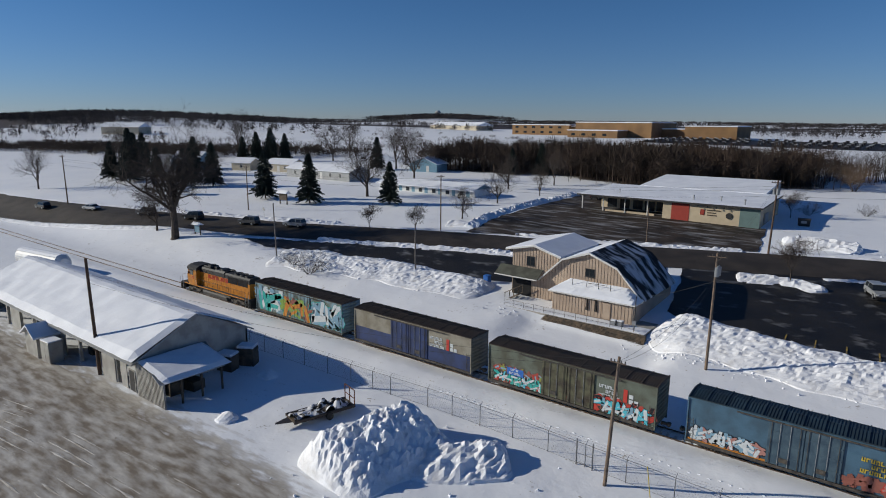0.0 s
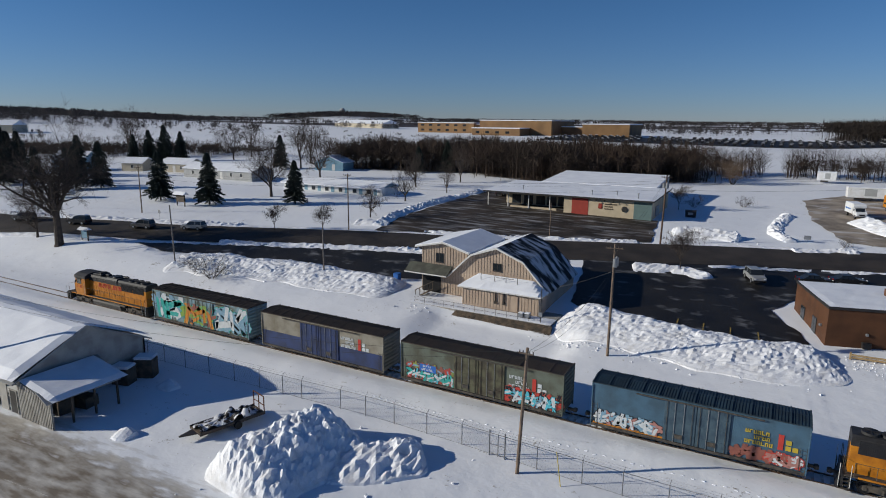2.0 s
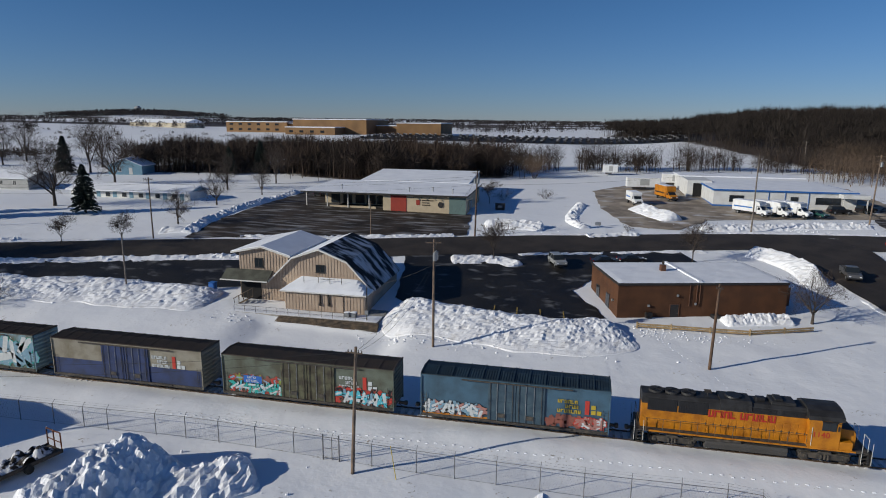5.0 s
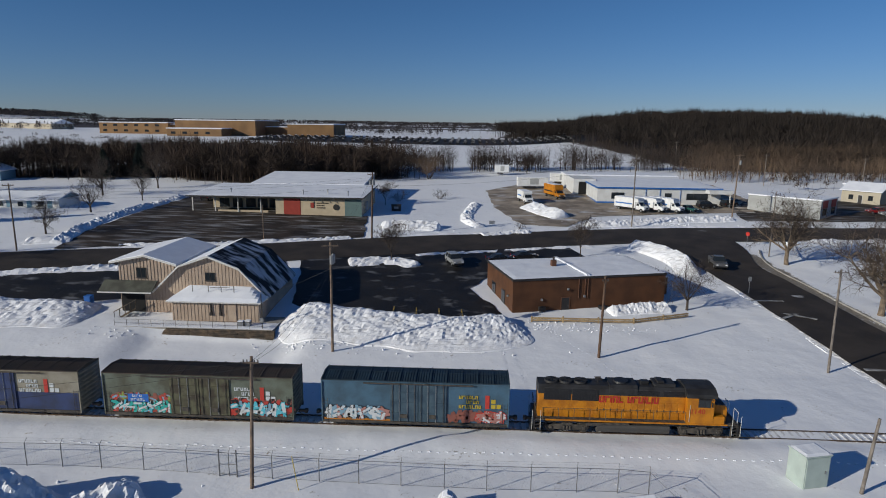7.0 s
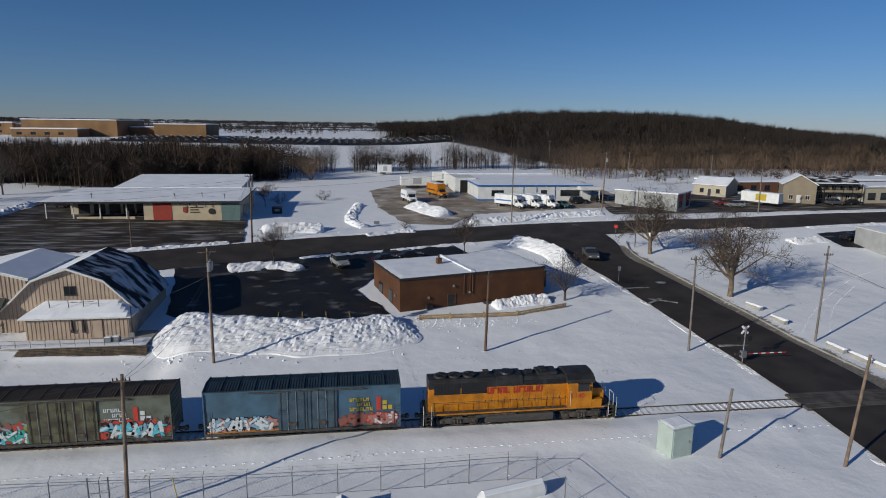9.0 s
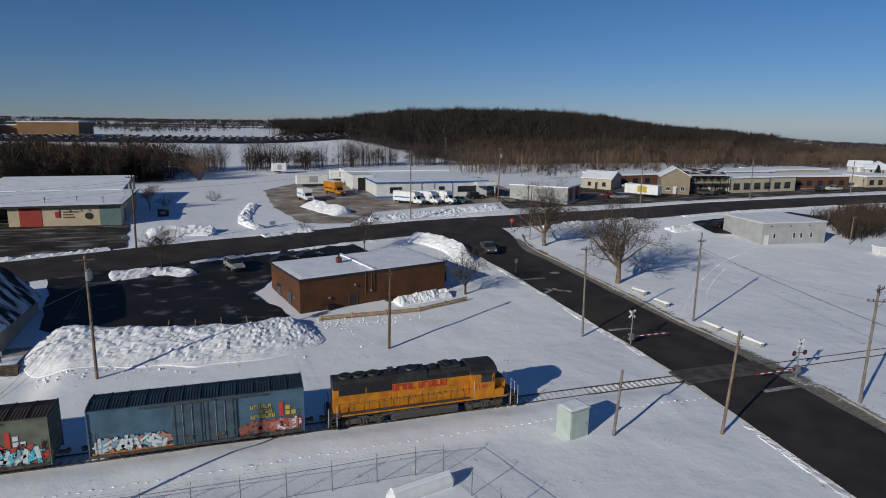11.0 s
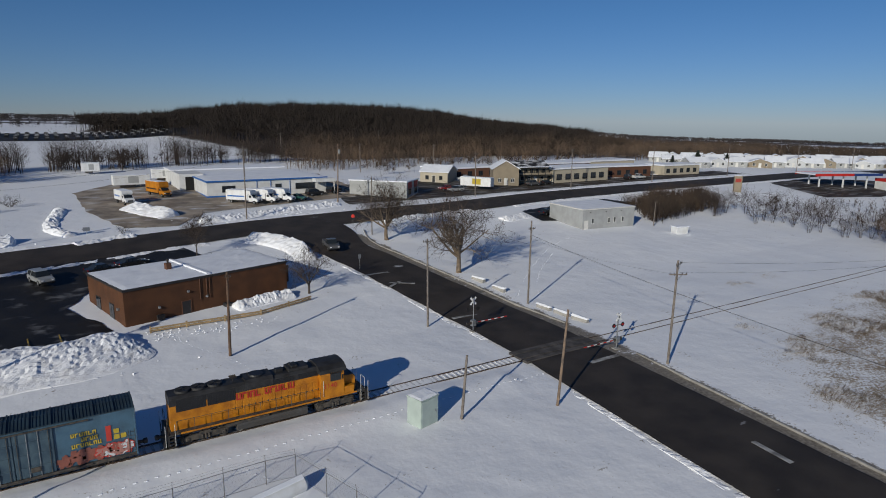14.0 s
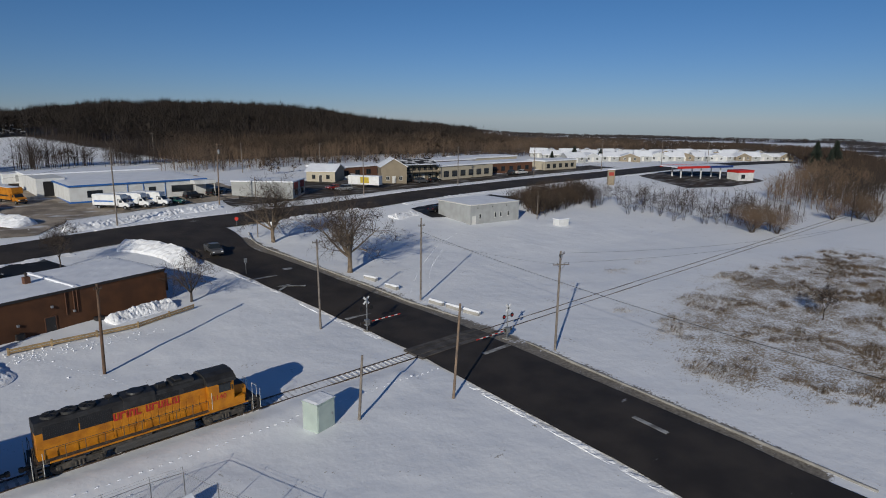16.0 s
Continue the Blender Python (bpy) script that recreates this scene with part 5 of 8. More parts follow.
def tan_building():
    b = thing("diner_building", "long cream commercial building with red and teal end walls", "building", pose(0, 0, 5.4))
    part("wall", box(-42, -23.4, 130.3, 149, -0.6, 4.3), TAN_WALL, b, "cream block walls")
    part("red_panel", box(-40.2, -36.6, 130.24, 130.3, 0, 4.28), RED_WALL, b, "dull red wall panel")
    part("teal_panel", box(-27.0, -23.38, 130.24, 130.3, 0, 4.28), TEAL_WALL, b, "teal wall panel")
    part("wall", box(-58, -42, 136, 149, -0.6, 4.2), TAN_WALL, b)
    for x in (-56.5, -53.5, -50.5, -47.8, -45.2):
        window(b, x, 1.3, 2.2, 2.0, 135.98, FASCIA, 2)
    door(b, -43.3, 0.2, 1.1, 2.2, 135.96)
    part("low_wall", box(-55, -44, 131.2, 131.5, -0.5, 1.3, 0.03), TAN_WALL, b)
    for x in (-60.5, -55.5, -50.5, -45.5):
        part("porch_post", box(x - 0.1, x + 0.1, 131.0, 131.2, -0.5, 4.4), TRIM_WHITE, b)
    part("roof", slab_roof(bmesh.new(), [(-61.2, 129.4, 4.55), (-22.9, 129.4, 4.55), (-22.9, 150, 5.3), (-61.2, 150, 5.3)], 0.3), FASCIA, b)
    part("roof_snow", bumpy_cover((-61.2, -22.9, 129.4, 150), lambda x, y: 4.56 + 0.75 * (y - 129.4) / 20.6, 0.10, 6, 1.2), ROOF_SNOW, b, "smooth snow on the low roof")
    part("rear_block", box(-53.5, -26.5, 149.5, 168, -0.5, 5.1), GREY_WALL, b)
    part("rear_roof_snow", slab_roof(bmesh.new(), [(-54, 149, 5.45), (-26, 149, 5.45), (-26.5, 168.5, 6.9), (-54, 168.5, 6.9)], 0.35), ROOF_SNOW, b, "snow on the rear roof")
    part("rear_gable", prism([(149.5, 5.1), (168, 5.1), (168, 6.6)], -26.6, -26.45, "x"), GREY_WALL, b)
    part("round_sign", rod(bmesh.new(), (-28.9, 130.28, 2.4), (-28.9, 130.15, 2.4), 0.62, n=20), FASCIA, b, "round dark sign")
    part("sign_emblem", box(-34.4, -33.6, 130.2, 130.3, 2.2, 3.3, 0.1), RED_WALL, b, "red and white emblem")
    for k, w in enumerate((2.6, 1.7, 1.9)):
        part("sign_bar", box(-33.1, -33.1 + w, 130.25, 130.3, 3.1 - 0.5 * k, 3.32 - 0.5 * k), OLD_WOOD, b)
    for x in (-34.8, -33.0, -31.2, -29.8):
        bm = bmesh.new()
        rod(bm, (x, 130.3, 4.0), (x, 129.6, 4.1), 0.03, n=5)
        rod(bm, (x, 129.6, 4.1), (x, 129.5, 3.8), 0.06, 0.14, 8)
        part("sign_lamp", bm, BLACK, b)
    for x, y in ((-36.5, 132.5), (-31.5, 134), (-26.5, 131.5), (-53, 134)):
        bm = bmesh.new()
        rod(bm, (x, y, 4.5), (x, y, 5.6), 0.12, n=8)
        rod(bm, (x, y, 5.6), (x, y, 5.8), 0.22, n=8)
        part("roof_vent", bm, STEEL, b)
    bm = bmesh.new()
    bx(bm, -23.38, -23.1, 134, 137, 1.0, 3.0, 0.03)
    part("wall_unit", bm, STEEL, b)


tan_building()


def rental_building():
    b = thing("truck_rental_building", "white metal building with blue stripes and snowy roof", "building", pose(0, 0, 6.2))
    part("wall", box(31.5, 62, 156.5, 184, -0.6, 4.0), WHITE_WALL, b, "white metal siding")
    part("roof_edge", box(31.2, 62.3, 156.2, 184.3, 4.0, 4.35, 0.02), BLUE_TRIM, b, "blue roof edge")
    part("roof_snow", bumpy_cover((31.4, 62.1, 156.4, 184.1), lambda x, y: 4.36, 0.12, 8, 1.5), ROOF_SNOW, b)
    part("base_stripe", box(31.3, 46, 156.42, 156.5, -0.3, 0.7), BLUE_TRIM, b, "blue base stripe")
    part("base_stripe", box(31.42, 31.5, 156.5, 170, -0.3, 0.7), BLUE_TRIM, b)
    part("garage", box(28, 34, 172, 196, -0.6, 4.9), WHITE_WALL, b, "white garage wing")
    # a near-black panel paints the shade of the open doorway
    part("garage_doorway_shade", box(29.4, 33.0, 171.9, 172.0, -0.3, 4.2), SHADE_IN, b, "garage doorway with its shade painted near-black")
    part("garage_roof", box(27.7, 60, 184.4, 196.3, 4.9, 5.2), ROOF_SNOW, b)
    for x, w in ((35, 3.2), (48.2, 1.6), (53.5, 5.2)):
        window(b, x, 1.5, w, 1.5, 156.48, FASCIA, 3 if w > 2 else 2)
    part("canopy", box(58, 63.5, 153.5, 156.3, 3.2, 4.1, 0.03), WHITE_WALL, b)
    for x in (58.4, 63.1):
        part("canopy_post", box(x - 0.12, x + 0.12, 153.7, 153.95, -0.5, 3.2), TRIM_WHITE, b)
    for x in (43.5, 47.0, 52.0):
        bm = bmesh.new()
        rod(bm, (x, 156.4, 0), (x, 156.4, 4.0), 0.07, n=6)
        part("downpipe", bm, BLUE_TRIM, b)


rental_building()


def house(x, y, w, d, h, rise, rot, wall, label, roof=ROOF_SNOW, category="house", name="house", windows=3, ridge="x", group="", trim=TRIM_WHITE, rear=False):
    """Gabled building; the front with windows and a door faces local -y."""
    b = thing(name, label, category, pose(x, y, land(x, y) - 0.1, rz=rot), group)
    part("wall", box(-w / 2, w / 2, -d / 2, d / 2, -0.5, h), wall, b)
    o = 0.4
    if ridge == "x":
        part("gable", prism([(-d / 2, h), (0, h + rise), (d / 2, h)], -w / 2, w / 2, "x"), wall, b)
        for s in (-1, 1):
            part("roof", slab_roof(bmesh.new(), [(-w / 2 - o, s * (d / 2 + o), h - rise * 2 * o / d + 0.12), (w / 2 + o, s * (d / 2 + o), h - rise * 2 * o / d + 0.12), (w / 2 + o, 0, h + rise + 0.12), (-w / 2 - o, 0, h + rise + 0.12)], 0.2), roof, b)
    else:
        part("gable", prism([(-w / 2, h), (0, h + rise), (w / 2, h)], -d / 2, d / 2, "y"), wall, b)
        for s in (-1, 1):
            part("roof", slab_roof(bmesh.new(), [(s * (w / 2 + o), -d / 2 - o, h - rise * 2 * o / w + 0.12), (s * (w / 2 + o), d / 2 + o, h - rise * 2 * o / w + 0.12), (0, d / 2 + o, h + rise + 0.12), (0, -d / 2 - o, h + rise + 0.12)], 0.2), roof, b)
    if windows:
        step = w / (windows + 1)
        for k in range(windows):
            xa = -w / 2 + step * (k + 1) - 0.5
            if k == windows // 2 and windows > 1:
                door(b, xa, 0.1, 0.95, 2.05, -d / 2, trim)
            else:
                window(b, xa, 1.0, 1.1, 1.2, -d / 2, trim)
    return b


# roadside motel: long low wing with pale blue doors
m = thing("motel_wing", "long low white motel wing with pale blue doors", "motel", pose(-89.5, 129.6, 6.0, rz=180))
part("wall", box(0, 33, -7.2, 0, -0.4, 2.6), WHITE_WALL, m)
part("roof", slab_roof(bmesh.new(), [(-0.5, 1.2, 2.55), (-0.5, -3.6, 3.9), (33.5, -3.6, 3.9), (33.5, 1.2, 2.55)], 0.25), ROOF_SNOW, m)
part("roof", slab_roof(bmesh.new(), [(-0.5, -3.6, 3.9), (-0.5, -7.9, 2.6), (33.5, -7.9, 2.6), (33.5, -3.6, 3.9)], 0.25), ROOF_SNOW, m)
part("gable", prism([(-7.2, 2.6), (-3.6, 3.7), (0, 2.6)], -0.02, 33, "x"), PALE_BLUE, m)
for k in range(7):
    x = 1.5 + k * 4.6
    part("door", box(x, x + 1.1, 0.0, 0.06, -0.2, 2.1, 0.01), PALE_BLUE, m)
    w = part("window", box(x + 1.8, x + 3.2, 0.0, 0.07, 0.8, 2.0, 0.01), TRIM_WHITE, m)
    part("pane", box(x + 1.9, x + 3.1, 0.06, 0.09, 0.9, 1.9), GLASS, w)
house(-155, 139, 30, 9, 2.9, 1.6, 0, GREY_WALL, "long pale blue motel house with snowy roof", windows=6, category="motel", name="motel_house")
house(-142, 176, 11, 8, 3.0, 2.2, 10, PALE_BLUE, "blue-grey gabled house behind the motel", ridge="y", windows=2)
house(-202, 141, 8, 7, 3, 1.6, 20, CREAM_WALL, "cream detached garage with snowy roof", windows=1, name="garage", category="garage")
house(-185, 146, 12, 8, 3, 1.6, 10, CREAM_WALL, "pale blue bungalow with snowy roof", windows=3)
house(-222, 131, 12, 9, 4.2, 2.6, 20, PALE_BLUE, "pale blue two-gable house behind spruces", windows=3)

# grey utility building and shed on the far side of the side street
g = thing("utility_building", "pale grey utility building with flat snowy roof", "building", pose(100.2, 99.6, 1.2, rz=-6))
part("wall", box(0, 15.2, 0, 12.5, -0.6, 4.9), GREY_WALL, g)
part("roof", box(-0.15, 15.35, -0.15, 12.65, 4.9, 5.15, 0.02), TRIM_WHITE, g)
part("roof_snow", bumpy_cover((-0.1, 15.3, -0.1, 12.6), lambda x, y: 5.155, 0.06, 9, 1.0), ROOF_SNOW, g)
door(g, 0.6, 0.3, 0.95, 2.1, 0, TRIM_WHITE)
for x in (2.6, 7.3, 9.0, 11.4):
    window(g, x, 1.7, 0.6, 1.2, -0.01, TRIM_WHITE, 1)
for x in (2.0, 6.5, 11.0):
    part("wall_lamp", box(x, x + 0.25, -0.15, 0, 4.2, 4.4, 0.02), DARK_STEEL, g)
part("concrete_apron", prism([(-1, -3.2), (9, -3.4), (11, -0.1), (-1, -0.1)], -0.6, 0.12, "z"), CONCRETE, g)
sb = thing("storage_box", "small white storage box dusted with snow", "storage box", pose(119.6, 88.4, land(119.6, 88.4), rz=-12))
part("body", box(-1.6, 1.6, -1.0, 1.0, -0.2, 1.5, 0.04), WHITE_WALL, sb)
part("lid", box(-1.75, 1.75, -1.15, 1.15, 1.5, 1.68, 0.05), ROOF_SNOW, sb)

# roadside shops
t = thing("concrete_shop", "grey block shop with dark red front band", "shop", pose(76, 150, land(76, 150), rz=-47))
part("wall", box(-8, 8, -5, 5, -0.8, 3.8), GREY_WALL, t)
part("roof", box(-8.2, 8.2, -5.2, 5.2, 3.8, 4.1, 0.02), ROOF_SNOW, t)
for y in (-4.0, 1.2):
    part("red_band", box(8.0, 8.12, y, y + 2.9, 2.0, 3.9), RED_WALL, t, "dark red fascia band")
    part("shop_window", box(8.0, 8.06, y + 0.3, y + 2.6, 0.4, 1.9), GLASS, t)
house(104.5, 168, 9, 10, 3.4, 1.8, -50, CREAM_WALL, trim=FASCIA, label= "cream gabled shop with snowy roof", windows=3, name="shop", category="shop")
house(121, 155.5, 8, 9, 5.2, 2.4, -30, DUN_WALL, "cream two-storey roadside inn with dark roof edges", windows=3, ridge="y", name="inn", category="inn")
inn = house(131, 157, 12, 9, 5.2, 1.6, -12, DUN_WALL, "cream two-storey roadside inn with balcony", roof=SHINGLE, windows=4, name="inn", category="inn")
part("balcony_deck", box(-6.2, 6.2, -6.6, -4.5, 2.65, 2.85, 0.02), FASCIA, inn, "dark timber balcony deck")
part("balcony_roof", box(-6.4, 6.4, -6.8, -4.5, 5.25, 5.4, 0.02), ROOF_SNOW, inn)
for k in range(6):
    x = -6.1 + k * 2.44
    part("balcony_post", box(x - 0.09, x + 0.09, -6.5, -6.32, -0.4, 5.25, 0.01), FASCIA, inn)
part("balcony_rail", box(-6.1, 6.1, -6.48, -6.40, 3.65, 3.75, 0.01), FASCIA, inn)
part("balcony_panel", box(-6.1, 6.1, -6.46, -6.42, 2.9, 3.5, 0.005), DUN_WALL, inn)
for k in range(5):
    window(inn, -5.2 + k * 2.2, 3.2, 1.1, 1.3, -4.5, FASCIA)
f = thing("long_shop", "long cream shop with glazed corner and snowy flat roof", "shop", pose(150, 156, land(150, 156), rz=2))
part("wall", box(-13, 13, -5, 6, -0.6, 4.2), CREAM_WALL, f)
part("roof", box(-13.4, 13.4, -5.4, 6.4, 4.2, 4.7, 0.03), ROOF_SNOW, f)
for k in range(6):
    window(f, -11.5 + 4 * k, 0.8, 2.4, 1.9, -5.0, FASCIA, 3)
for i, (x, y, w, d, h) in enumerate(((178, 160, 22, 10, 3.6), (206, 158, 20, 9, 3.4), (160, 176, 26, 12, 3.7), (190, 182, 30, 12, 3.4), (118, 176, 24, 12, 3.3))):
    s = thing("low_store", "low brown store building with snow-covered flat roof", "store", pose(x, y, land(x, y) - 0.1, rz=-4 + 2 * i), "low stores along the street")
    part("wall", box(-w / 2, w / 2, -d / 2, d / 2, -0.6, h), DARK_BROWN if i % 2 == 0 else CREAM_WALL, s)
    part("roof", box(-w / 2 - 0.3, w / 2 + 0.3, -d / 2 - 0.3, d / 2 + 0.3, h, h + 0.5, 0.03), ROOF_SNOW, s)
    for k in range(5):
        window(s, -w / 2 + 1.2 + (w - 3) * k / 4.5, 0.8, 1.9, 1.6, -d / 2, FASCIA, 2)
# filling station
RED_SIGN = mat("bright_red_panel", (0.48, 0.025, 0.02), 0.5, 0, 0.08, 1, 0.03, 20)
BLUE_SIGN = mat("deep_blue_panel", (0.015, 0.04, 0.16), 0.5, 0, 0.08, 1, 0.03, 20)
st = thing("fuel_canopy", "red and blue filling station canopy on posts", "fuel canopy", pose(246, 116, land(246, 116), rz=-22))
part("canopy_roof", box(-14, 14, -5, 5, 4.6, 5.0, 0.03), ROOF_SNOW, st)
for y in (-5.05, 5.0):
    part("canopy_fascia", box(-14, 2, y, y + 0.06, 4.2, 5.1), RED_SIGN, st, "red canopy fascia")
    part("canopy_fascia", box(2, 14, y, y + 0.06, 4.2, 5.1), BLUE_SIGN, st, "blue canopy fascia")
for x in (-10, 0, 10):
    for y in (-2.5, 2.5):
        part("canopy_post", box(x - 0.2, x + 0.2, y - 0.2, y + 0.2, -0.5, 4.6), WHITE, st)
k = thing("fuel_kiosk", "white filling station kiosk with red band", "kiosk", pose(262, 105, land(262, 105), rz=-22))
part("wall", box(-4, 4, -3, 3, -0.5, 3.2), WHITE_WALL, k)
part("red_band", box(-4.1, 4.1, -3.1, 3.1, 3.2, 4.2, 0.02), RED_SIGN, k)
window(k, -2.5, 0.9, 2, 1.6, -3.0, FASCIA, 2)
py = thing("sign_pylon", "reddish brick sign pylon beside the street", "sign", pose(190, 120, land(190, 120), rz=-40))
part("pier", box(-1.2, 1.2, -0.5, 0.5, -0.5, 5.2, 0.03), DUN_WALL, py)
part("sign_panel", box(-0.9, 0.9, -0.56, -0.5, 3.2, 4.4, 0.01), RED_WALL, py, "faded red sign panel")
part("cap", box(-1.35, 1.35, -0.65, 0.65, 5.2, 5.4, 0.03), ROOF_SNOW, py)
# estate of pale houses in the distance
for i in range(48):
    row, col = divmod(i, 16)
    x, y = 240 + col * 12.5 + row * 7 + random.uniform(-2, 2), 172 + row * 17 - col * 1.7 + random.uniform(-2, 2)
    house(x, y, random.uniform(8, 10), 8, random.uniform(2.4, 2.9), random.uniform(1.6, 2.2), random.uniform(-60, -25), (GREY_WALL, VINYL_WALL, GREY_WALL, DUN_WALL)[i % 4], "pale suburban house with snowy roof", windows=3, ridge="y" if i % 2 else "x", group="suburban houses")

# school on the rise: buff blocks with flat roofs and window rows
sc = thing("school", "buff brick school with long flat-roofed blocks", "school", pose(0, 0, 0))
for x0, x1, y0, y1, h in ((-281, -228, 462, 480, 8.5), (-212, -154, 440, 494, 11), (-228, -212, 466, 490, 7.5), (-209, -171, 421, 439.5, 5.5), (-131, -98, 440, 480, 9.0), (-154, -131, 462, 488, 6.5)):
    z = land((x0 + x1) / 2, y0) - 0.5
    blk = part("block", box(x0, x1, y0, y1, z, z + h), SCHOOL_BRICK, sc)
    part("roof", box(x0 - 0.3, x1 + 0.3, y0 - 0.3, y1 + 0.3, z + h, z + h + 0.6), ROOF_SNOW, blk)
    n = int((x1 - x0) / 8)
    for k in range(n):
        for s in range({8.5: 2, 5.5: 1}.get(h, 0)):
            part("window", box(x0 + 3 + k * 8, x0 + 6 + k * 8, y0 - 0.1, y0, z + 2 + 4 * s, z + 3.6 + 4 * s), GLASS, blk)
fh = thing("field_house", "long white-roofed hall on the snowy field", "hall", pose(-430, 590, land(-430, 590), rz=-27))
part("wall", box(-60, 60, -10, 10, -1, 4.5), CREAM_WALL, fh)
part("roof", prism([(-11, 4.5), (0, 8.5), (11, 4.5)], -61, 61, "x"), ROOF_SNOW, fh)
bs = thing("farm_barn", "large tan farm shed with snowy roof on the far slope", "farm building", pose(-560, 270, land(-560, 270), rz=28))
part("wall", box(-18, 18, -9, 9, -2, 6), CREAM_WALL, bs)
part("roof", prism([(-9.6, 6), (0, 10), (9.6, 6)], -18.6, 18.6, "x"), ROOF_SNOW, bs)
wt = thing("water_tower", "pale water tower on a distant wooded hill", "water tower", pose(-1065, 1360, 31))
bm = bmesh.new()
rod(bm, (0, 0, -12), (0, 0, 14), 3.0, n=12)
part("stem", bm, GREY_WALL, wt)
bm = bmesh.new()
rod(bm, (0, 0, 14), (0, 0, 19), 5, 9, 16)
rod(bm, (0, 0, 19), (0, 0, 24), 9, 4, 16)
part("tank", bm, GREY_WALL, wt)

# ---- open-front shed in the yard ----
def yard_shed():
    s = thing("storage_shed", "long open-front metal shed under thick snow", "shed", pose(0, 0, 0))
    F, Bk, x0, x1 = 26.0, 38.0, -98.0, -56.0
    ridge_y, ez, rz_ = 32.0, 3.5, 6.5
    part("back_wall", box(x0, x1, Bk - 0.2, Bk, -0.3, ez), SHED_WALL, s)
    part("gable_wall", prism([(F, -0.3), (F, ez), (ridge_y, rz_), (Bk, ez), (Bk, -0.3)], x1 - 0.2, x1, "x"), SHED_WALL, s, "corrugated gable wall")
    part("gable_wall", prism([(F, -0.3), (F, ez), (ridge_y, rz_), (Bk, ez), (Bk, -0.3)], x0, x0 + 0.2, "x"), SHED_WALL, s)
    # near-black sheet added behind the open bays to paint their inner shade
    part("inner_shade_sheet", box(x0, x1 - 0.2, 31, 31.2, 0, 4.5), SHADE_IN, s)
    for i in range(11):
        x = x0 + 0.2 + i * (x1 - x0 - 0.6) / 10
        part("post", box(x - 0.15, x + 0.15, F, F + 0.3, -0.3, ez), SHED_WALL, s)
    for a, b in ((x1 - 3.4, x1 - 2.2), (x1 - 7.4, x1 - 4.6), (x0 + 22, x0 + 26), (x0 + 10, x0 + 13)):
        part("sliding_door", box(a, b, F - 0.08, F - 0.01, 0, 3.2, 0.01), SHED_WALL, s, "pale corrugated sliding door")
    def roof_z(x, y):
        return ez + (rz_ - ez) * (1 - abs(y - ridge_y) / 6.6) + 0.12
    part("roof", prism([(F - 0.8, ez - 0.35), (F - 0.8, ez - 0.2), (ridge_y, rz_ + 0.1), (Bk + 0.6, ez - 0.18), (Bk + 0.6, ez - 0.32), (ridge_y, rz_ - 0.06)], x0 - 0.5, x1 + 0.4, "x"), STEEL, s)
    part("roof_snow", bumpy_cover((x0 - 0.5, x1 + 0.4, F - 0.8, ridge_y + 0.02), roof_z, 0.28, 7, 0.8), ROOF_SNOW, s, "thick snow on the roof slope")
    part("roof_snow", bumpy_cover((x0 - 0.5, x1 + 0.4, ridge_y + 0.02, Bk + 0.6), roof_z, 0.2, 12, 0.8), ROOF_SNOW, s)
    # porch on the gable end
    part("porch_roof", slab_roof(bmesh.new(), [(x1 + 0.05, 26.3, 3.35), (x1 + 0.05, 33, 3.35), (x1 + 5.2, 31.8, 2.5), (x1 + 5.0, 25.4, 2.5)], 0.12), STEEL, s)
    def porch_z(x, y):
        return 3.40 - 0.86 * (x - x1) / 5.0
    part("porch_snow", bumpy_cover((x1 + 0.1, x1 + 5.2, 25.8, 32.6), porch_z, 0.26, 17, 0.5), ROOF_SNOW, s, "thick snow on the lean-to roof")
    wall = part("porch_wall", box(x1, x1 + 4.95, 25.82, 25.88, -0.2, 2.5), SHED_WALL, s, "pale ribbed metal wall")
    for k in range(20):
        x = x1 + 0.1 + k * 0.245
        part("wall_rib", box(x, x + 0.13, 25.75, 25.82, -0.2, 3.3 - 0.86 * (x - x1) / 5.0), SHED_WALL, wall)
    for y in (27.5, 29.5, 31.6):
        part("post", box(x1 + 4.8, x1 + 4.95, y - 0.08, y + 0.08, -0.2, 2.45), OLD_WOOD, s)
    door(s, x1 - 1.7, 0, 1.0, 2.1, F - 0.02, FASCIA, SHED_WALL)
    hut = part("entry_gable", prism([(-76.6, 2.4), (-75.0, 3.4), (-73.4, 2.4), (-73.4, 0), (-76.6, 0)], 23.6, 26.0, "y"), SHED_WALL, s, "small gabled entry")
    for p, q in (((-76.9, 2.35), (-75.0, 3.5)), ((-75.0, 3.5), (-73.1, 2.35))):
        part("entry_roof", slab_roof(bmesh.new(), [(p[0], 23.2, p[1] + 0.1), (q[0], 23.2, q[1] + 0.1), (q[0], 26.2, q[1] + 0.1), (p[0], 26.2, p[1] + 0.1)], 0.2), ROOF_SNOW, hut)


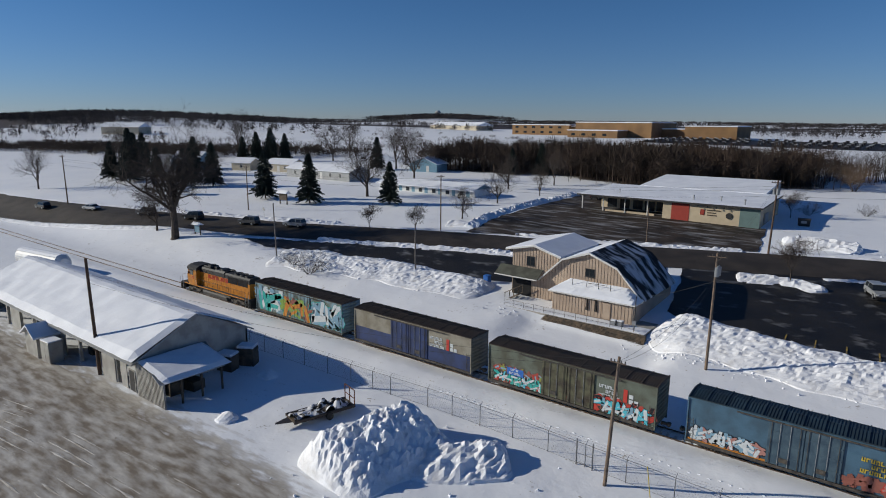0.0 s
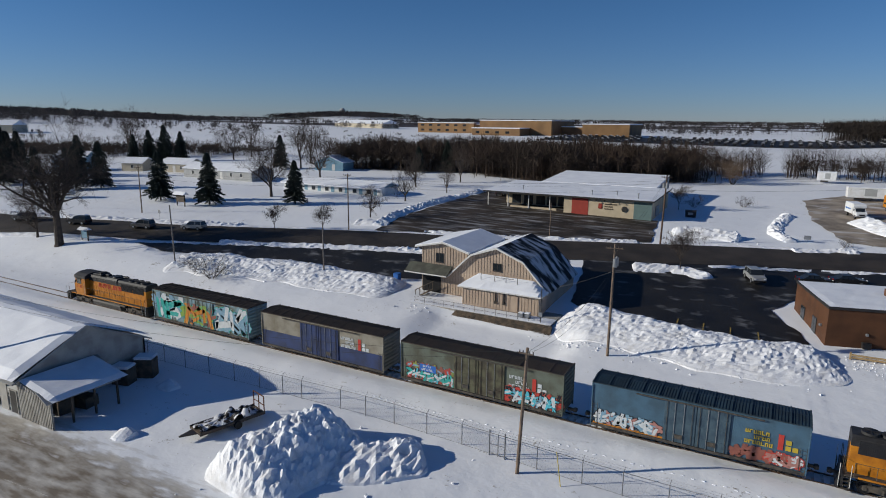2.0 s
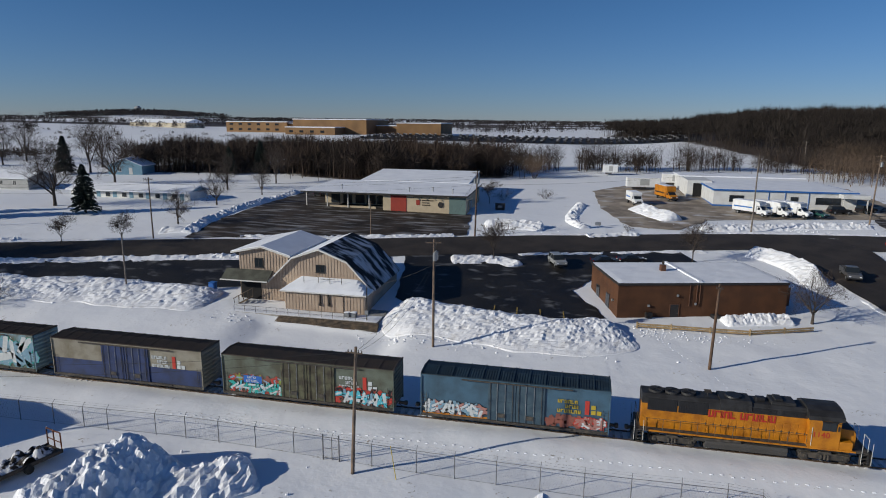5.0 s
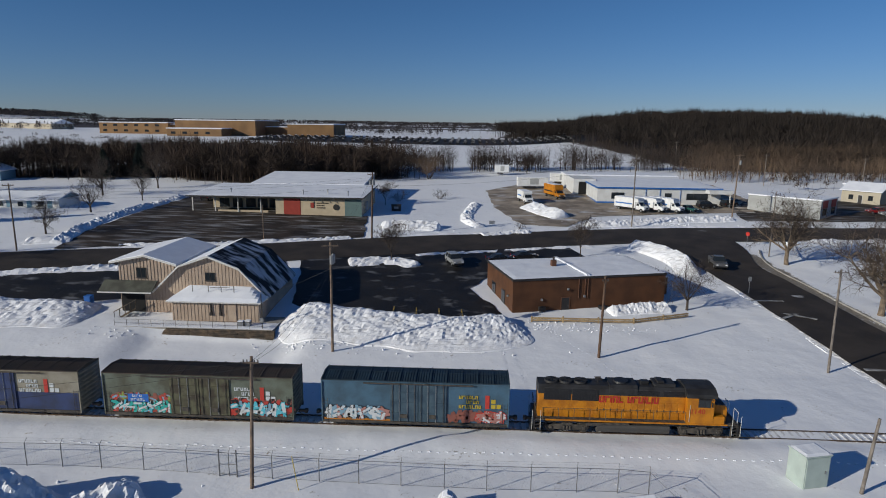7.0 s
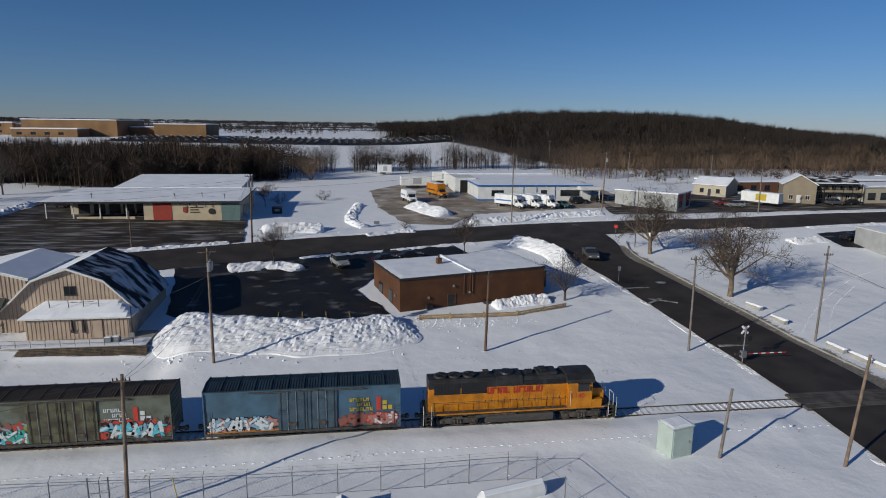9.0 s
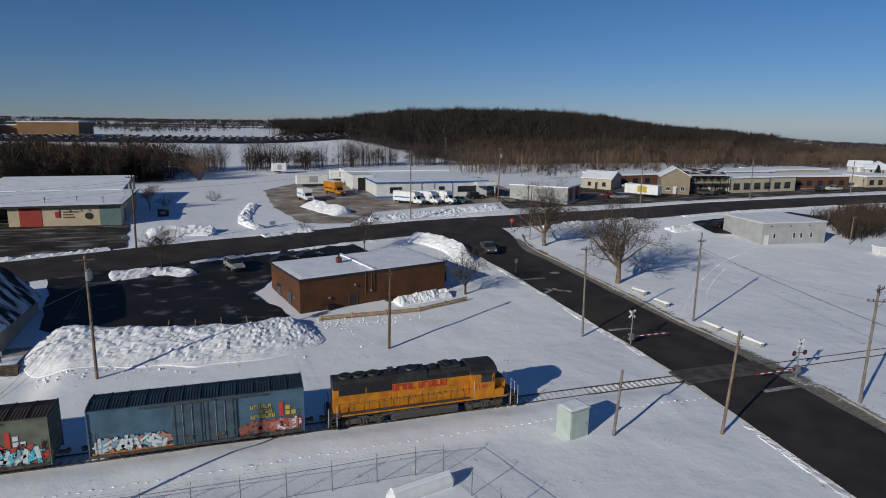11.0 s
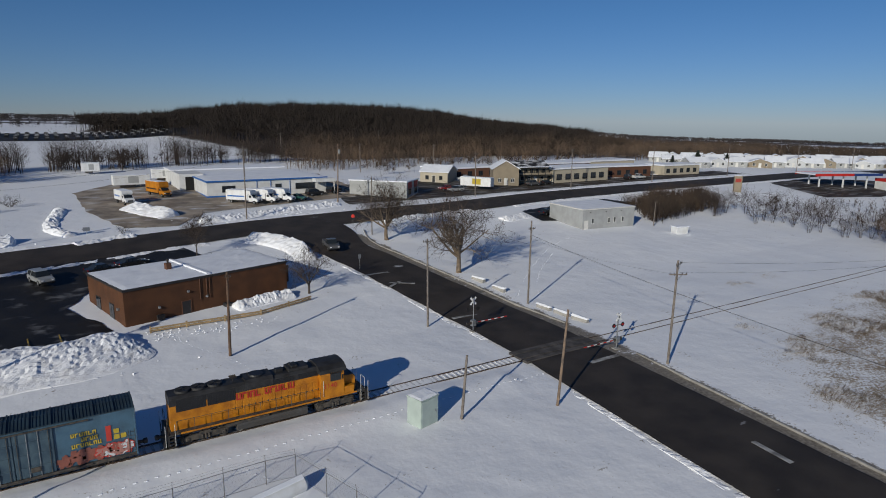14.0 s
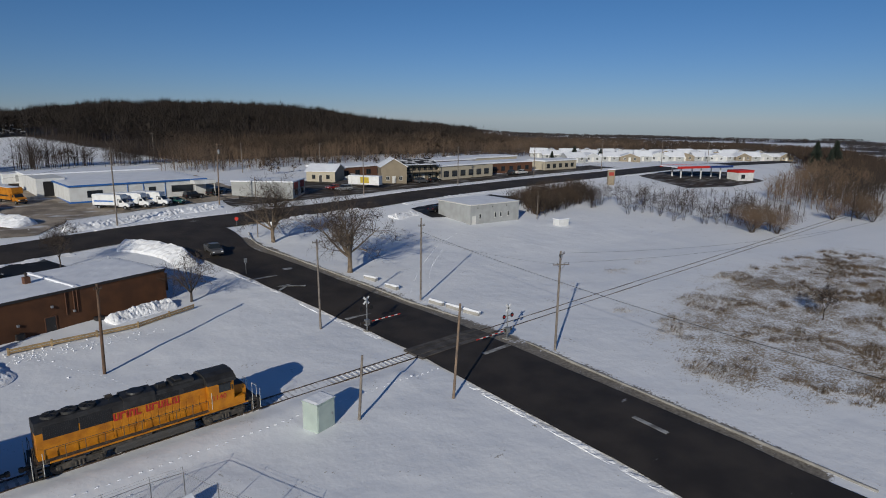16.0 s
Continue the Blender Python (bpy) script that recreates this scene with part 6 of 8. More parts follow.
yard_shed()
for i, (x, y, a) in enumerate(((-66.5, 28.0, 90), (-70.2, 28.2, 90), (-84.5, 28.2, 85))):
    c = thing("pallet_stack", "stack of weathered pallets inside the shed", "pallet stack", pose(x, y, 0, rz=a), "pallet stacks")
    for k in range(6):
        part("pallet", box(-0.6, 0.6, -0.5, 0.5, 0.16 * k, 0.16 * k + 0.13), OLD_WOOD, c)
for i, (x, y, h) in enumerate(((-54.2, 28.2, 1.2), (-53.6, 30.0, 0.9), (-55.0, 34.8, 1.6), (-54.6, 37.0, 1.9))):
    c = thing("crate", "dark crate with snow on top beside the shed", "crate", pose(x, y, 0, rz=10 * i), "crates by the shed")
    part("body", box(-0.9, 0.9, -0.7, 0.7, -0.1, h, 0.04), OLD_WOOD, c)
    if x > -54.9 and y < 33:
        continue
    part("snow_cap", box(-0.98, 0.98, -0.78, 0.78, h, h + 0.28, 0.12, 2), SNOW, c)
tb = thing("electric_cabinet", "grey electric cabinet in front of the shed", "cabinet", pose(-71.6, 24.4, 0, rz=4))
part("body", box(-0.9, 0.9, -0.7, 0.7, -0.1, 2.3, 0.03), SHED_WALL, tb)
for x in (-0.88, 0.02):
    part("door", box(x, x + 0.86, -0.74, -0.70, 0.1, 2.2, 0.01), SHED_WALL, tb)
part("snow_cap", box(-0.95, 0.95, -0.75, 0.75, 2.3, 2.42, 0.05), SNOW, tb)

# storage tanks
def tank(x, y, z, length, r, rot, label):
    t = thing("storage_tank", label, "tank", pose(x, y, z, rz=rot), "white storage tanks")
    bm = bmesh.new()
    rod(bm, (-length / 2, 0, r + 0.3), (length / 2, 0, r + 0.3), r, n=24)
    for s in (-1, 1):
        rod(bm, (s * length / 2, 0, r + 0.3), (s * (length / 2 + 0.45 * r), 0, r + 0.3), r, r * 0.62, 24)
    part("shell", bm, WHITE, t)
    for s in (-1, 1):
        part("saddle", box(s * length * 0.3 - 0.15, s * length * 0.3 + 0.15, -r * 0.7, r * 0.7, -0.2, 0.55), CONCRETE, t)
    part("snow_cap", prism([(-r * 0.7, 2 * r - 0.0), (-r * 0.45, 2 * r + 0.28), (0, 2 * r + 0.42), (r * 0.45, 2 * r + 0.28), (r * 0.7, 2 * r)], -length / 2, length / 2, "x"), SNOW, t)
    return t


tank(-118, 40.5, 0, 12, 1.5, 8, "large white storage tank capped with snow")
tank(10.6, 38.0, -0.6, 4.6, 0.62, 14, "white propane tank capped with snow behind the fence")
tank(-1.2, 37.4, -0.4, 0.6, 0.7, 90, "end of a white propane tank capped with snow")

# ---- trees ----
def limb(tb, tw, p, d, length, r, level, rnd, up=0.12, wander=0.28, kids=(4, 5, 4), thin=0.02):
    """One bough and, level by level, its branches; thick wood goes to tb, twigs to tw."""
    steps = max(2, 5 - level)
    pts = [Vector(p)]
    d = Vector(d).normalized()
    for i in range(steps):
        d = (d + Vector((rnd.uniform(-1, 1), rnd.uniform(-1, 1), rnd.uniform(-0.6, 1) * 0.7 + up)) * wander).normalized()
        pts.append(pts[-1] + d * length / steps)
    for i in range(steps):
        ra, rb = r * (1 - 0.75 * i / steps), r * (1 - 0.75 * (i + 1) / steps)
        (tb if ra > thin else tw).seg(pts[i], pts[i + 1], ra, rb, 6 if ra > 0.12 else 4 if ra > thin else 3)
    if level >= 3:
        return
    for k in range(kids[min(level, len(kids) - 1)] + rnd.randint(0, 2)):
        f = rnd.uniform(0.25, 1.0) if level else rnd.uniform(0.15, 1.0)
        i = min(int(f * steps), steps - 1)
        q = pts[i].lerp(pts[i + 1], f * steps - i)
        a = rnd.uniform(0, math.tau)
        o = d.orthogonal().normalized()
        o.rotate(Matrix.Rotation(a, 3, d))
        limb(tb, tw, q, d * 0.65 + o * rnd.uniform(0.7, 1.1), length * rnd.uniform(0.42, 0.66), max(r * 0.5 * (1 - 0.5 * f), 0.02), level + 1, rnd, up, wander, kids, thin)


def bare_tree(name, seed, height, trunk_h, trunk_r, spread, boughs, label, bark=BARK, twig=TWIG, kids=(4, 5, 4), lean=0.0, up=0.12):
    rnd = random.Random(seed)
    tb, tw = Tubes(), Tubes()
    p = Vector((0, 0, -0.4))
    top = Vector((lean * trunk_h, 0, trunk_h))
    mid = p.lerp(top, 0.5) + Vector((rnd.uniform(-0.1, 0.1), rnd.uniform(-0.1, 0.1), 0))
    tb.seg(p, p + Vector((0, 0, 0.6)), trunk_r * 1.5, trunk_r * 1.08, 9)
    tb.seg(p + Vector((0, 0, 0.6)), mid, trunk_r * 1.08, trunk_r * 0.92, 9)
    tb.seg(mid, top, trunk_r * 0.92, trunk_r * 0.8, 9)
    for k in range(boughs):
        a = math.tau * (k + rnd.uniform(-0.25, 0.25)) / boughs
        tilt = rnd.uniform(0.35, 1.0) * spread
        if k == 0:
            tilt *= 0.3
        d = Vector((math.cos(a) * tilt, math.sin(a) * tilt, 1.0))
        z = rnd.uniform(0.72, 1.0)
        limb(tb, tw, p.lerp(top, z), d, (height - trunk_h) * rnd.uniform(0.75, 1.0), trunk_r * rnd.uniform(0.4, 0.62), 0, rnd, up, 0.26, kids)
    t = thing(name, label, "tree")
    part("trunk", tb, bark, t)
    part("crown", tw, twig, t)
    return t


def spruce(seed, height, radius, label="dark green spruce tree standing in snow"):
    rnd = random.Random(seed)
    tb, tn = Tubes(), Tubes()
    tb.seg((0, 0, -0.3), (0, 0, height * 0.97), 0.22, 0.03, 6)
    z = height * 0.10
    while z < height * 0.98:
        f = 1 - z / height
        n = 9 if f > 0.3 else 6
        for k in range(n):
            a = math.tau * (k + rnd.random()) / n
            L = radius * (f ** 0.75) * rnd.uniform(0.6, 1.15) * (0.85 + 0.3 * noise.noise((z * 0.6, k * 0.7, seed))) + 0.15
            tip = Vector((math.cos(a) * L, math.sin(a) * L, z - 0.18 * L + rnd.uniform(-0.1, 0.1)))
            base = Vector((0, 0, z + 0.1 * L))
            side = Vector((-math.sin(a), math.cos(a), 0))
            tb.seg(base, tip, 0.03, 0.01, 3)
            m = max(4, int(L * 4.5))
            for j in range(m):
                q = base.lerp(tip, (j + 0.6) / m)
                w = 0.5 * (1.05 - 0.6 * j / m) * min(1, L)
                for s in (-1, 1):
                    e = q + side * s * w * rnd.uniform(0.7, 1.1) + Vector((math.cos(a) * 0.3, math.sin(a) * 0.3, -0.22 - 0.2 * rnd.random()))
                    tn.tri(q + Vector((0, 0, 0.07)), e, q + Vector((math.cos(a) * 0.22, math.sin(a) * 0.22, -0.05)))
                    tn.tri(q, e + Vector((0, 0, -0.12)), q - Vector((math.cos(a) * 0.18, math.sin(a) * 0.18, 0.12)))
        z += 0.42 if f > 0.25 else 0.3
    t = thing("spruce_tree", label, "tree", group="spruces")
    part("trunk", tb, BARK, t)
    part("foliage", tn, NEEDLE, t)
    return t


def stand(ob, x, y, rz=0.0, s=1.0, sink=0.0):
    ob.matrix_basis = Matrix.Translation((x, y, land(x, y) - sink)) @ Matrix.Rotation(radians(rz), 4, "Z") @ Matrix.Scale(s, 4)
    return ob


def another(ob, x, y, rz, s):
    c = copy_thing(ob, Matrix())
    return stand(c, x, y, rz, s)


stand(bare_tree("oak_tree", 5, 15.5, 5.2, 0.62, 1.15, 9, "huge bare spreading oak beside the street", kids=(8, 8, 5), up=0.02), -116.7, 64.0, 30, 1.15)
lawn = stand(bare_tree("maple_tree", 11, 10.5, 2.6, 0.30, 1.05, 7, "bare spreading tree with a dense dark crown", kids=(5, 6, 5)), -113.6, 115.4, 0, 1.2)
field = stand(bare_tree("elm_tree", 17, 15, 3.2, 0.34, 0.75, 6, "tall bare tree in the snowy field", kids=(5, 6, 4), up=0.25), -156, 174)
pale = stand(bare_tree("linden_tree", 23, 11.5, 3.2, 0.40, 1.5, 10, "bare street tree with sunlit pale trunk", BARK_PALE, TWIG, (6, 6, 5), up=0.12), 55.6, 82.9)
small = stand(bare_tree("young_tree", 29, 6.0, 1.9, 0.10, 0.7, 6, "small bare ornamental tree", BARK, TWIG, (5, 5, 4), up=0.2), -13.0, 99.5)
for x, y, rz, s in ((54.3, 106.5, 80, 0.9),):
    another(pale, x, y, rz, s)
for x, y, rz, s in ((-125.4, 64.9, 40, 0.75), (-80.3, 126.1, 100, 0.62), (-76.3, 106.1, 200, 0.55), (29.6, 82.4, 10, 0.58), (-128.5, 152, 70, 1.1), (-92, 150, 10, 0.8)):
    another(lawn, x, y, rz, s)
for x, y, rz, s in ((-210.5, 203, 60, 0.95), (-205.6, 188, 130, 0.9), (-255.7, 175, 20, 1.15), (-211.6, 73.9, 220, 0.75), (-86, 166, 10, 0.6), (-165, 190, 70, 1.0), (-78.4, 143.5, 30, 0.45), (-300, 140, 44, 0.9), (205, 44, 10, 0.7)):
    another(field, x, y, rz, s)
for x, y, rz, s in ((19.1, 106.3, 30, 1.0), (-86.4, 88.2, 60, 0.75), (-76.8, 91.2, 100, 0.8), (-20.5, 146, 5, 0.8), (90, 23.5, 0, 0.7)):
    another(small, x, y, rz, s)
sp = stand(spruce(3, 12.3, 4.4), -118.3, 100.1)
for x, y, rz, s in ((-133.1, 98.1, 40, 1.0), (-100.9, 110.2, 80, 0.85), (-241.7, 116.5, 10, 1.3), (-236, 119, 60, 1.15), (-230, 114, 95, 0.9), (-247, 112, 20, 0.9), (-200.5, 118.9, 140, 1.1), (-207, 121, 200, 0.8),
                    (-234, 169, 30, 1.05), (-228, 172, 70, 1.2), (-222, 175, 110, 1.0), (-240, 166, 15, 0.9), (-111, 183, 5, 0.75), (-103, 189, 50, 0.9), (-160, 168, 0, 1.0),
                    (-171, 98, 20, 0.95), (-166, 104, 70, 1.05), (-176, 104, 140, 0.8), (-200, 96, 33, 1.15), (-206, 101, 80, 1.25), (-212, 96, 10, 1.0), (-196, 103, 190, 0.9), (353, 105, 0, 1.3), (366, 100, 40, 1.4), (340, 95, 80, 1.0), (246, 176, 0, 0.6), (262, 172, 0, 0.5), (216, 166, 50, 0.5)):
    another(sp, x, y, rz, s)


def bush(seed, height, spread, stems, label, twig=TWIG, name="bush", m=None, kids=(4, 4)):
    rnd = random.Random(seed)
    tb, tw = Tubes(), Tubes()
    for k in range(stems):
        a = math.tau * k / stems + rnd.uniform(-0.3, 0.3)
        limb(tb, tw, (0.25 * math.cos(a), 0.25 * math.sin(a), -0.2), (math.cos(a) * spread, math.sin(a) * spread, 1), height * rnd.uniform(0.8, 1.1), 0.045, 1, rnd, 0.15, 0.2, kids)
    t = thing(name, label, "shrub")
    part("stem_cluster", tb, BARK, t)
    part("crown", tw, twig, t)
    return t


wild = stand(bush(41, 3.2, 0.9, 12, "bare many-stemmed shrub poking through snow"), -76.0, 63.8)
russet = stand(bush(43, 5.5, 0.55, 26, "large russet bare shrub at the field edge", TWIG_BROWN, kids=(6, 5)), 151, 56.5)
slim = stand(bush(47, 5.2, 0.18, 5, "slim upright bare sapling clump in snow", TWIG, "sapling", kids=(7, 5)), 154, 100)
for x, y, s in ((-81.5, 65.0, 0.7), (-18, 152, 0.8), (-8, 158, 0.7), (10, 124, 0.4)):
    another(wild, x, y, x * 7, s)
for x, y, s in ((154, 52, 0.9), (158, 58, 0.8), (192, 42, 0.9), (196, 46, 1.1), (203, 48, 0.8), (188, 50, 0.7), (-14, 203, 1.1)):
    another(russet, x, y, x * 7, s)
rnd = random.Random(77)
for i in range(34):
    f = i / 33
    another(slim, 148 + 12 * f + rnd.uniform(-4, 4) + (rnd.random() < 0.4) * 12, 104 - 50 * f + rnd.uniform(-3, 3), rnd.uniform(0, 360), rnd.uniform(0.7, 1.2))


def inside_scatter(poly, count, seed):
    rnd = random.Random(seed)
    xs, ys = [p[0] for p in poly], [p[1] for p in poly]
    out = []
    while len(out) < count:
        x, y = rnd.uniform(min(xs), max(xs)), rnd.uniform(min(ys), max(ys))
        if inside(x, y, poly):
            out.append((x, y))
    return out


def woodland(name, spots, low, high, seed, material, label, twigs=16, width=0.30, blade=0.16, bare=0.25):
    """A wood of bare trees: each has a trunk and a fan of fine rising branches that fork."""
    rnd = random.Random(seed)
    tb = Tubes()
    for x, y in spots:
        h = rnd.uniform(low, high) * (0.95 + 0.3 * noise.noise((x / 11, y / 11, seed)))
        z = land(x, y) - 0.3
        p = Vector((x, y, z))
        tb.seg(p, p + Vector((0, 0, h * 0.75)), 0.02 * h * 0.6, 0.05, 3)
        for k in range(twigs):
            a = rnd.uniform(0, math.tau)
            f = bare + (0.95 - bare) * rnd.random()
            q = p + Vector((0, 0, h * f * 0.8))
            L = h * width * rnd.uniform(0.6, 1.2) * (1.2 - 0.5 * f)
            e = q + Vector((math.cos(a) * L, math.sin(a) * L, L * rnd.uniform(0.5, 1.5)))
            w = Vector((-math.sin(a), math.cos(a), 0)) * blade * rnd.uniform(0.5, 1.0)
            tb.tri(q - w * 0.3, e, q + w * 0.3)
            for s in (-1, 1):
                g = q.lerp(e, rnd.uniform(0.35, 0.75))
                tb.tri(g, g + (e - q) * 0.55 + w * s * rnd.uniform(1.5, 4), g + Vector((0, 0, blade * 0.5)))
    return tagged(part(name, tb, material), label, "woodland", kind="stuff")


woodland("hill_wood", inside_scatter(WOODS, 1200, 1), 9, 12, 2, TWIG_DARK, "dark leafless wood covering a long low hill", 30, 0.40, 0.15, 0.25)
# sunlight on the wood's edge put into a lighter brown than TWIG_DARK
woodland("wood_edge", inside_scatter([(80, 262), (98, 242), (220, 236), (330, 290), (330, 310), (214, 256), (100, 272)], 420, 3), 8, 13, 4, TWIG_EDGE, "brown trees along the foot of the hill, sunlight put into their colour", 34, 0.34, 0.11, 0.12)
woodland("thicket", inside_scatter(THICKET, 900, 5), 6, 9.5, 6, TWIG_THICKET, "dense dark leafless thicket behind the buildings", 24, 0.40, 0.12, 0.03)
woodland("hedgerow", [p for p in inside_scatter([(-62, 218), (0, 228), (60, 240), (98, 244), (98, 252), (50, 249), (-20, 240), (-62, 232)], 820, 7) if noise.noise((p[0] / 9, p[1] / 9, 1.0)) > -0.08], 5, 12, 8, TWIG, "loose row of bare trees beyond the lots", 34, 0.36, 0.08, 0.2)
woodland("hedgerow", inside_scatter([(-70, 205), (-26, 205), (-10, 222), (-62, 226)], 160, 9), 4, 8, 10, TWIG_BROWN, "brown scrub behind the cream building", 18, 0.3, 0.14, 0.1)
woodland("scrub", inside_scatter([(-420, 215), (-190, 240), (-60, 262), (-60, 285), (-240, 275), (-420, 260)], 420, 13), 2, 5, 14, TWIG, "sparse scrub on the snowy slope", 14, 0.36, 0.14, 0.1)
woodland("roadside_scrub", inside_scatter([(122, 96), (160, 106), (168, 118), (150, 121), (126, 112)], 260, 15), 3, 5.5, 16, TWIG_DARK, "dark scrub beside the utility building", 16, 0.32, 0.12, 0.1)
woodland("roadside_scrub", inside_scatter([(158, 52), (188, 54), (205, 72), (206, 96), (176, 104), (163, 80)], 150, 17), 3, 6, 18, TWIG, "loose saplings on the snowy field edge", 16, 0.24, 0.10, 0.1)
woodland("field_wood", inside_scatter([(186, 44), (230, 50), (330, 66), (520, 80), (520, 130), (340, 92), (228, 70)], 520, 19), 6, 11, 20, TWIG_DARK, "bare dark trees beyond the railway line", 14, 0.32, 0.2, 0.1)
woodland("slope_scrub", inside_scatter([(215, 250), (420, 230), (520, 300), (430, 400), (330, 300)], 700, 21), 3, 8, 22, TWIG_BROWN, "brown scrub on the slope beside the wood", 12, 0.34, 0.22, 0.1)


woodland("field_wood", inside_scatter([(198, 53), (260, 60), (420, 78), (420, 112), (300, 98), (214, 78)], 620, 41), 5, 10, 42, TWIG_BROWN, "brown leafless trees beyond the snowy field", 18, 0.34, 0.16, 0.05)
woodland("field_wood", inside_scatter([(225, 6), (420, 30), (420, 62), (260, 44), (215, 30)], 420, 43), 5, 11, 44, TWIG_THICKET, "dark leafless trees beside the railway line", 18, 0.34, 0.16, 0.05)
woodland("hedgerow", inside_scatter([(64, 205), (150, 212), (330, 205), (330, 236), (200, 236), (90, 242)], 560, 45), 5, 10.5, 46, TWIG_BROWN, "scattered brown trees behind the shops", 30, 0.32, 0.12, 0.08)


def far_belts():
    """Tree belts towards the skyline, coarser with distance."""
    rnd = random.Random(5)
    spots = []
    while len(spots) < 5200:
        r = rnd.uniform(480, 2600)
        a = radians(rnd.uniform(-85, 88))
        x, y = r * math.sin(a), r * math.cos(a)
        if r > 760 and noise.noise((x / 260, y / 120, 7.7)) + 0.02 > 0 or (r <= 760 and noise.noise((x / 150, y / 60, 3.3)) > 0.28 and not (-300 < x < 0 and y < 500)):
            spots.append((x, y))
    return spots


def tree_belt(spots, low, high, wide, seed, label, material=TWIG_DARK, name="far_woods", crowns=5, clumps=9, twig=0.0):
    """Distant leafless wood: every tree a stem with fine rising twigs that end in a domed, ragged crown."""
    rnd = random.Random(seed)
    tb = Tubes()
    for x, y in spots:
        for k in range(crowns):
            px, py = x + rnd.uniform(-1, 1) * wide * 2.2, y + rnd.uniform(-1, 1) * wide * 2.2
            z = land(px, py) - 0.5
            h = rnd.uniform(low, high) * (1 + 0.18 * noise.noise((px / 14, py / 14, seed)))
            w, a = wide * rnd.uniform(0.55, 0.95), rnd.uniform(0, math.pi)
            dx, dy = math.cos(a) * w, math.sin(a) * w
            tb.tri((px - dx * 0.05, py - dy * 0.05, z), (px + dx * 0.05, py + dy * 0.05, z), (px, py, z + h * 0.8))
            heart = Vector((px, py, z + h * 0.6))
            for c in range(clumps * 2):
                e, up = rnd.uniform(0, math.tau), rnd.uniform(-0.75, 1.0)
                flat = math.sqrt(1 - up * up)
                way = Vector((math.cos(e) * flat * w * 1.25, math.sin(e) * flat * w * 1.25, up * h * 0.4))
                near, tip = heart + way * rnd.uniform(0.1, 0.55), heart + way * rnd.uniform(0.75, 1.1)
                f, g = rnd.uniform(0, math.tau), twig * rnd.uniform(0.6, 1.4) or w * rnd.uniform(0.12, 0.30)
                o = Vector((math.cos(f) * g, math.sin(f) * g, rnd.uniform(-0.7, 0.7) * g))
                mid = near.lerp(tip, rnd.uniform(0.45, 0.75))
                if twig:
                    tb.tri(near - o, near + o, tip)
                else:
                    tb.quad(near, mid - o, tip, mid + o)
    return tagged(part(name, tb, material), label, "woodland", kind="stuff")


belts = far_belts()
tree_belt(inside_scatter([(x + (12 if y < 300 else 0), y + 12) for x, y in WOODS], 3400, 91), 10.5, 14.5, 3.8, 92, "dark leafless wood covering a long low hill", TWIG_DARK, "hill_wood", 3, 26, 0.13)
tree_belt([p for p in belts if math.hypot(*p) < 1200], 4, 9, 1.6, 23, "dark tree belts between distant snowfields", TWIG_HAZED, crowns=6)
tree_belt([p for p in belts if math.hypot(*p) >= 1200], 6, 9, 3.6, 24, "dark woods along the skyline", TWIG_HAZED, crowns=6, clumps=6)
tree_belt(inside_scatter([(-1250, 300), (-700, 260), (-620, 420), (-700, 620), (-1200, 700)], 1500, 29), 7, 11, 2.4, 30, "tall dark woods on a distant ridge", TWIG_HAZED)
tree_belt(inside_scatter([(-1150, 1150), (-850, 1200), (-850, 1420), (-1150, 1450)], 500, 31), 11, 16, 3.6, 32, "dark woods round a water tower hill", TWIG_HAZED)
tree_belt(inside_scatter([(-460, 120), (-300, 150), (-235, 190), (-200, 215), (-260, 225), (-460, 170)], 900, 11), 3, 6, 1.6, 12, "dark belt of trees across the far fields", TWIG_THICKET, "tree_belt", 4, 14, 0.10)
tree_belt(inside_scatter([(-420, 330), (-150, 300), (-80, 330), (-300, 420), (-500, 430)], 80, 37), 1.2, 3, 1.0, 38, "sparse scrub on the far snowfield", TWIG_THICKET, "scrub")

tree_belt(inside_scatter(THICKET, 460, 71), 8.5, 13, 3.2, 72, "dense dark leafless thicket behind the buildings", TWIG_THICKET, "thicket", 3, 36, 0.08)
tree_belt([p for p in inside_scatter([(-62, 216), (0, 224), (60, 236), (110, 238), (330, 212), (330, 232), (110, 250), (50, 249), (-20, 240), (-62, 232)], 420, 73) if noise.noise((p[0] / 17, p[1] / 17, 4.0)) > 0.02], 4, 8.5, 2.4, 74, "brown undergrowth below a row of bare trees", TWIG_THICKET, "hedgerow", 2, 30, 0.07)
# undergrowth in the same brown with the edge's sunlight painted in
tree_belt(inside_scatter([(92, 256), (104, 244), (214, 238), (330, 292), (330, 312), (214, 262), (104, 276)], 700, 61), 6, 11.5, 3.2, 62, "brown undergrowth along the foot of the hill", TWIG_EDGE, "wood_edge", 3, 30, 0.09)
tree_belt(inside_scatter([(196, 236), (262, 226), (370, 226), (480, 200), (620, 190), (820, 260), (640, 430), (430, 420), (320, 300), (216, 246)], 1100, 63), 3.5, 7.0, 2.8, 64, "brown leafless woods behind the suburban houses", TWIG_EDGE, "valley_wood", 4, 14, 0.16)
woodland("roadside_scrub", inside_scatter([(123, 98), (160, 106), (168, 116), (150, 119), (128, 112)], 420, 65), 3, 5.5, 66, TWIG_EDGE, "dense brown scrub beside the utility building", 26, 0.34, 0.09, 0.04)
tree_belt(inside_scatter([(300, 62), (345, 66), (480, 110), (560, 160), (470, 160), (360, 112)], 420, 67), 6, 11, 2.0, 68, "dark leafless trees past the filling station", TWIG_THICKET, "field_wood", 4, 16, 0.14)
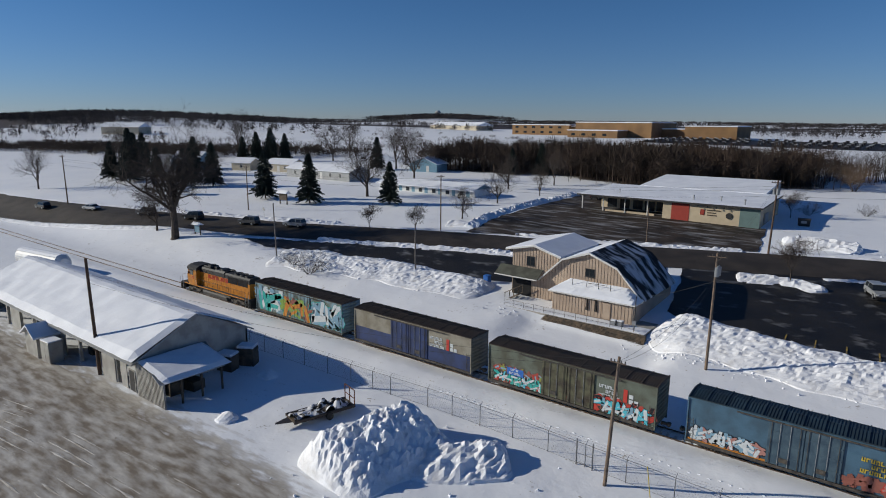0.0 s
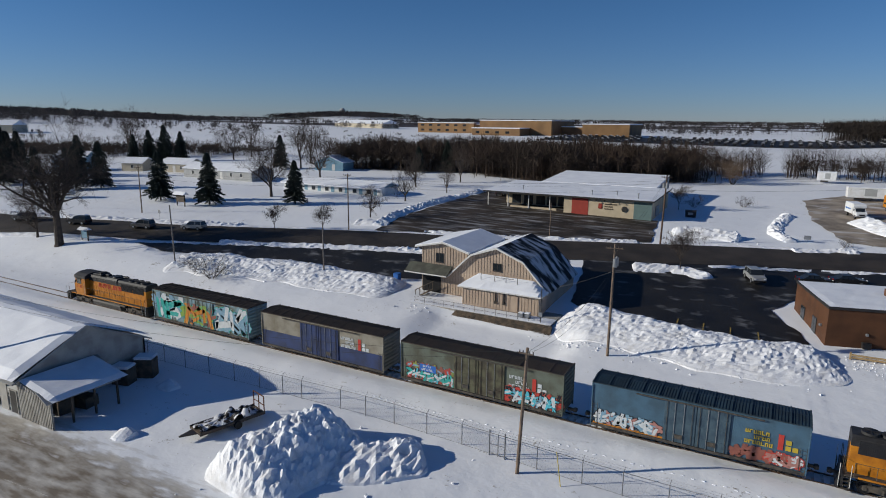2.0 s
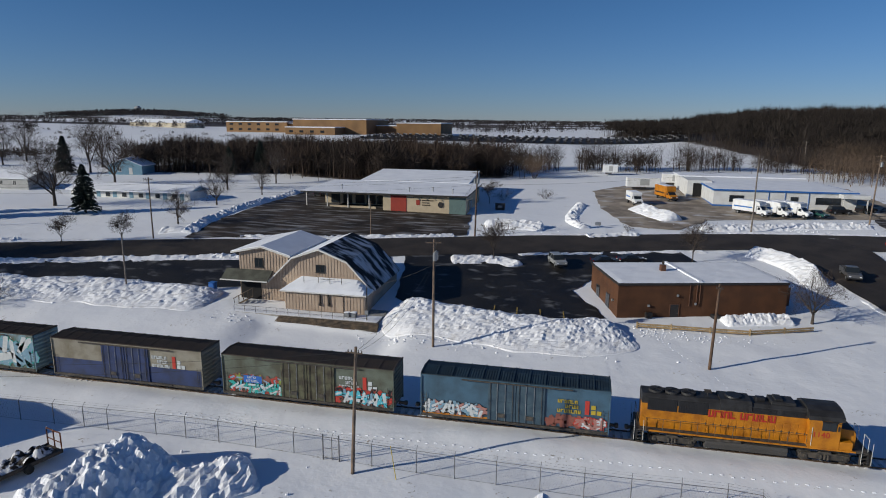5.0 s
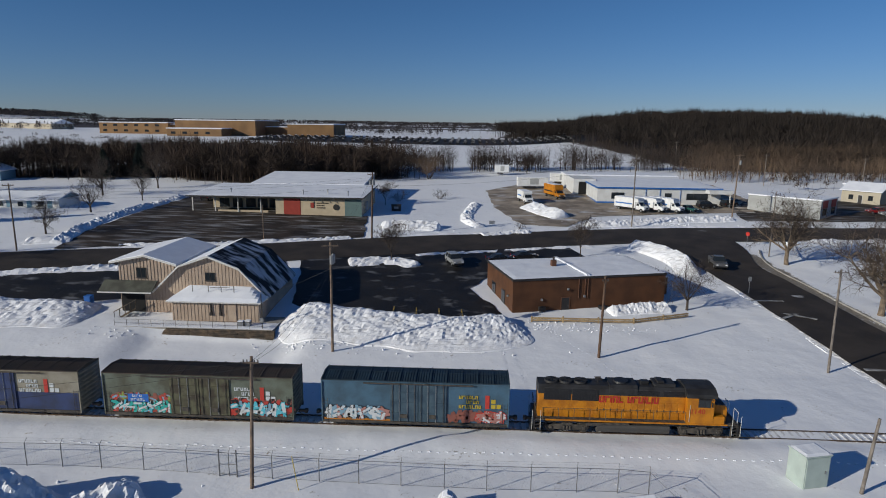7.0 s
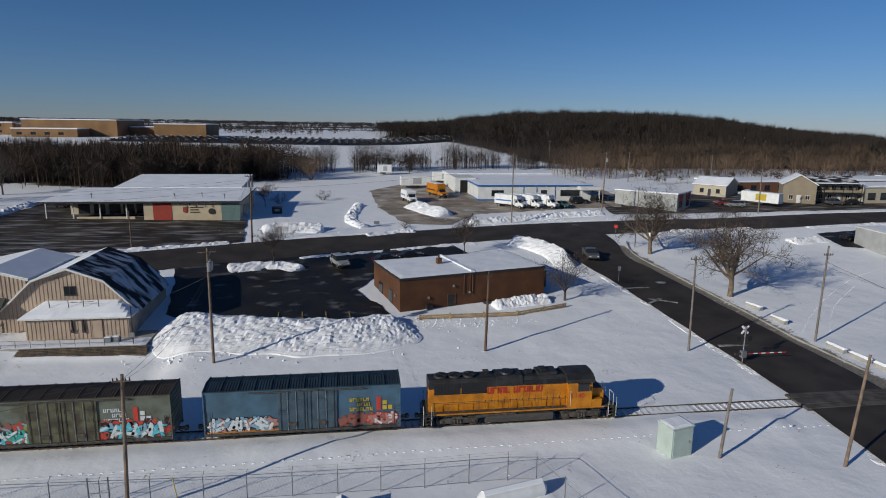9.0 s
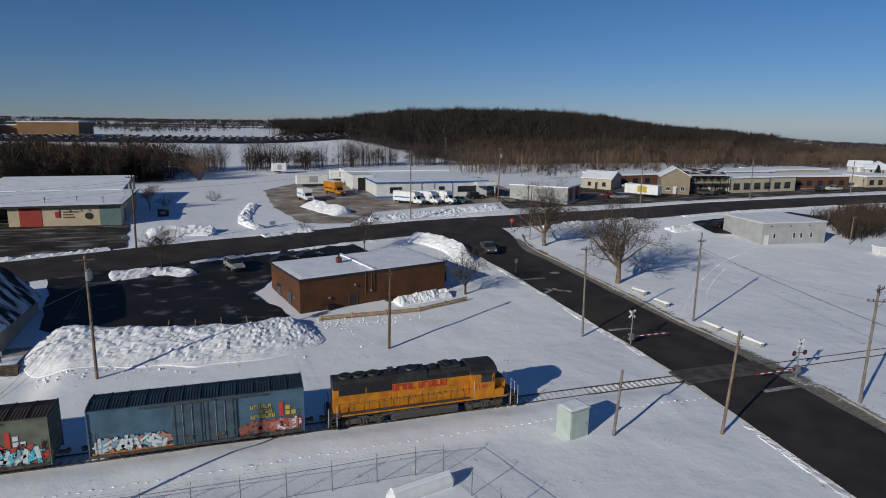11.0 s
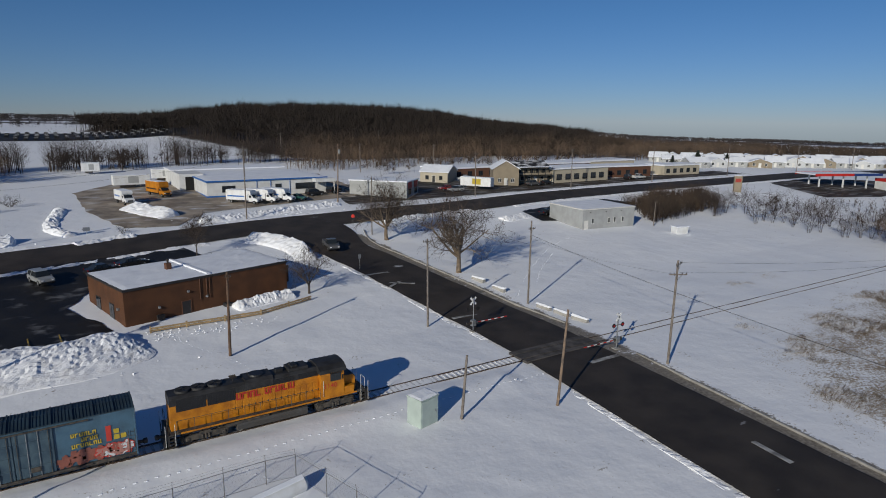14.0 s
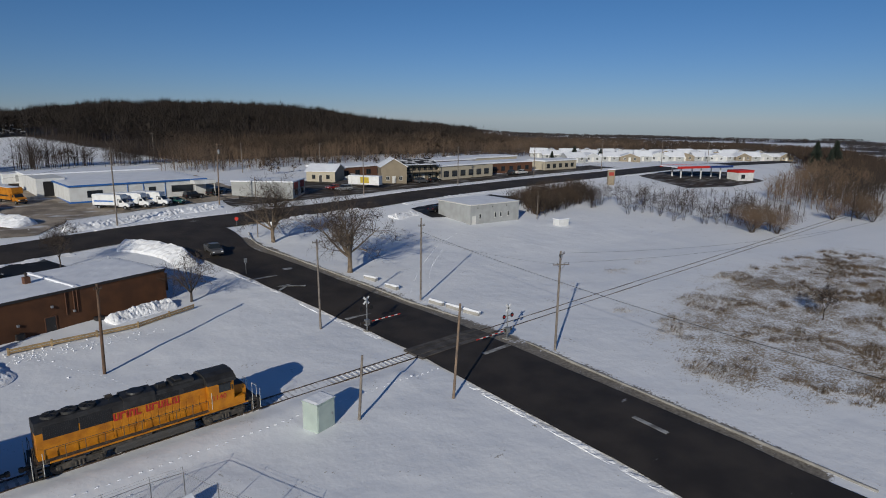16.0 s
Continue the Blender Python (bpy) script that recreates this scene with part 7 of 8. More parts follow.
tree_belt(inside_scatter([(90, 190), (150, 186), (215, 190), (215, 236), (100, 240)], 70, 69), 3, 6.5, 1.2, 70, "brown scrub behind the shops", TWIG_EDGE, "scrub", 3, 24, 0.08)

# dry grass tufts on the field beyond the crossing
rnd = random.Random(8)
tufts = Tubes()
for x, y in inside_scatter(STUBBLE, 15000, 55) + [(75.7 + rnd.gauss(0, 2.0), 43 + rnd.gauss(0, 0.7)) for _ in range(80)] + [(96 + rnd.gauss(0, 6.0), 57 + rnd.gauss(0, 0.9)) for _ in range(160)]:
    if noise.noise((x * 0.12, y * 0.12, 2)) + 0.7 * noise.noise((x * 0.45, y * 0.45, 6)) < 0.16:
        continue
    z = land(x, y) - 0.03
    for k in range(7):
        a, h = rnd.uniform(0, math.tau), rnd.uniform(0.25, 0.8)
        b = Vector((x + rnd.uniform(-0.25, 0.25), y + rnd.uniform(-0.25, 0.25), z))
        tufts.tri(b, b + Vector((0.07, 0.04, 0)), b + Vector((math.cos(a) * 0.25, math.sin(a) * 0.25, h)))
tagged(part("dry_grass", tufts, mat("dry_grass", (0.50, 0.35, 0.20), 0.9, 0, 0.3, 0.3, 0, 5, (0.34, 0.235, 0.135))), "tufts of dry grass poking through thin snow", "grass", kind="stuff")

# ---- poles and wires ----
def utility_pole(x, y, h, lean=(0.0, 0.0), arms=(), r=0.16, wood=POLE_WOOD, transformer=0, label="weathered wooden utility pole standing in snow"):
    p = thing("utility_pole", label, "utility pole", pose(x, y, land(x, y)), "utility poles")
    top = Vector((lean[0] * h, lean[1] * h, h))
    bm = bmesh.new()
    rod(bm, (-lean[0], -lean[1], -1.0), top, r, r * 0.72, 10)
    part("shaft", bm, wood, p)
    for z, half, ang in arms:
        c = top * (z / h)
        u = Vector((math.cos(radians(ang)), math.sin(radians(ang)), 0))
        bm = bmesh.new()
        rod(bm, c - u * half + Vector((0, -0.15, 0)), c + u * half + Vector((0, -0.15, 0)), 0.06, n=4)
        arm = part("crossarm", bm, wood, p)
        for k in (-0.92, -0.45, 0.45, 0.92):
            bm = bmesh.new()
            q = c + u * half * k + Vector((0, -0.15, 0.05))
            rod(bm, q, q + Vector((0, 0, 0.18)), 0.05, 0.035, 6)
            part("insulator", bm, DARK_STEEL, arm)
        bm = bmesh.new()
        for s in (-1, 1):
            rod(bm, c + u * half * 0.5 * s + Vector((0, -0.15, 0)), c + Vector((0, -0.15, -0.55)), 0.02, n=4)
        part("brace", bm, DARK_STEEL, arm)
    for k in range(transformer):
        a = radians(-60 + 120 * k)
        c = top * ((h - 1.9) / h) + Vector((0.38 * math.cos(a), 0.38 * math.sin(a), 0))
        bm = bmesh.new()
        rod(bm, c - Vector((0, 0, 0.45)), c + Vector((0, 0, 0.45)), 0.24, n=12)
        rod(bm, c + Vector((0, 0, 0.45)), c + Vector((0, 0, 0.62)), 0.06, n=6)
        part("transformer", bm, STEEL, p)
    return p


utility_pole(-15.1, 64.7, 12.4, (0.004, 0), ((12.0, 0.9, 10),), wood=POLE_WOOD, transformer=2)
utility_pole(-15.2, 39.2, 9.9, (0.045, 0), ((9.5, 0.55, 0),), 0.15)
utility_pole(14.5, 65.8, 9.3, (0.02, 0), ((8.8, 0.35, 0),), 0.17, mat("dark_pole_wood", (0.14, 0.08, 0.05), 0.85, 0, 0.25, 2, 0.3, 30, (0.08, 0.055, 0.04)))
utility_pole(28.3, 41.3, 5.8, (0.075, 0), (), 0.14, POLE_GREY, label="short leaning grey utility pole beside a cabinet")
utility_pole(37.3, 38.9, 9.1, (0.078, 0), (), 0.14, label="leaning brown wooden utility pole beside the street")
utility_pole(38.4, 64.0, 11.3, (-0.012, 0), ((11.0, 0.7, 0),), 0.14, POLE_GREY)
utility_pole(55.9, 65.4, 12.0, (0.008, 0), ((10.9, 0.6, 0),), 0.14, POLE_GREY)
utility_pole(54.4, 40.2, 11.5, (0.02, 0), ((11.1, 0.95, 20), (10.0, 0.95, -30)), 0.15, POLE_GREY)
utility_pole(-18.4, 112.8, 12.2, (0.02, 0), ((11.8, 0.9, 10),), 0.17, mat("dark_pole_wood", (0, 0, 0)), 3)
utility_pole(33.3, 128.5, 15.0, (0, 0), ((14.6, 0.9, 10),), 0.15, POLE_GREY)
utility_pole(59.0, 141.7, 14.2, (0.025, 0), ((13.9, 1.1, 10), (12.9, 1.1, 10)), 0.17, POLE_WOOD, 1)
utility_pole(53.2, 110.6, 11.6, (0, 0), (), 0.11, POLE_GREY)
utility_pole(-60.5, 71.8, 8.5, (0, 0), (), 0.13, POLE_GREY)
utility_pole(-86.7, 65.6, 9.8, (-0.03, 0), (), 0.13, POLE_GREY)
utility_pole(-74.0, 95.6, 10.9, (0, 0), ((10.6, 0.8, 20),), 0.14)
utility_pole(-37.2, 107.9, 6.4, (0.01, 0), (), 0.10)
utility_pole(-173.3, 66.8, 12.6, (-0.02, 0), ((12.2, 0.9, 20),), 0.17)
utility_pole(-123.8, 86.3, 10.4, (0, 0), ((10.0, 0.8, 20),), 0.14)
utility_pole(-63.9, 25.8, 12.1, (-0.035, 0.0), (), 0.19, mat("dark_pole_wood", (0, 0, 0)))
utility_pole(120.0, 96.0, 6.0, (0.02, 0), ((5.7, 0.6, 0),), 0.12, POLE_GREY)
for x, y, h in ((98, 138.5, 12), (136, 141, 12), (176, 143, 12), (222, 145, 12), (275, 147, 12), (330, 150, 12), (80, 250, 11), (130, 262, 11), (180, 255, 11), (40, 252, 11), (116, 190, 10), (92, 200, 10)):
    utility_pole(x, y, h, (random.uniform(-0.01, 0.01), 0), ((h - 0.4, 0.9, 10),), 0.15, POLE_GREY)


def wire(a, b, sag, r=0.012):
    tb = Tubes()
    a, b = Vector(a), Vector(b)
    n = 22
    pts = [a.lerp(b, i / n) - Vector((0, 0, sag * 4 * (i / n) * (1 - i / n))) for i in range(n + 1)]
    tb.sweep(pts, r)
    return tagged(part("overhead_wire", tb, WIRE), "thin black overhead wire strung between poles", "wire", "overhead wires")


FRONT = (-14.75, 39.05, 9.6)
wire(FRONT, (-64.2, 25.8, 10.5), 1.2)
wire((-14.75, 39.0, 9.2), (-64.2, 25.8, 9.6), 1.4)
wire(FRONT, (-15.1, 64.5, 10.5), 1.0)
wire((-14.4, 39.1, 9.7), (-15.1, 64.5, 10.0), 1.4)
wire((-14.9, 64.6, 10.2), (-24.6, 69.4, 5.6), 0.3)
wire((-14.6, 64.6, 12.6), (-18.2, 112.7, 16.2), 0.7)
wire((-15.4, 64.6, 12.6), (-18.4, 112.7, 16.0), 0.9)
wire((56.0, 65.3, 10.0), (47, 2, 9.0), 0.8, 0.025)
wire((56.0, 65.3, 8.6), (53.2, 110.6, 12.0), 0.7, 0.02)
wire((54.7, 40.1, 10.0), (56.0, 65.3, 9.5), 0.6)
wire((54.8, 40.0, 11.3), (130, 22, 11.0), 1.6)
wire((54.8, 40.0, 10.2), (130, 25, 10.0), 1.6)
wire((38.5, 64.0, 9.8), (56.0, 65.3, 9.8), 0.5)
for dz in (0.0, 0.5, 1.6):
    line = [(-173.5, 66.7, 15.6), (-123.8, 86.2, 14.6), (-74, 95.5, 14.9), (-18.2, 112.7, 15.8), (33.3, 128.4, 19.1), (59.3, 141.6, 18.9), (98, 138.4, 16.6), (136, 141, 16.5), (176, 143, 16.6), (222, 145, 16.7)]
    for a, b in zip(line, line[1:]):
        wire((a[0], a[1] - 0.2, a[2] - dz), (b[0], b[1] - 0.2, b[2] - dz), 0.9, 0.016)

# ---- chain-link fence ----
MESH = mat("fence_wire", (0.20, 0.20, 0.205), 0.6, 0.4, 0.1, 3, 0, 20)
fence = thing("chain_link_fence", "galvanised chain-link fence along the railway yard", "fence", pose(0, 0, 0))
FENCE = [(-60.5, 40.0), (-37.4, 40.7), (-30.3, 41.0), (-20.6, 40.7), (-10.6, 40.2), (1.5, 40.0), (12.9, 40.0)]
FENCE += [(13.9, 36.6), (15.6, 31.0)]
posts = along(FENCE, 3.05)
for p in posts:
    bm = bmesh.new()
    rod(bm, (p.x, p.y, -0.3), (p.x, p.y, 1.85), 0.035, n=6)
    rod(bm, (p.x, p.y, 1.85), (p.x + 0.05, p.y + 0.28, 2.15), 0.02, n=5)
    part("post", bm, MESH, fence)
for z, r, dy in ((1.85, 0.022, 0), (0.1, 0.012, 0), (2.0, 0.006, 0.14), (2.12, 0.006, 0.26)):
    tb = Tubes()
    tb.sweep([(p.x, p.y + dy, z) for p in posts], r, 4)
    part("top_rail" if r > 0.02 else "tension_wire", tb, MESH, fence)
tb = Tubes()
for a, b in zip(posts, posts[1:]):
    n = 13
    for k in range(n):
        p, q = a.lerp(b, k / n), a.lerp(b, (k + 1) / n)
        for z in (0.1, 0.68, 1.26):
            tb.seg((p.x, p.y, z), (q.x, q.y, z + 0.58), 0.003, 0.003, 3)
            tb.seg((p.x, p.y, z + 0.58), (q.x, q.y, z), 0.003, 0.003, 3)
tagged(part("wire_mesh", tb, MESH, fence), kind="stuff")
gate = thing("fence_gate", "narrow chain-link gate in the yard fence", "gate", pose(-17.4, 40.45, 0))
for x in (-0.65, 0.65):
    bm = bmesh.new()
    rod(bm, (x, 0, -0.3), (x, 0, 2.15), 0.055, n=8)
    part("gate_post", bm, MESH, gate)
bm = bmesh.new()
for z in (0.2, 1.0, 1.9):
    rod(bm, (-0.6, 0, z), (0.6, 0, z), 0.025, n=6)
part("gate_frame", bm, MESH, gate)
g2 = thing("guy_marker", "thin yellow guy-wire marker in the snow", "marker", pose(-12.0, 39.0, 0))
bm = bmesh.new()
rod(bm, (0.25, 0, -0.2), (-0.35, 0.5, 2.4), 0.03, n=6)
part("sleeve", bm, SPRAY["yellow"], g2)

# ---- railway cabinet and crossing ----
CABINET = mat("pale_green_cabinet", (0.46, 0.54, 0.49), 0.45, 0.2, 0.08, 1, 0.05, 20, (0.40, 0.47, 0.43))
c = thing("signal_cabinet", "pale green metal signal cabinet capped with snow", "cabinet", pose(25.1, 42.6, -0.1, rz=14))
part("body", box(-1.05, 1.05, -0.85, 0.85, 0, 2.55, 0.03), CABINET, c)
part("roof", box(-1.12, 1.12, -0.92, 0.92, 2.55, 2.66, 0.02), CABINET, c)
part("snow_cap", bumpy_cover((-1.1, 1.1, -0.9, 0.9), lambda x, y: 2.665, 0.10, 33, 0.25), SNOW, c)
d = part("door", box(-0.95, 0.95, -0.89, -0.85, 0.15, 2.45, 0.01), CABINET, c)
part("door_handle", box(0.6, 0.7, -0.95, -0.89, 1.2, 1.4), STEEL, d)
part("side_box", box(1.05, 1.35, -0.5, 0.4, 1.2, 2.1, 0.02), CABINET, c)
RED_LENS = mat("red_signal_lens", (0.35, 0.01, 0.01), 0.2, 0, 0.05, 3, 0, 5)
RED_PAINT = mat("gate_arm_red", (0.5, 0.03, 0.02), 0.5, 0, 0.08, 3, 0, 20)


def crossing_signal(x, y, side, face, label):
    s = thing("crossing_signal", label, "crossing signal", pose(x, y, land(x, y)), "railway crossing signals")
    bm = bmesh.new()
    rod(bm, (0, 0, -0.3), (0, 0, 4.3), 0.07, n=10)
    part("mast", bm, STEEL, s)
    for a in (48, -48):
        bm = bmesh.new()
        bx(bm, -0.6, 0.6, -0.015, 0.015, -0.12, 0.12, 0.005)
        o = part("crossbuck", bm, WHITE, s)
        o.matrix_basis = pose(0, face * 0.11, 3.9, 0, a, 0)
    bm = bmesh.new()
    rod(bm, (-0.75, 0, 2.9), (0.75, 0, 2.9), 0.04, n=6)
    bar = part("lamp_bar", bm, DARK_STEEL, s)
    for k in (-0.7, 0.7):
        bm = bmesh.new()
        rod(bm, (k, face * 0.06, 2.9), (k, face * 0.10, 2.9), 0.27, n=16)
        part("lamp_shield", bm, BLACK, bar)
        bm = bmesh.new()
        rod(bm, (k, face * 0.1, 2.9), (k, face * 0.16, 2.9), 0.11, n=12)
        part("lamp", bm, RED_LENS, bar)
    part("gate_mechanism", box(-0.3, 0.3, -0.25, 0.25, 0.75, 1.5, 0.03), STEEL, s)
    arm = part("gate_arm_root", box(min(0, side * 0.7), max(0, side * 0.7), -0.06, 0.06, 1.08, 1.2), STEEL, s)
    for k in range(9):
        a = side * (0.7 + 0.5 * k)
        part("stripe", box(min(a, a + side * 0.5), max(a, a + side * 0.5), -0.035, 0.035, 1.09, 1.19), RED_PAINT if k % 2 == 0 else WHITE, arm)
    part("counterweight", box(-0.25 * side - 0.75, -0.25 * side + 0.25 if side > 0 else 0.75, -0.1, 0.1, 1.0, 1.3, 0.02), DARK_STEEL, s)
    part("base", box(-0.4, 0.4, -0.4, 0.4, -0.3, 0.12, 0.03), CONCRETE, s)


crossing_signal(42.3, 59.6, 1, 1, "railway crossing signal with crossbuck and lowered striped arm")
crossing_signal(53.1, 46.3, -1, -1, "railway crossing signal with crossbuck and lowered striped arm")
CROSSING = mat("crossing_planks", (0.05, 0.045, 0.042), 0.85, 0, 0.25, 1, 0.2, 14, (0.1, 0.09, 0.085))
xp = thing("crossing_panel", "dark rubber crossing panel between the rails", "crossing panel", pose(0, TRACK_Y, 0), kind="structure")
for y0, y1 in ((-1.6, -0.82), (-0.66, 0.66), (0.82, 1.6)):
    part("panel", box(41.3, 52.4, y0, y1, 0.0, 0.25, 0.01), CROSSING, xp)

# road markings
paint = mat("worn_white_paint", (0.42, 0.42, 0.41), 0.7, 0, 0.2, 0.9, 0.1, 10, (0.15, 0.145, 0.14), 0.5)


def marking(name, x0, x1, y0, y1, label, rot=0.0, paint=paint):
    z = land((x0 + x1) / 2, (y0 + y1) / 2) + 0.215
    cx, cy = (x0 + x1) / 2, (y0 + y1) / 2
    m = tagged(part(name, box(x0 - cx, x1 - cx, y0 - cy, y1 - cy, -0.03, 0.0), paint), label, "road marking", kind="structure")
    m.matrix_basis = pose(cx, cy, z, rz=rot)


marking("stop_line_marking", 47.2, 51.4, 44.2, 44.8, "worn white stop line before the crossing")
marking("stop_line_marking", 42.6, 46.4, 64.4, 65.0, "worn white stop line before the crossing")
marking("lane_marking", 45.8, 46.3, 22.0, 25.5, "worn white lane dash", -8)
marking("crossing_marking", 40.3, 46.0, 81.0, 81.5, "worn white railway crossing letters on asphalt", 38)
marking("crossing_marking", 40.3, 46.0, 81.0, 81.5, "worn white railway crossing letters on asphalt", -38)
marking("crossing_marking", 40.0, 44.5, 86.5, 87.0, "worn white railway crossing bar on asphalt")

YELLOW_PAINT = mat("worn_yellow_paint", (0.45, 0.30, 0.04), 0.7, 0, 0.2, 0.9, 0.1, 10, (0.16, 0.12, 0.05), 0.5)
for x in (-10.0, -7.0, -4.0, -1.0):
    marking("parking_line_marking", x, x + 0.14, 76.2, 79.4, "worn yellow parking line on wet asphalt", 4, YELLOW_PAINT)

# kerb along the side street, snow-capped concrete blocks
kerb = [(49.3, 8), (51.6, 27), (53.9, 44)], [(54.4, 56), (53.6, 76), (52.3, 92), (51.0, 106), (53.0, 114)]
for line in kerb:
    tb = Tubes()
    pts = along(line, 2.0)
    for a, b in zip(pts, pts[1:]):
        d = (b - a).normalized()
        n = Vector((-d.y, d.x)) * 0.09
        za, zb = land(a.x, a.y), land(b.x, b.y)
        q = [(p.x, p.y, z) for p, z in ((a - n, za + 0.2), (a + n, za + 0.2), (b + n, zb + 0.2), (b - n, zb + 0.2))]
        low = [(u, v, w - 0.4) for u, v, w in q]
        tb.quad(*q)
        tb.quad(q[0], low[0], low[3], q[3])
        tb.quad(q[1], low[1], low[2], q[2])
    tagged(part("kerb", tb, CONCRETE), "grey concrete kerb along the side street", "kerb", kind="structure")
for i, (x, y, a) in enumerate(((55.9, 77.6, 100), (56.0, 72.3, 94), (56.3, 62.4, 92), (56.6, 59.2, 92), (56.9, 56.0, 96))):
    w = thing("concrete_barrier", "low concrete barrier buried under a snow cap", "barrier", pose(x, y, land(x, y), rz=a), "snow-capped barriers")
    part("block", prism([(-0.35, -0.2), (-0.2, 0.45), (0.2, 0.45), (0.35, -0.2)], -1.3, 1.3, "x"), CONCRETE, w)
    part("snow_cap", bumpy_cover((-1.4, 1.4, -0.36, 0.36), lambda u, v: 0.46, 0.22, 40 + i, 0.2), SNOW, w)
st = thing("stop_sign", "red octagonal stop sign on a steel post", "stop sign", pose(51.7, 116.4, land(51.7, 116.4), rz=150))
bm = bmesh.new()
rod(bm, (0, 0, -0.3), (0, 0, 2.1), 0.035, n=6)
part("post", bm, STEEL, st)
bm = bmesh.new()
rod(bm, (0, -0.04, 2.4), (0, -0.07, 2.4), 0.40, n=8)
plate = part("plate", bm, RED_PAINT, st)
lettering(plate, "STOP", 0.30, WHITE, pose(-0.34, -0.075, 2.29, 90), "lettering", 0.004)
for x, y, w, h, lab in ((41.1, 90.2, 0.5, 2.6, "small grey road sign on a post"), (4.3, 125.0, 1.1, 1.3, "small dark yard sign in snow"), (-114.1, 83.5, 0.75, 2.2, "round yellow railway warning sign seen edge-on")):
    s = thing("road_sign", lab, "road sign", pose(x, y, land(x, y)))
    bm = bmesh.new()
    rod(bm, (0, 0, -0.2), (0, 0, h), 0.03, n=6)
    part("post", bm, STEEL, s)
    part("plate", box(-w / 2, w / 2, -0.05, -0.02, h - 0.7, h, 0.02), STEEL, s)
ms = thing("motel_sign", "small roofed motel sign beside a dark shrub", "sign", pose(-122.5, 95.5, land(-122.5, 95.5)))
part("board", box(-1.4, 1.4, -0.15, 0.15, 1.0, 2.6, 0.03), OLD_WOOD, ms)
for x in (-1.3, 1.3):
    part("post", box(x - 0.1, x + 0.1, -0.1, 0.1, -0.3, 2.8), OLD_WOOD, ms)
part("roof", prism([(-0.8, 2.7), (0, 3.4), (0.8, 2.7)], -1.9, 1.9, "x"), ROOF_SNOW, ms)
sh = thing("notice_board", "small roofed notice board beside the oak", "notice board", pose(-114.2, 67.4, land(-114.2, 67.4)))
part("board", box(-1.0, 1.0, -0.1, 0.1, 0.4, 1.9, 0.03), PALE_BLUE, sh)
for x in (-0.95, 0.95):
    part("post", box(x - 0.08, x + 0.08, -0.1, 0.1, -0.3, 2.1), OLD_WOOD, sh)
part("roof", prism([(-0.7, 2.0), (0, 2.5), (0.7, 2.0)], -1.3, 1.3, "x"), ROOF_SNOW, sh)


# ---- vehicles ----
def body_paint(name, col):
    return mat(name, col, 0.3, 0.1, 0.08, 0.8, 0.02, 20, tuple(c * 0.85 for c in col))


CAR_PAINT = {k: body_paint("car_" + k, c) for k, c in dict(silver=(0.33, 0.34, 0.35), black=(0.018, 0.018, 0.02), grey=(0.11, 0.11, 0.115), white=(0.62, 0.62, 0.61), red=(0.32, 0.02, 0.02), blue=(0.03, 0.07, 0.18), green=(0.03, 0.12, 0.10), tan=(0.28, 0.24, 0.18)).items()}
LAMP_RED = mat("tail_lamp", (0.3, 0.01, 0.01), 0.25, 0, 0.05, 3, 0, 5)
LAMP_WHITE = mat("head_lamp", (0.75, 0.76, 0.78), 0.15, 0, 0.05, 3, 0, 5)


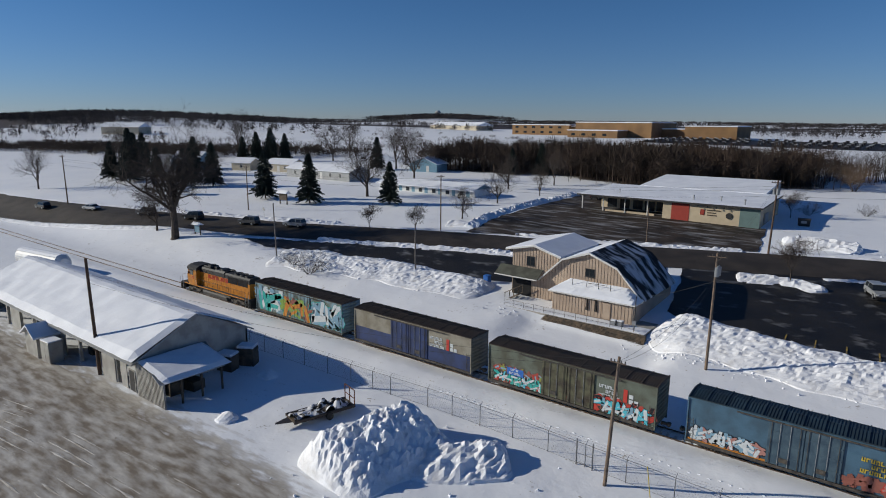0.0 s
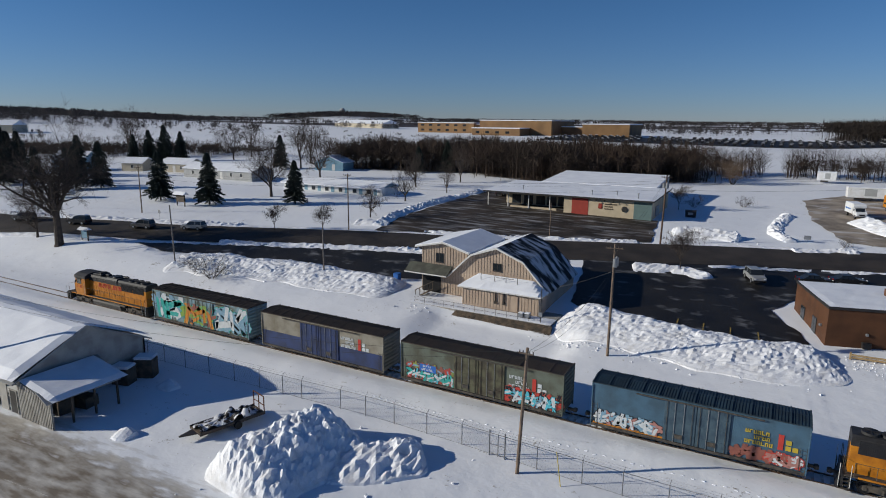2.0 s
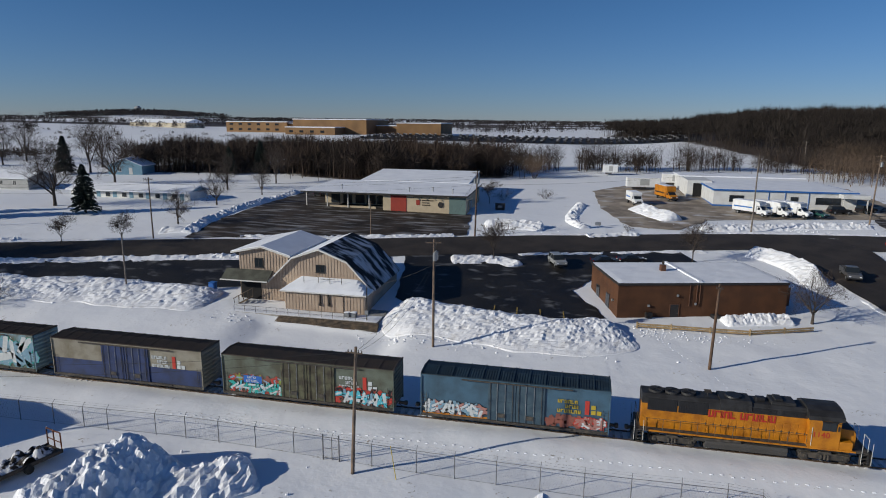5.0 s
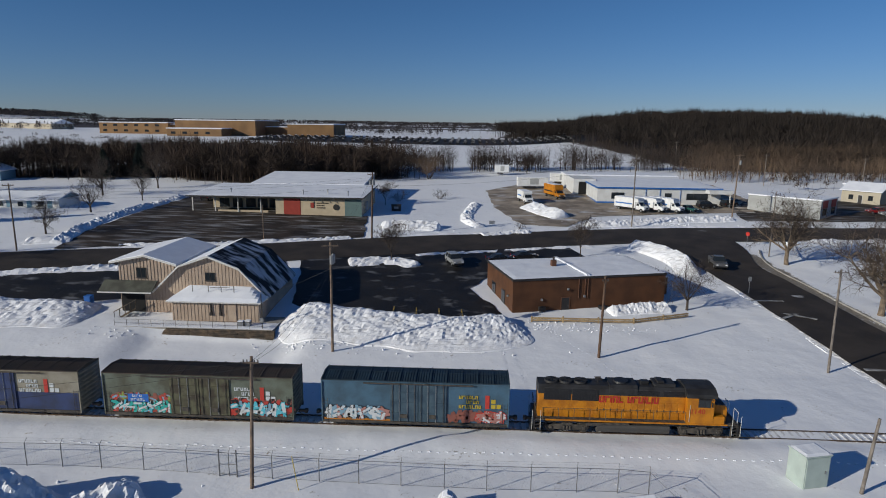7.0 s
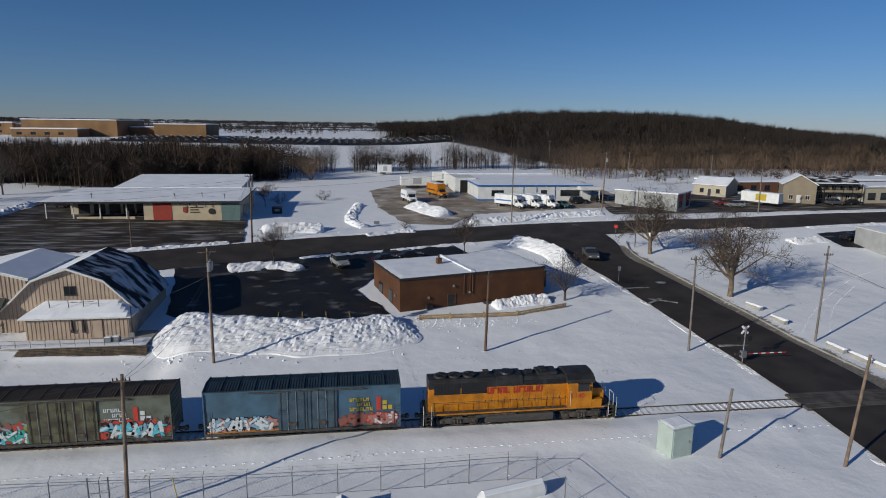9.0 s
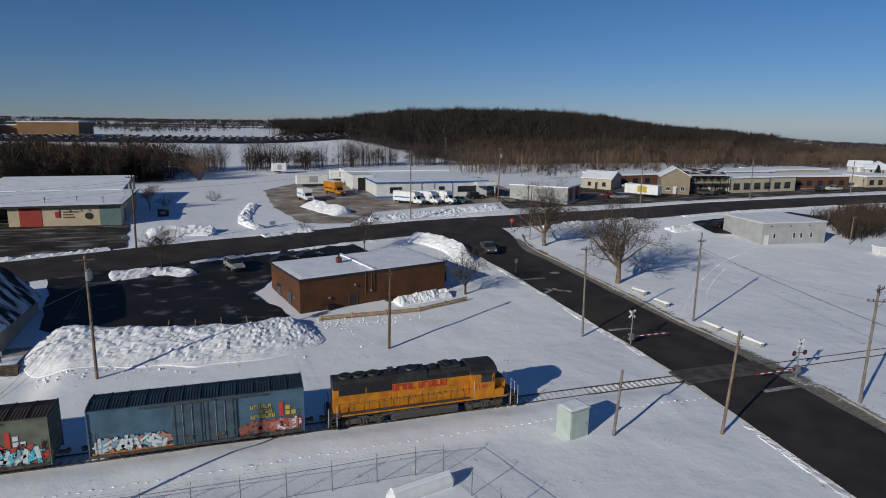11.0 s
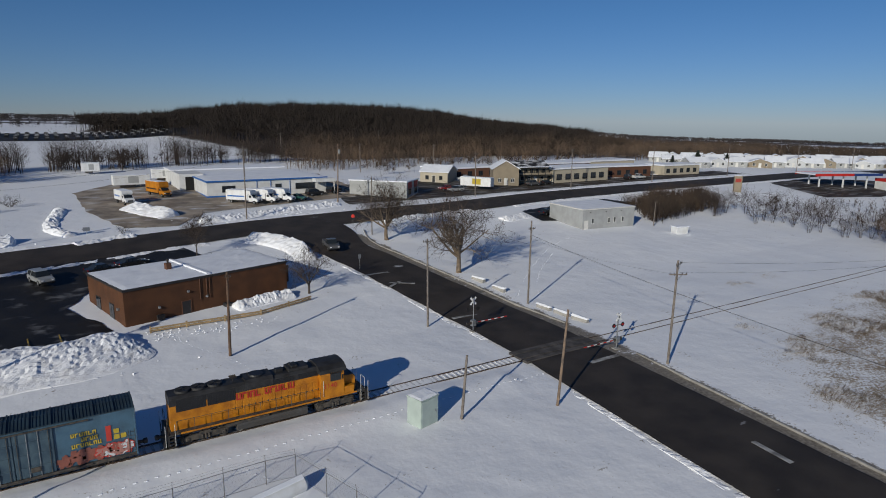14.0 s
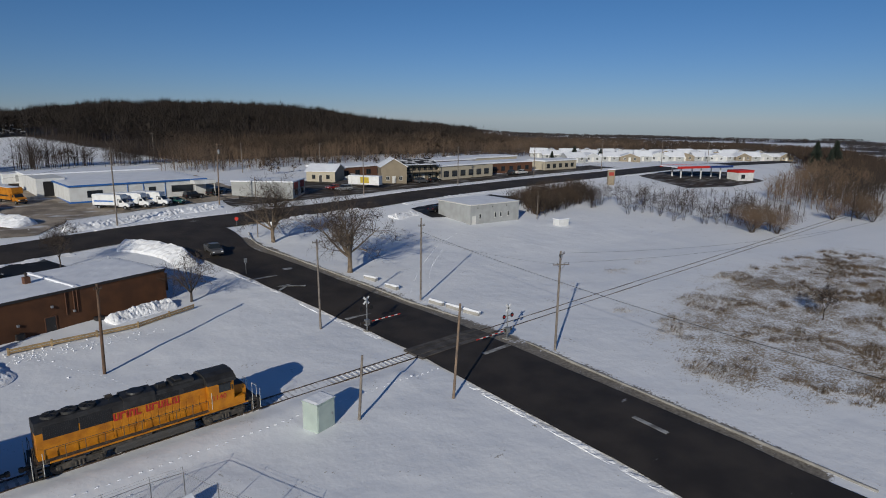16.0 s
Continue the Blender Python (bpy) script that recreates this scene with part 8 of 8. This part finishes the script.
def car(kind, paint, m, label, group="cars"):
    """Car, van or pickup; local x forward, 4.5 to 5.7 m long."""
    c = thing({"pickup": "pickup_truck"}.get(kind, kind), label, "pickup" if kind == "pickup" else "car", m, group)
    prof = {
        "sedan": ([(-2.3, 0.35), (-2.3, 0.85), (-1.7, 0.95), (1.0, 0.92), (2.2, 0.78), (2.3, 0.35)], [(-1.65, 0.95), (-1.0, 1.40), (0.25, 1.42), (1.0, 0.93)]),
        "suv": ([(-2.35, 0.4), (-2.38, 1.05), (-2.2, 1.1), (1.05, 1.08), (2.25, 0.98), (2.35, 0.4)], [(-2.28, 1.1), (-2.05, 1.72), (0.35, 1.74), (1.05, 1.09)]),
        "pickup": ([(-2.85, 0.5), (-2.85, 1.12), (-0.55, 1.12), (1.35, 1.12), (2.7, 1.05), (2.85, 0.5)], [(-0.6, 1.12), (-0.45, 1.80), (0.75, 1.82), (1.35, 1.13)]),
    }[kind]
    w = {"sedan": 0.88, "suv": 0.93, "pickup": 0.97}[kind]
    bm = prism(prof[0], -w, w, "y")
    bmesh.ops.bevel(bm, geom=[e for e in bm.edges if abs(e.verts[0].co.y - e.verts[1].co.y) < 0.01], offset=0.07, segments=2, affect="EDGES")
    part("body", bm, paint, c)
    bm = bmesh.new()
    lo, hi = [], []
    for x, z in prof[1]:
        k = w - 0.04 if z < 1.2 else w - 0.2
        lo.append(bm.verts.new((x, -k, z)))
        hi.append(bm.verts.new((x, k, z)))
    bm.faces.new(lo)
    bm.faces.new(hi[::-1])
    for i in range(4):
        j = (i + 1) % 4
        bm.faces.new((lo[i], hi[i], hi[j], lo[j]))
    part("window_band", bm, GLASS, c, "dark glazing")
    zt = prof[1][1][1]
    part("roof", box(prof[1][1][0] - 0.03, prof[1][2][0] + 0.03, -w + 0.19, w - 0.19, zt - 0.02, zt + 0.05, 0.02), paint, c)
    for s in (-1, 1):
        for x in (prof[1][1][0] + 0.02, (prof[1][1][0] + prof[1][2][0]) / 2, ):
            bm = bmesh.new()
            rod(bm, (x - 0.1, s * (w - 0.03), prof[0][2][1]), (x, s * (w - 0.18), zt), 0.045, n=4)
            part("pillar", bm, paint, c)
        part("mirror", box(prof[1][3][0] - 0.35, prof[1][3][0] - 0.15, s * (w + 0.09) - 0.08, s * (w + 0.09) + 0.08, 1.02, 1.18, 0.03), paint, c)
    if kind == "pickup":
        part("load_bed", box(-2.72, -0.7, -w + 0.1, w - 0.1, 1.121, 1.135), BLACK, c)
        for s in (-1, 1):
            part("bed_rail", box(-2.82, -0.62, s * (w - 0.06) - 0.05, s * (w - 0.06) + 0.05, 1.12, 1.3, 0.02), paint, c)
        part("tailgate", box(-2.86, -2.78, -w, w, 0.7, 1.3, 0.02), paint, c)
    L = prof[0][-1][0]
    for s in (-1, 1):
        part("headlight", box(L - 0.12, L + 0.0, s * (w - 0.28) - 0.16, s * (w - 0.28) + 0.16, 0.68, 0.84, 0.02), LAMP_WHITE, c)
        part("tail_light", box(-L - 0.02, -L + 0.06, s * (w - 0.16) - 0.1, s * (w - 0.16) + 0.1, 0.75, 0.98, 0.02), LAMP_RED, c)
    for s in (-1, 1):
        part("bumper", box(s * L - 0.1, s * L + 0.1, -w + 0.03, w - 0.03, 0.38, 0.58, 0.04), BLACK, c)
    wb = L * 0.62
    r = 0.33 if kind == "sedan" else 0.38
    for x in (-wb, wb):
        for s in (-1, 1):
            bm = bmesh.new()
            rod(bm, (0, -0.11, 0), (0, 0.11, 0), r, n=18)
            ty = part("wheel", bm, RUBBER, c)
            ty.matrix_basis = pose(x, s * (w - 0.08), r)
            bm = bmesh.new()
            rod(bm, (0, -0.125, 0), (0, 0.125, 0), r * 0.6, n=12)
            part("rim", bm, STEEL, ty)
    return c


def on(x, y, rz, lift=0.16):
    return pose(x, y, land(x, y) + lift, rz=rz)


car("pickup", CAR_PAINT["grey"], on(41.6, 103.6, -98), "grey pickup truck waiting on the side street", "cars on the streets")
for kind, col, x, y, rz, lab in (("suv", "black", -178, 62.6, 186, "dark station wagon on the street"), ("sedan", "white", -158, 66.0, 194, "white sedan on the street"), ("suv", "grey", -139.6, 70.0, 197, "grey wagon on the street"),
                                 ("suv", "black", -126, 73.5, 197, "black van on the street"), ("suv", "grey", -111.2, 77.4, 196, "dark grey wagon with roof rack on the street"), ("suv", "silver", -101, 81.2, 198, "silver hatchback on the street")):
    car(kind, CAR_PAINT[col], on(x, y, rz), lab, "cars on the streets")
for kind, col, x, y, rz, lab in (("suv", "silver", -2.6, 99.6, -70, "silver wagon parked in the wet lot"), ("sedan", "black", 5.0, 101.6, 20, "black sedan parked behind the brick building"), ("sedan", "black", 9.2, 103.4, 20, "black sedan parked behind the brick building"),
                                 ("sedan", "green", 51, 147.0, -60, "dark teal sedan parked beside rental trucks"), ("suv", "black", 57, 152, 10, "black wagon parked by the rental office"), ("suv", "black", 63.5, 155, 30, "black wagon parked by the rental office"),
                                 ("sedan", "red", 95.5, 149.5, 180, "red sedan parked before the shops"), ("suv", "silver", 96.5, 146.0, 175, "silver wagon parked before the shops"), ("sedan", "black", 102.5, 114.0, 10, "black car parked behind the utility building"),
                                 ("pickup", "white", 112, 164, 150, "white pickup parked before the shops"), ("suv", "grey", 127, 148.4, 0, "grey wagon parked before the inn"), ("sedan", "black", 133, 148.8, 0, "black sedan parked before the inn"),
                                 ("pickup", "white", 176, 149, 0, "white pickup parked before the stores"), ("suv", "black", 172, 150, 20, "black wagon parked before the stores"), ("suv", "black", -63.5, 146, 90, "dark car parked under the canopy edge")):
    car(kind, CAR_PAINT[col], on(x, y, rz), lab, "parked cars")


def box_truck(m, cargo, label, length=5.6, high=3.1):
    t = thing("box_truck", label, "box truck", m, "rental box trucks")
    part("cargo_box", box(-length, 0.3, -1.15, 1.15, 0.85, high, 0.04), cargo, t)
    part("box_over_cab", prism([(0.3, 2.25), (0.3, high), (0.9, high), (1.15, 2.6), (1.15, 2.25)], -1.13, 1.13, "y"), cargo, t)
    bm = prism([(0.35, 0.55), (0.35, 2.1), (1.1, 2.15), (1.75, 1.45), (2.7, 1.25), (2.8, 0.55)], -0.98, 0.98, "y")
    bmesh.ops.bevel(bm, geom=bm.edges[:], offset=0.05, affect="EDGES")
    cab = part("cab", bm, WHITE if cargo is not PAINT_YELLOW else PAINT_YELLOW, t)
    part("windscreen", slab_roof(bmesh.new(), [(1.16, -0.85, 2.12), (1.16, 0.85, 2.12), (1.76, 0.85, 1.50), (1.76, -0.85, 1.50)], 0.02), GLASS, cab)
    for s in (-1, 1):
        part("side_window", box(0.6, 1.25, s * 0.985 - 0.012, s * 0.985 + 0.012, 1.45, 2.0), GLASS, cab)
        part("headlight", box(2.74, 2.83, s * 0.7 - 0.15, s * 0.7 + 0.15, 0.85, 1.05), LAMP_WHITE, cab)
        part("stripe", box(-length + 0.4, -0.6, s * 1.155 - 0.006, s * 1.155 + 0.006, 1.6, 1.9), BLUE_TRIM if cargo is not PAINT_YELLOW else BLACK, t)
    part("grille", box(2.76, 2.83, -0.5, 0.5, 0.75, 1.05), BLACK, cab)
    part("bumper", box(2.72, 2.9, -1.0, 1.0, 0.42, 0.65, 0.03), BLACK, t)
    part("chassis", box(-length, 2.6, -0.45, 0.45, 0.5, 0.85), DARK_STEEL, t)
    for x in (-length + 1.4, 1.9):
        for s in (-1, 1):
            bm = bmesh.new()
            rod(bm, (0, -0.14, 0), (0, 0.14, 0), 0.42, n=16)
            w = part("wheel", bm, RUBBER, t)
            w.matrix_basis = pose(x, s * 0.92, 0.42)
            bm = bmesh.new()
            rod(bm, (0, -0.15, 0), (0, 0.15, 0), 0.22, n=10)
            part("rim", bm, STEEL, w)
    part("roof_snow", box(-length + 0.05, 0.25, -1.1, 1.1, high, high + 0.08, 0.03), ROOF_SNOW, t)
    return t


for x, y in ((38.6, 145.6), (42.8, 145.9), (46.8, 146.0)):
    box_truck(on(x, y, -50, 0.12), WHITE, "white rental box truck parked in a row")
box_truck(on(13.6, 153.5, -78, 0.12), WHITE, "white rental box truck parked beside a snow pile", 4.4, 2.9)
box_truck(on(22.4, 163.0, -72, 0.12), PAINT_YELLOW, "yellow rental box truck parked by the building", 6.0, 3.5)
for x, y, rz, L, lab in ((17.8, 183, 5, 9, "white cargo trailer parked behind the yard"), (106.4, 149.6, -62, 10, "white cargo trailer with painted side panels"), (10.5, 221, 0, 5, "white camper trailer at the field edge"), (28, 196, 0, 7, "white motorhome behind the garage"), (-159, 88.9, 20, 6.5, "white camper trailer half buried in snow")):
    t = thing("trailer", lab, "trailer", on(x, y, rz), "trailers")
    part("body", box(-L / 2, L / 2, -1.2, 1.2, 0.7, 3.2, 0.06), WHITE, t)
    part("roof_snow", box(-L / 2, L / 2, -1.18, 1.18, 3.2, 3.32, 0.05), ROOF_SNOW, t)
    for s in (-1, 1):
        part("side_panel", box(-L * 0.1, L * 0.18, s * 1.205 - 0.006, s * 1.205 + 0.006, 1.2, 2.9), SPRAY["yellow"] if L == 10 else GREY_WALL, t)
    part("axle", box(-L * 0.3, L * 0.1, -1.0, 1.0, 0.25, 0.7), DARK_STEEL, t)
# rows of parked cars beside the school
far = thing("parked_car", "distant parked car with snow on its roof", "car", group="cars at the school")
part("body", prism([(-2.2, 0.3), (-2.2, 0.95), (-1.5, 1.0), (-1.0, 1.5), (0.5, 1.5), (1.2, 1.0), (2.2, 0.85), (2.2, 0.3)], -0.9, 0.9, "y"), CAR_PAINT["black"], far)
part("snow_cap", box(-0.9, 0.4, -0.8, 0.8, 1.5, 1.6), ROOF_SNOW, far)
rnd = random.Random(12)
first = True
for row in range(5):
    for k in range(44):
        x, y = -138 + k * 4.6, 386 + row * 13 - 0.05 * k
        if rnd.random() < 0.2:
            continue
        m = pose(x + rnd.uniform(-0.4, 0.4), y, land(x, y) + 0.05, rz=90)
        if first:
            far.matrix_basis = m
            first = False
        else:
            copy_thing(far, m)
paved("pavement_7", [(-142, 380), (70, 374), (70, 446), (-142, 446)], LOT_WET, "far school parking lot", 0.15, 6.0)

# ---- yard: flat trailer with snow, low mounds ----
tr = thing("flatbed_trailer", "rusty flatbed trailer loaded with snow-covered scrap", "trailer", pose(-39.3, 33.7, 0, rz=74))
part("bed", box(-2.9, 2.9, -0.95, 0.95, 0.45, 0.6, 0.02), OLD_WOOD, tr)
for y in (-0.95, 0.95):
    part("side_rail", box(-2.9, 2.9, y - 0.05, y + 0.05, 0.4, 0.7, 0.02), DARK_STEEL, tr)
part("load", bumpy_cover((-2.8, 2.5, -0.9, 0.9), lambda x, y: 0.55 + 0.9 * abs(noise.noise((x * 0.9, y * 1.3, 4))), 0.12, 44, 0.18), asphalt("snowy_scrap", 0.44, (0.02, 0.018, 0.016), (0.06, 0.045, 0.035), 1.0, 0.8, 1.0), tr, "snow heaped on the load")
bm = bmesh.new()
for y in (-0.9, 0.0, 0.9):
    rod(bm, (2.85, y, 0.5), (2.85, y, 2.0), 0.05, n=6)
rod(bm, (2.85, -0.9, 2.0), (2.85, 0.9, 2.0), 0.05, n=6)
rod(bm, (2.85, -0.9, 1.2), (2.85, 0.9, 1.2), 0.04, n=6)
part("tail_ramp", bm, mat("rusty_ramp", (0.16, 0.06, 0.03), 0.8, 0.2, 0.3, 3, 0.2, 30), tr, "rusty upright loading ramp")
for s in (-1, 1):
    bm = bmesh.new()
    rod(bm, (0, -0.12, 0), (0, 0.12, 0), 0.33, n=16)
    w = part("wheel", bm, RUBBER, tr)
    w.matrix_basis = pose(0.3, s * 1.1, 0.33)
part("tongue", prism([(-2.9, -0.5), (-4.2, -0.05), (-4.2, 0.05), (-2.9, 0.5)], 0.45, 0.55, "z"), DARK_STEEL, tr)
snow_heap("snow_mound", [(-46.3, 28.0), (-45.3, 28.2), (-44.3, 28.3)], 1.1, 0.7, 61, "small mound of drifted snow in the yard", 0.15, 0.3, 0.0, "small snow mounds")
snow_heap("snow_mound", [(-51.5, 36.5), (-50.3, 36.2), (-49.0, 36.0)], 1.1, 0.7, 62, "small mound of drifted snow in the yard", 0.15, 0.3, 0.0, "small snow mounds")
# plough banks beside the streets
for line, half, h, seed in (([(-20, 97.5), (-12, 99.5), (-9, 97)], 2.2, 0.7, 71), ([(29.5, 113.5), (33, 110), (35.5, 104.5), (35.2, 98.5)], 2.3, 1.7, 72), ([(-18, 121), (-13, 122), (-6, 121.5)], 2.6, 1.5, 73), ([(24, 128.2), (35, 132.2), (48, 136), (58, 138.4)], 2.2, 1.0, 74),
                            ([(13.5, 148), (16.5, 141), (20, 135)], 3.0, 1.8, 75), ([(-70.5, 100), (-73, 115), (-72.5, 135), (-72, 152)], 1.6, 0.9, 76), ([(-90, 77.5), (-70, 84.5), (-52, 90.5)], 1.2, 0.45, 77), ([(-76, 100), (-69, 102.5)], 1.8, 0.9, 78),
                            ([(2, 117.8), (12, 121.5)], 1.5, 0.7, 79), ([(60, 118.5), (72, 121), (86, 122.5)], 1.6, 0.7, 80), ([(88, 113), (97, 115)], 2.2, 0.8, 81), ([(-60, 100.5), (-42, 105), (-22, 112)], 1.0, 0.4, 82), ([(2, 124), (-1, 132), (1, 150)], 1.6, 0.8, 83), ([(-150, 72.5), (-120, 80.5), (-95, 88)], 1.4, 0.5, 84)):
    snow_heap("snow_bank", line, half, h, seed, "ploughed snow bank beside the street", 0.5, 0.5)
db = thing("dumpster", "dark dumpster standing in shaded snow", "dumpster", pose(-17.0, 139, land(-17, 139), rz=5))
part("body", prism([(-1.0, -0.2), (-1.1, 1.3), (1.1, 1.3), (1.0, -0.2)], -0.8, 0.8, "y"), BLACK, db)
part("lid", box(-1.15, 1.15, -0.85, 0.85, 1.3, 1.38, 0.02), DARK_STEEL, db)
part("label_plate", box(-0.5, 0.5, -0.83, -0.80, 0.5, 1.0), GREY_WALL, db)
bb = thing("mailbox", "blue plastic bin beside the wet lot", "bin", pose(-49.6, 75.6, land(-49.6, 75.6)))
part("body", box(-0.45, 0.45, -0.45, 0.45, -0.1, 1.1, 0.08), BLUE_TRIM, bb)
part("lid", box(-0.48, 0.48, -0.48, 0.48, 1.1, 1.2, 0.04), BLUE_TRIM, bb)
# footprints: a dotted line of dents along the track
tb = Tubes()
rnd = random.Random(3)
for i in range(110):
    x = -34 + i * 0.72
    y = 44.6 + 0.012 * (x - 5) + rnd.uniform(-0.06, 0.06) + 0.12 * (i % 2)
    z = 0.10 * noise.noise((x * 0.16, y * 0.16, 0)) + 0.03 + (0.30 * smooth(42.5, 46.0, y) if x < 38 else 0)
    tb.box(x, x + 0.20, y, y + 0.08, -0.06, max(z, -0.02) + 0.02)
tagged(part("footprint_rims", tb, SNOW), "line of footprints trodden in the snow", "footprints", kind="stuff")

# ---- ploughed verges: low dirty ridges along the street edges ----
def offset_line(line, d, a, b):
    """The part of a line pushed sideways by d, kept where axis a (0: x, 1: y) lies in the span b."""
    pts = along(line, 3.0)
    out = []
    for i, p in enumerate(pts):
        t = (pts[min(i + 1, len(pts) - 1)] - pts[max(i - 1, 0)]).normalized()
        q = p + Vector((-t.y, t.x)) * d
        if b[0] <= q[a] <= b[1]:
            out.append((q.x, q.y))
    return out


seed = 300
for line, d, a, spans in ((ROAD_B, 5.3, 1, ((4, 44), (56, 98))), (ROAD_A, -6.0, 0, ((-190, -106), (-101, -32), (-12, 24), (62, 88), (100, 240))), (ROAD_A, 6.0, 0, ((-190, -76), (-60, -24), (-14, 6), (26, 62), (84, 150), (170, 240)))):
    for span in spans:
        pts = offset_line(line, d, a, span)
        if len(pts) > 2:
            seed += 1
            low = line is ROAD_B
            snow_heap("snow_verge", pts, 0.7 if low else 1.1, 0.05 if low else 0.22, seed, "low ridge of dirty ploughed snow along the street", 0.2, 0.3 if low else 0.55, 0.0, "ploughed verges")

# ---- loose blocks of ploughed snow at the foot of banks and in trodden ground ----
def rubble(spots, seed, label):
    rnd = random.Random(seed)
    tb = Tubes()
    for cx, cy, rx, ry, count, size in spots:
        for _ in range(count):
            x, y = cx + rnd.gauss(0, rx), cy + rnd.gauss(0, ry)
            s = 0.75 * size * rnd.uniform(0.25, 1.0) ** 1.7
            z = land(x, y) - 0.05
            k = len(tb.v)
            a = rnd.uniform(0, math.tau)
            for lvl, f in ((0, 1.0), (1, rnd.uniform(0.4, 0.8))):
                for j in range(4):
                    w = a + j * math.pi / 2 + rnd.uniform(-0.3, 0.3)
                    tb.v.append((x + s * f * math.cos(w), y + s * f * math.sin(w), z + lvl * s * rnd.uniform(0.7, 1.3) + (0 if lvl else -0.1)))
            for f in ((4, 5, 6, 7), (0, 1, 5, 4), (1, 2, 6, 5), (2, 3, 7, 6), (3, 0, 4, 7)):
                tb.f.append(tuple(k + i for i in f))
    tagged(part("snow_rubble", tb, SNOW_ROUGH), label, "snow lumps", kind="stuff")


rubble([(-14, 66.6, 5, 0.9, 150, 0.28), (-4, 66.8, 5, 0.8, 130, 0.28), (4, 70, 2.5, 1.6, 90, 0.22), (11, 74.2, 3.5, 1.0, 170, 0.2), (17, 74.6, 2.5, 0.8, 110, 0.2), (-66, 67.4, 9, 0.7, 160, 0.28), (-31, 28, 4.0, 3, 90, 0.3), (-26, 33.5, 3.2, 2.5, 90, 0.26),
        (-41, 67.6, 2.5, 0.8, 60, 0.25), (33, 101, 2, 4, 60, 0.25), (-12, 119.5, 5, 1.2, 60, 0.3), (40, 131.5, 12, 0.8, 120, 0.3)], 5, "loose blocks of ploughed snow")

# ---- ridges left by tyres in the slushy yard ----
rnd = random.Random(21)
tb = Tubes()
for i in range(26):
    y0 = -4 + i * 0.78 + rnd.uniform(-0.2, 0.2)
    xa = rnd.uniform(-115, -84)
    xb = rnd.uniform(-46, -28)
    w = rnd.uniform(0.16, 0.34)
    prev = None
    x = xa
    while x < xb:
        y = y0 + (6.0 * (1 - math.exp(-(x + 74) / 20)) if x > -74 else 0.0) + 0.25 * noise.noise((x * 0.08, i * 0.3, 3))
        g = (0.25 + 0.75 * smooth(-0.3, 0.3, noise.noise((x * 0.15, i, 9)))) * min(1, (x - xa) / 4, (xb - x) / 6)
        base = land(x, y) + 0.10 * noise.noise((x * 0.16, y * 0.16, 0)) + 0.05 * noise.noise((x * 0.55, y * 0.55, 5))
        cur = ((x, y - w, base - 0.05), (x, y, base - 0.03 + 0.055 * g), (x, y + w, base - 0.05))
        if prev:
            tb.quad(prev[0], cur[0], cur[1], prev[1])
            tb.quad(prev[1], cur[1], cur[2], prev[2])
        prev = cur
        x += 0.5
tagged(part("tyre_ridges", tb, mat("dirty_snow", (0.60, 0.57, 0.52), 0.75, 0, 0.2, 0.8, 0.5, 6, (0.36, 0.32, 0.265), 0.5)), "ridges of dirty snow between tyre tracks", "tyre tracks", kind="stuff")

# ---- trodden paths ----
tb = Tubes()
for path in ([(9.4, 76), (10.4, 72), (12.5, 68), (14.6, 64), (16.5, 58), (17.5, 54)], [(57, 69), (62, 74), (70, 81), (82, 90), (92, 95)], [(60, 68), (68, 77), (79, 86)], [(7, 47), (9.5, 43.5), (11, 40.8)]):
    for i, p in enumerate(along(path, 0.75)):
        z = land(p.x, p.y) + 0.03
        o = 0.12 * (i % 2)
        tb.box(p.x + o, p.x + o + 0.12, p.y, p.y + 0.08, z - 0.1, z + 0.01)
tagged(part("footprint_rims", tb, SNOW), "trodden footpath across the snow", "footprints", kind="stuff")
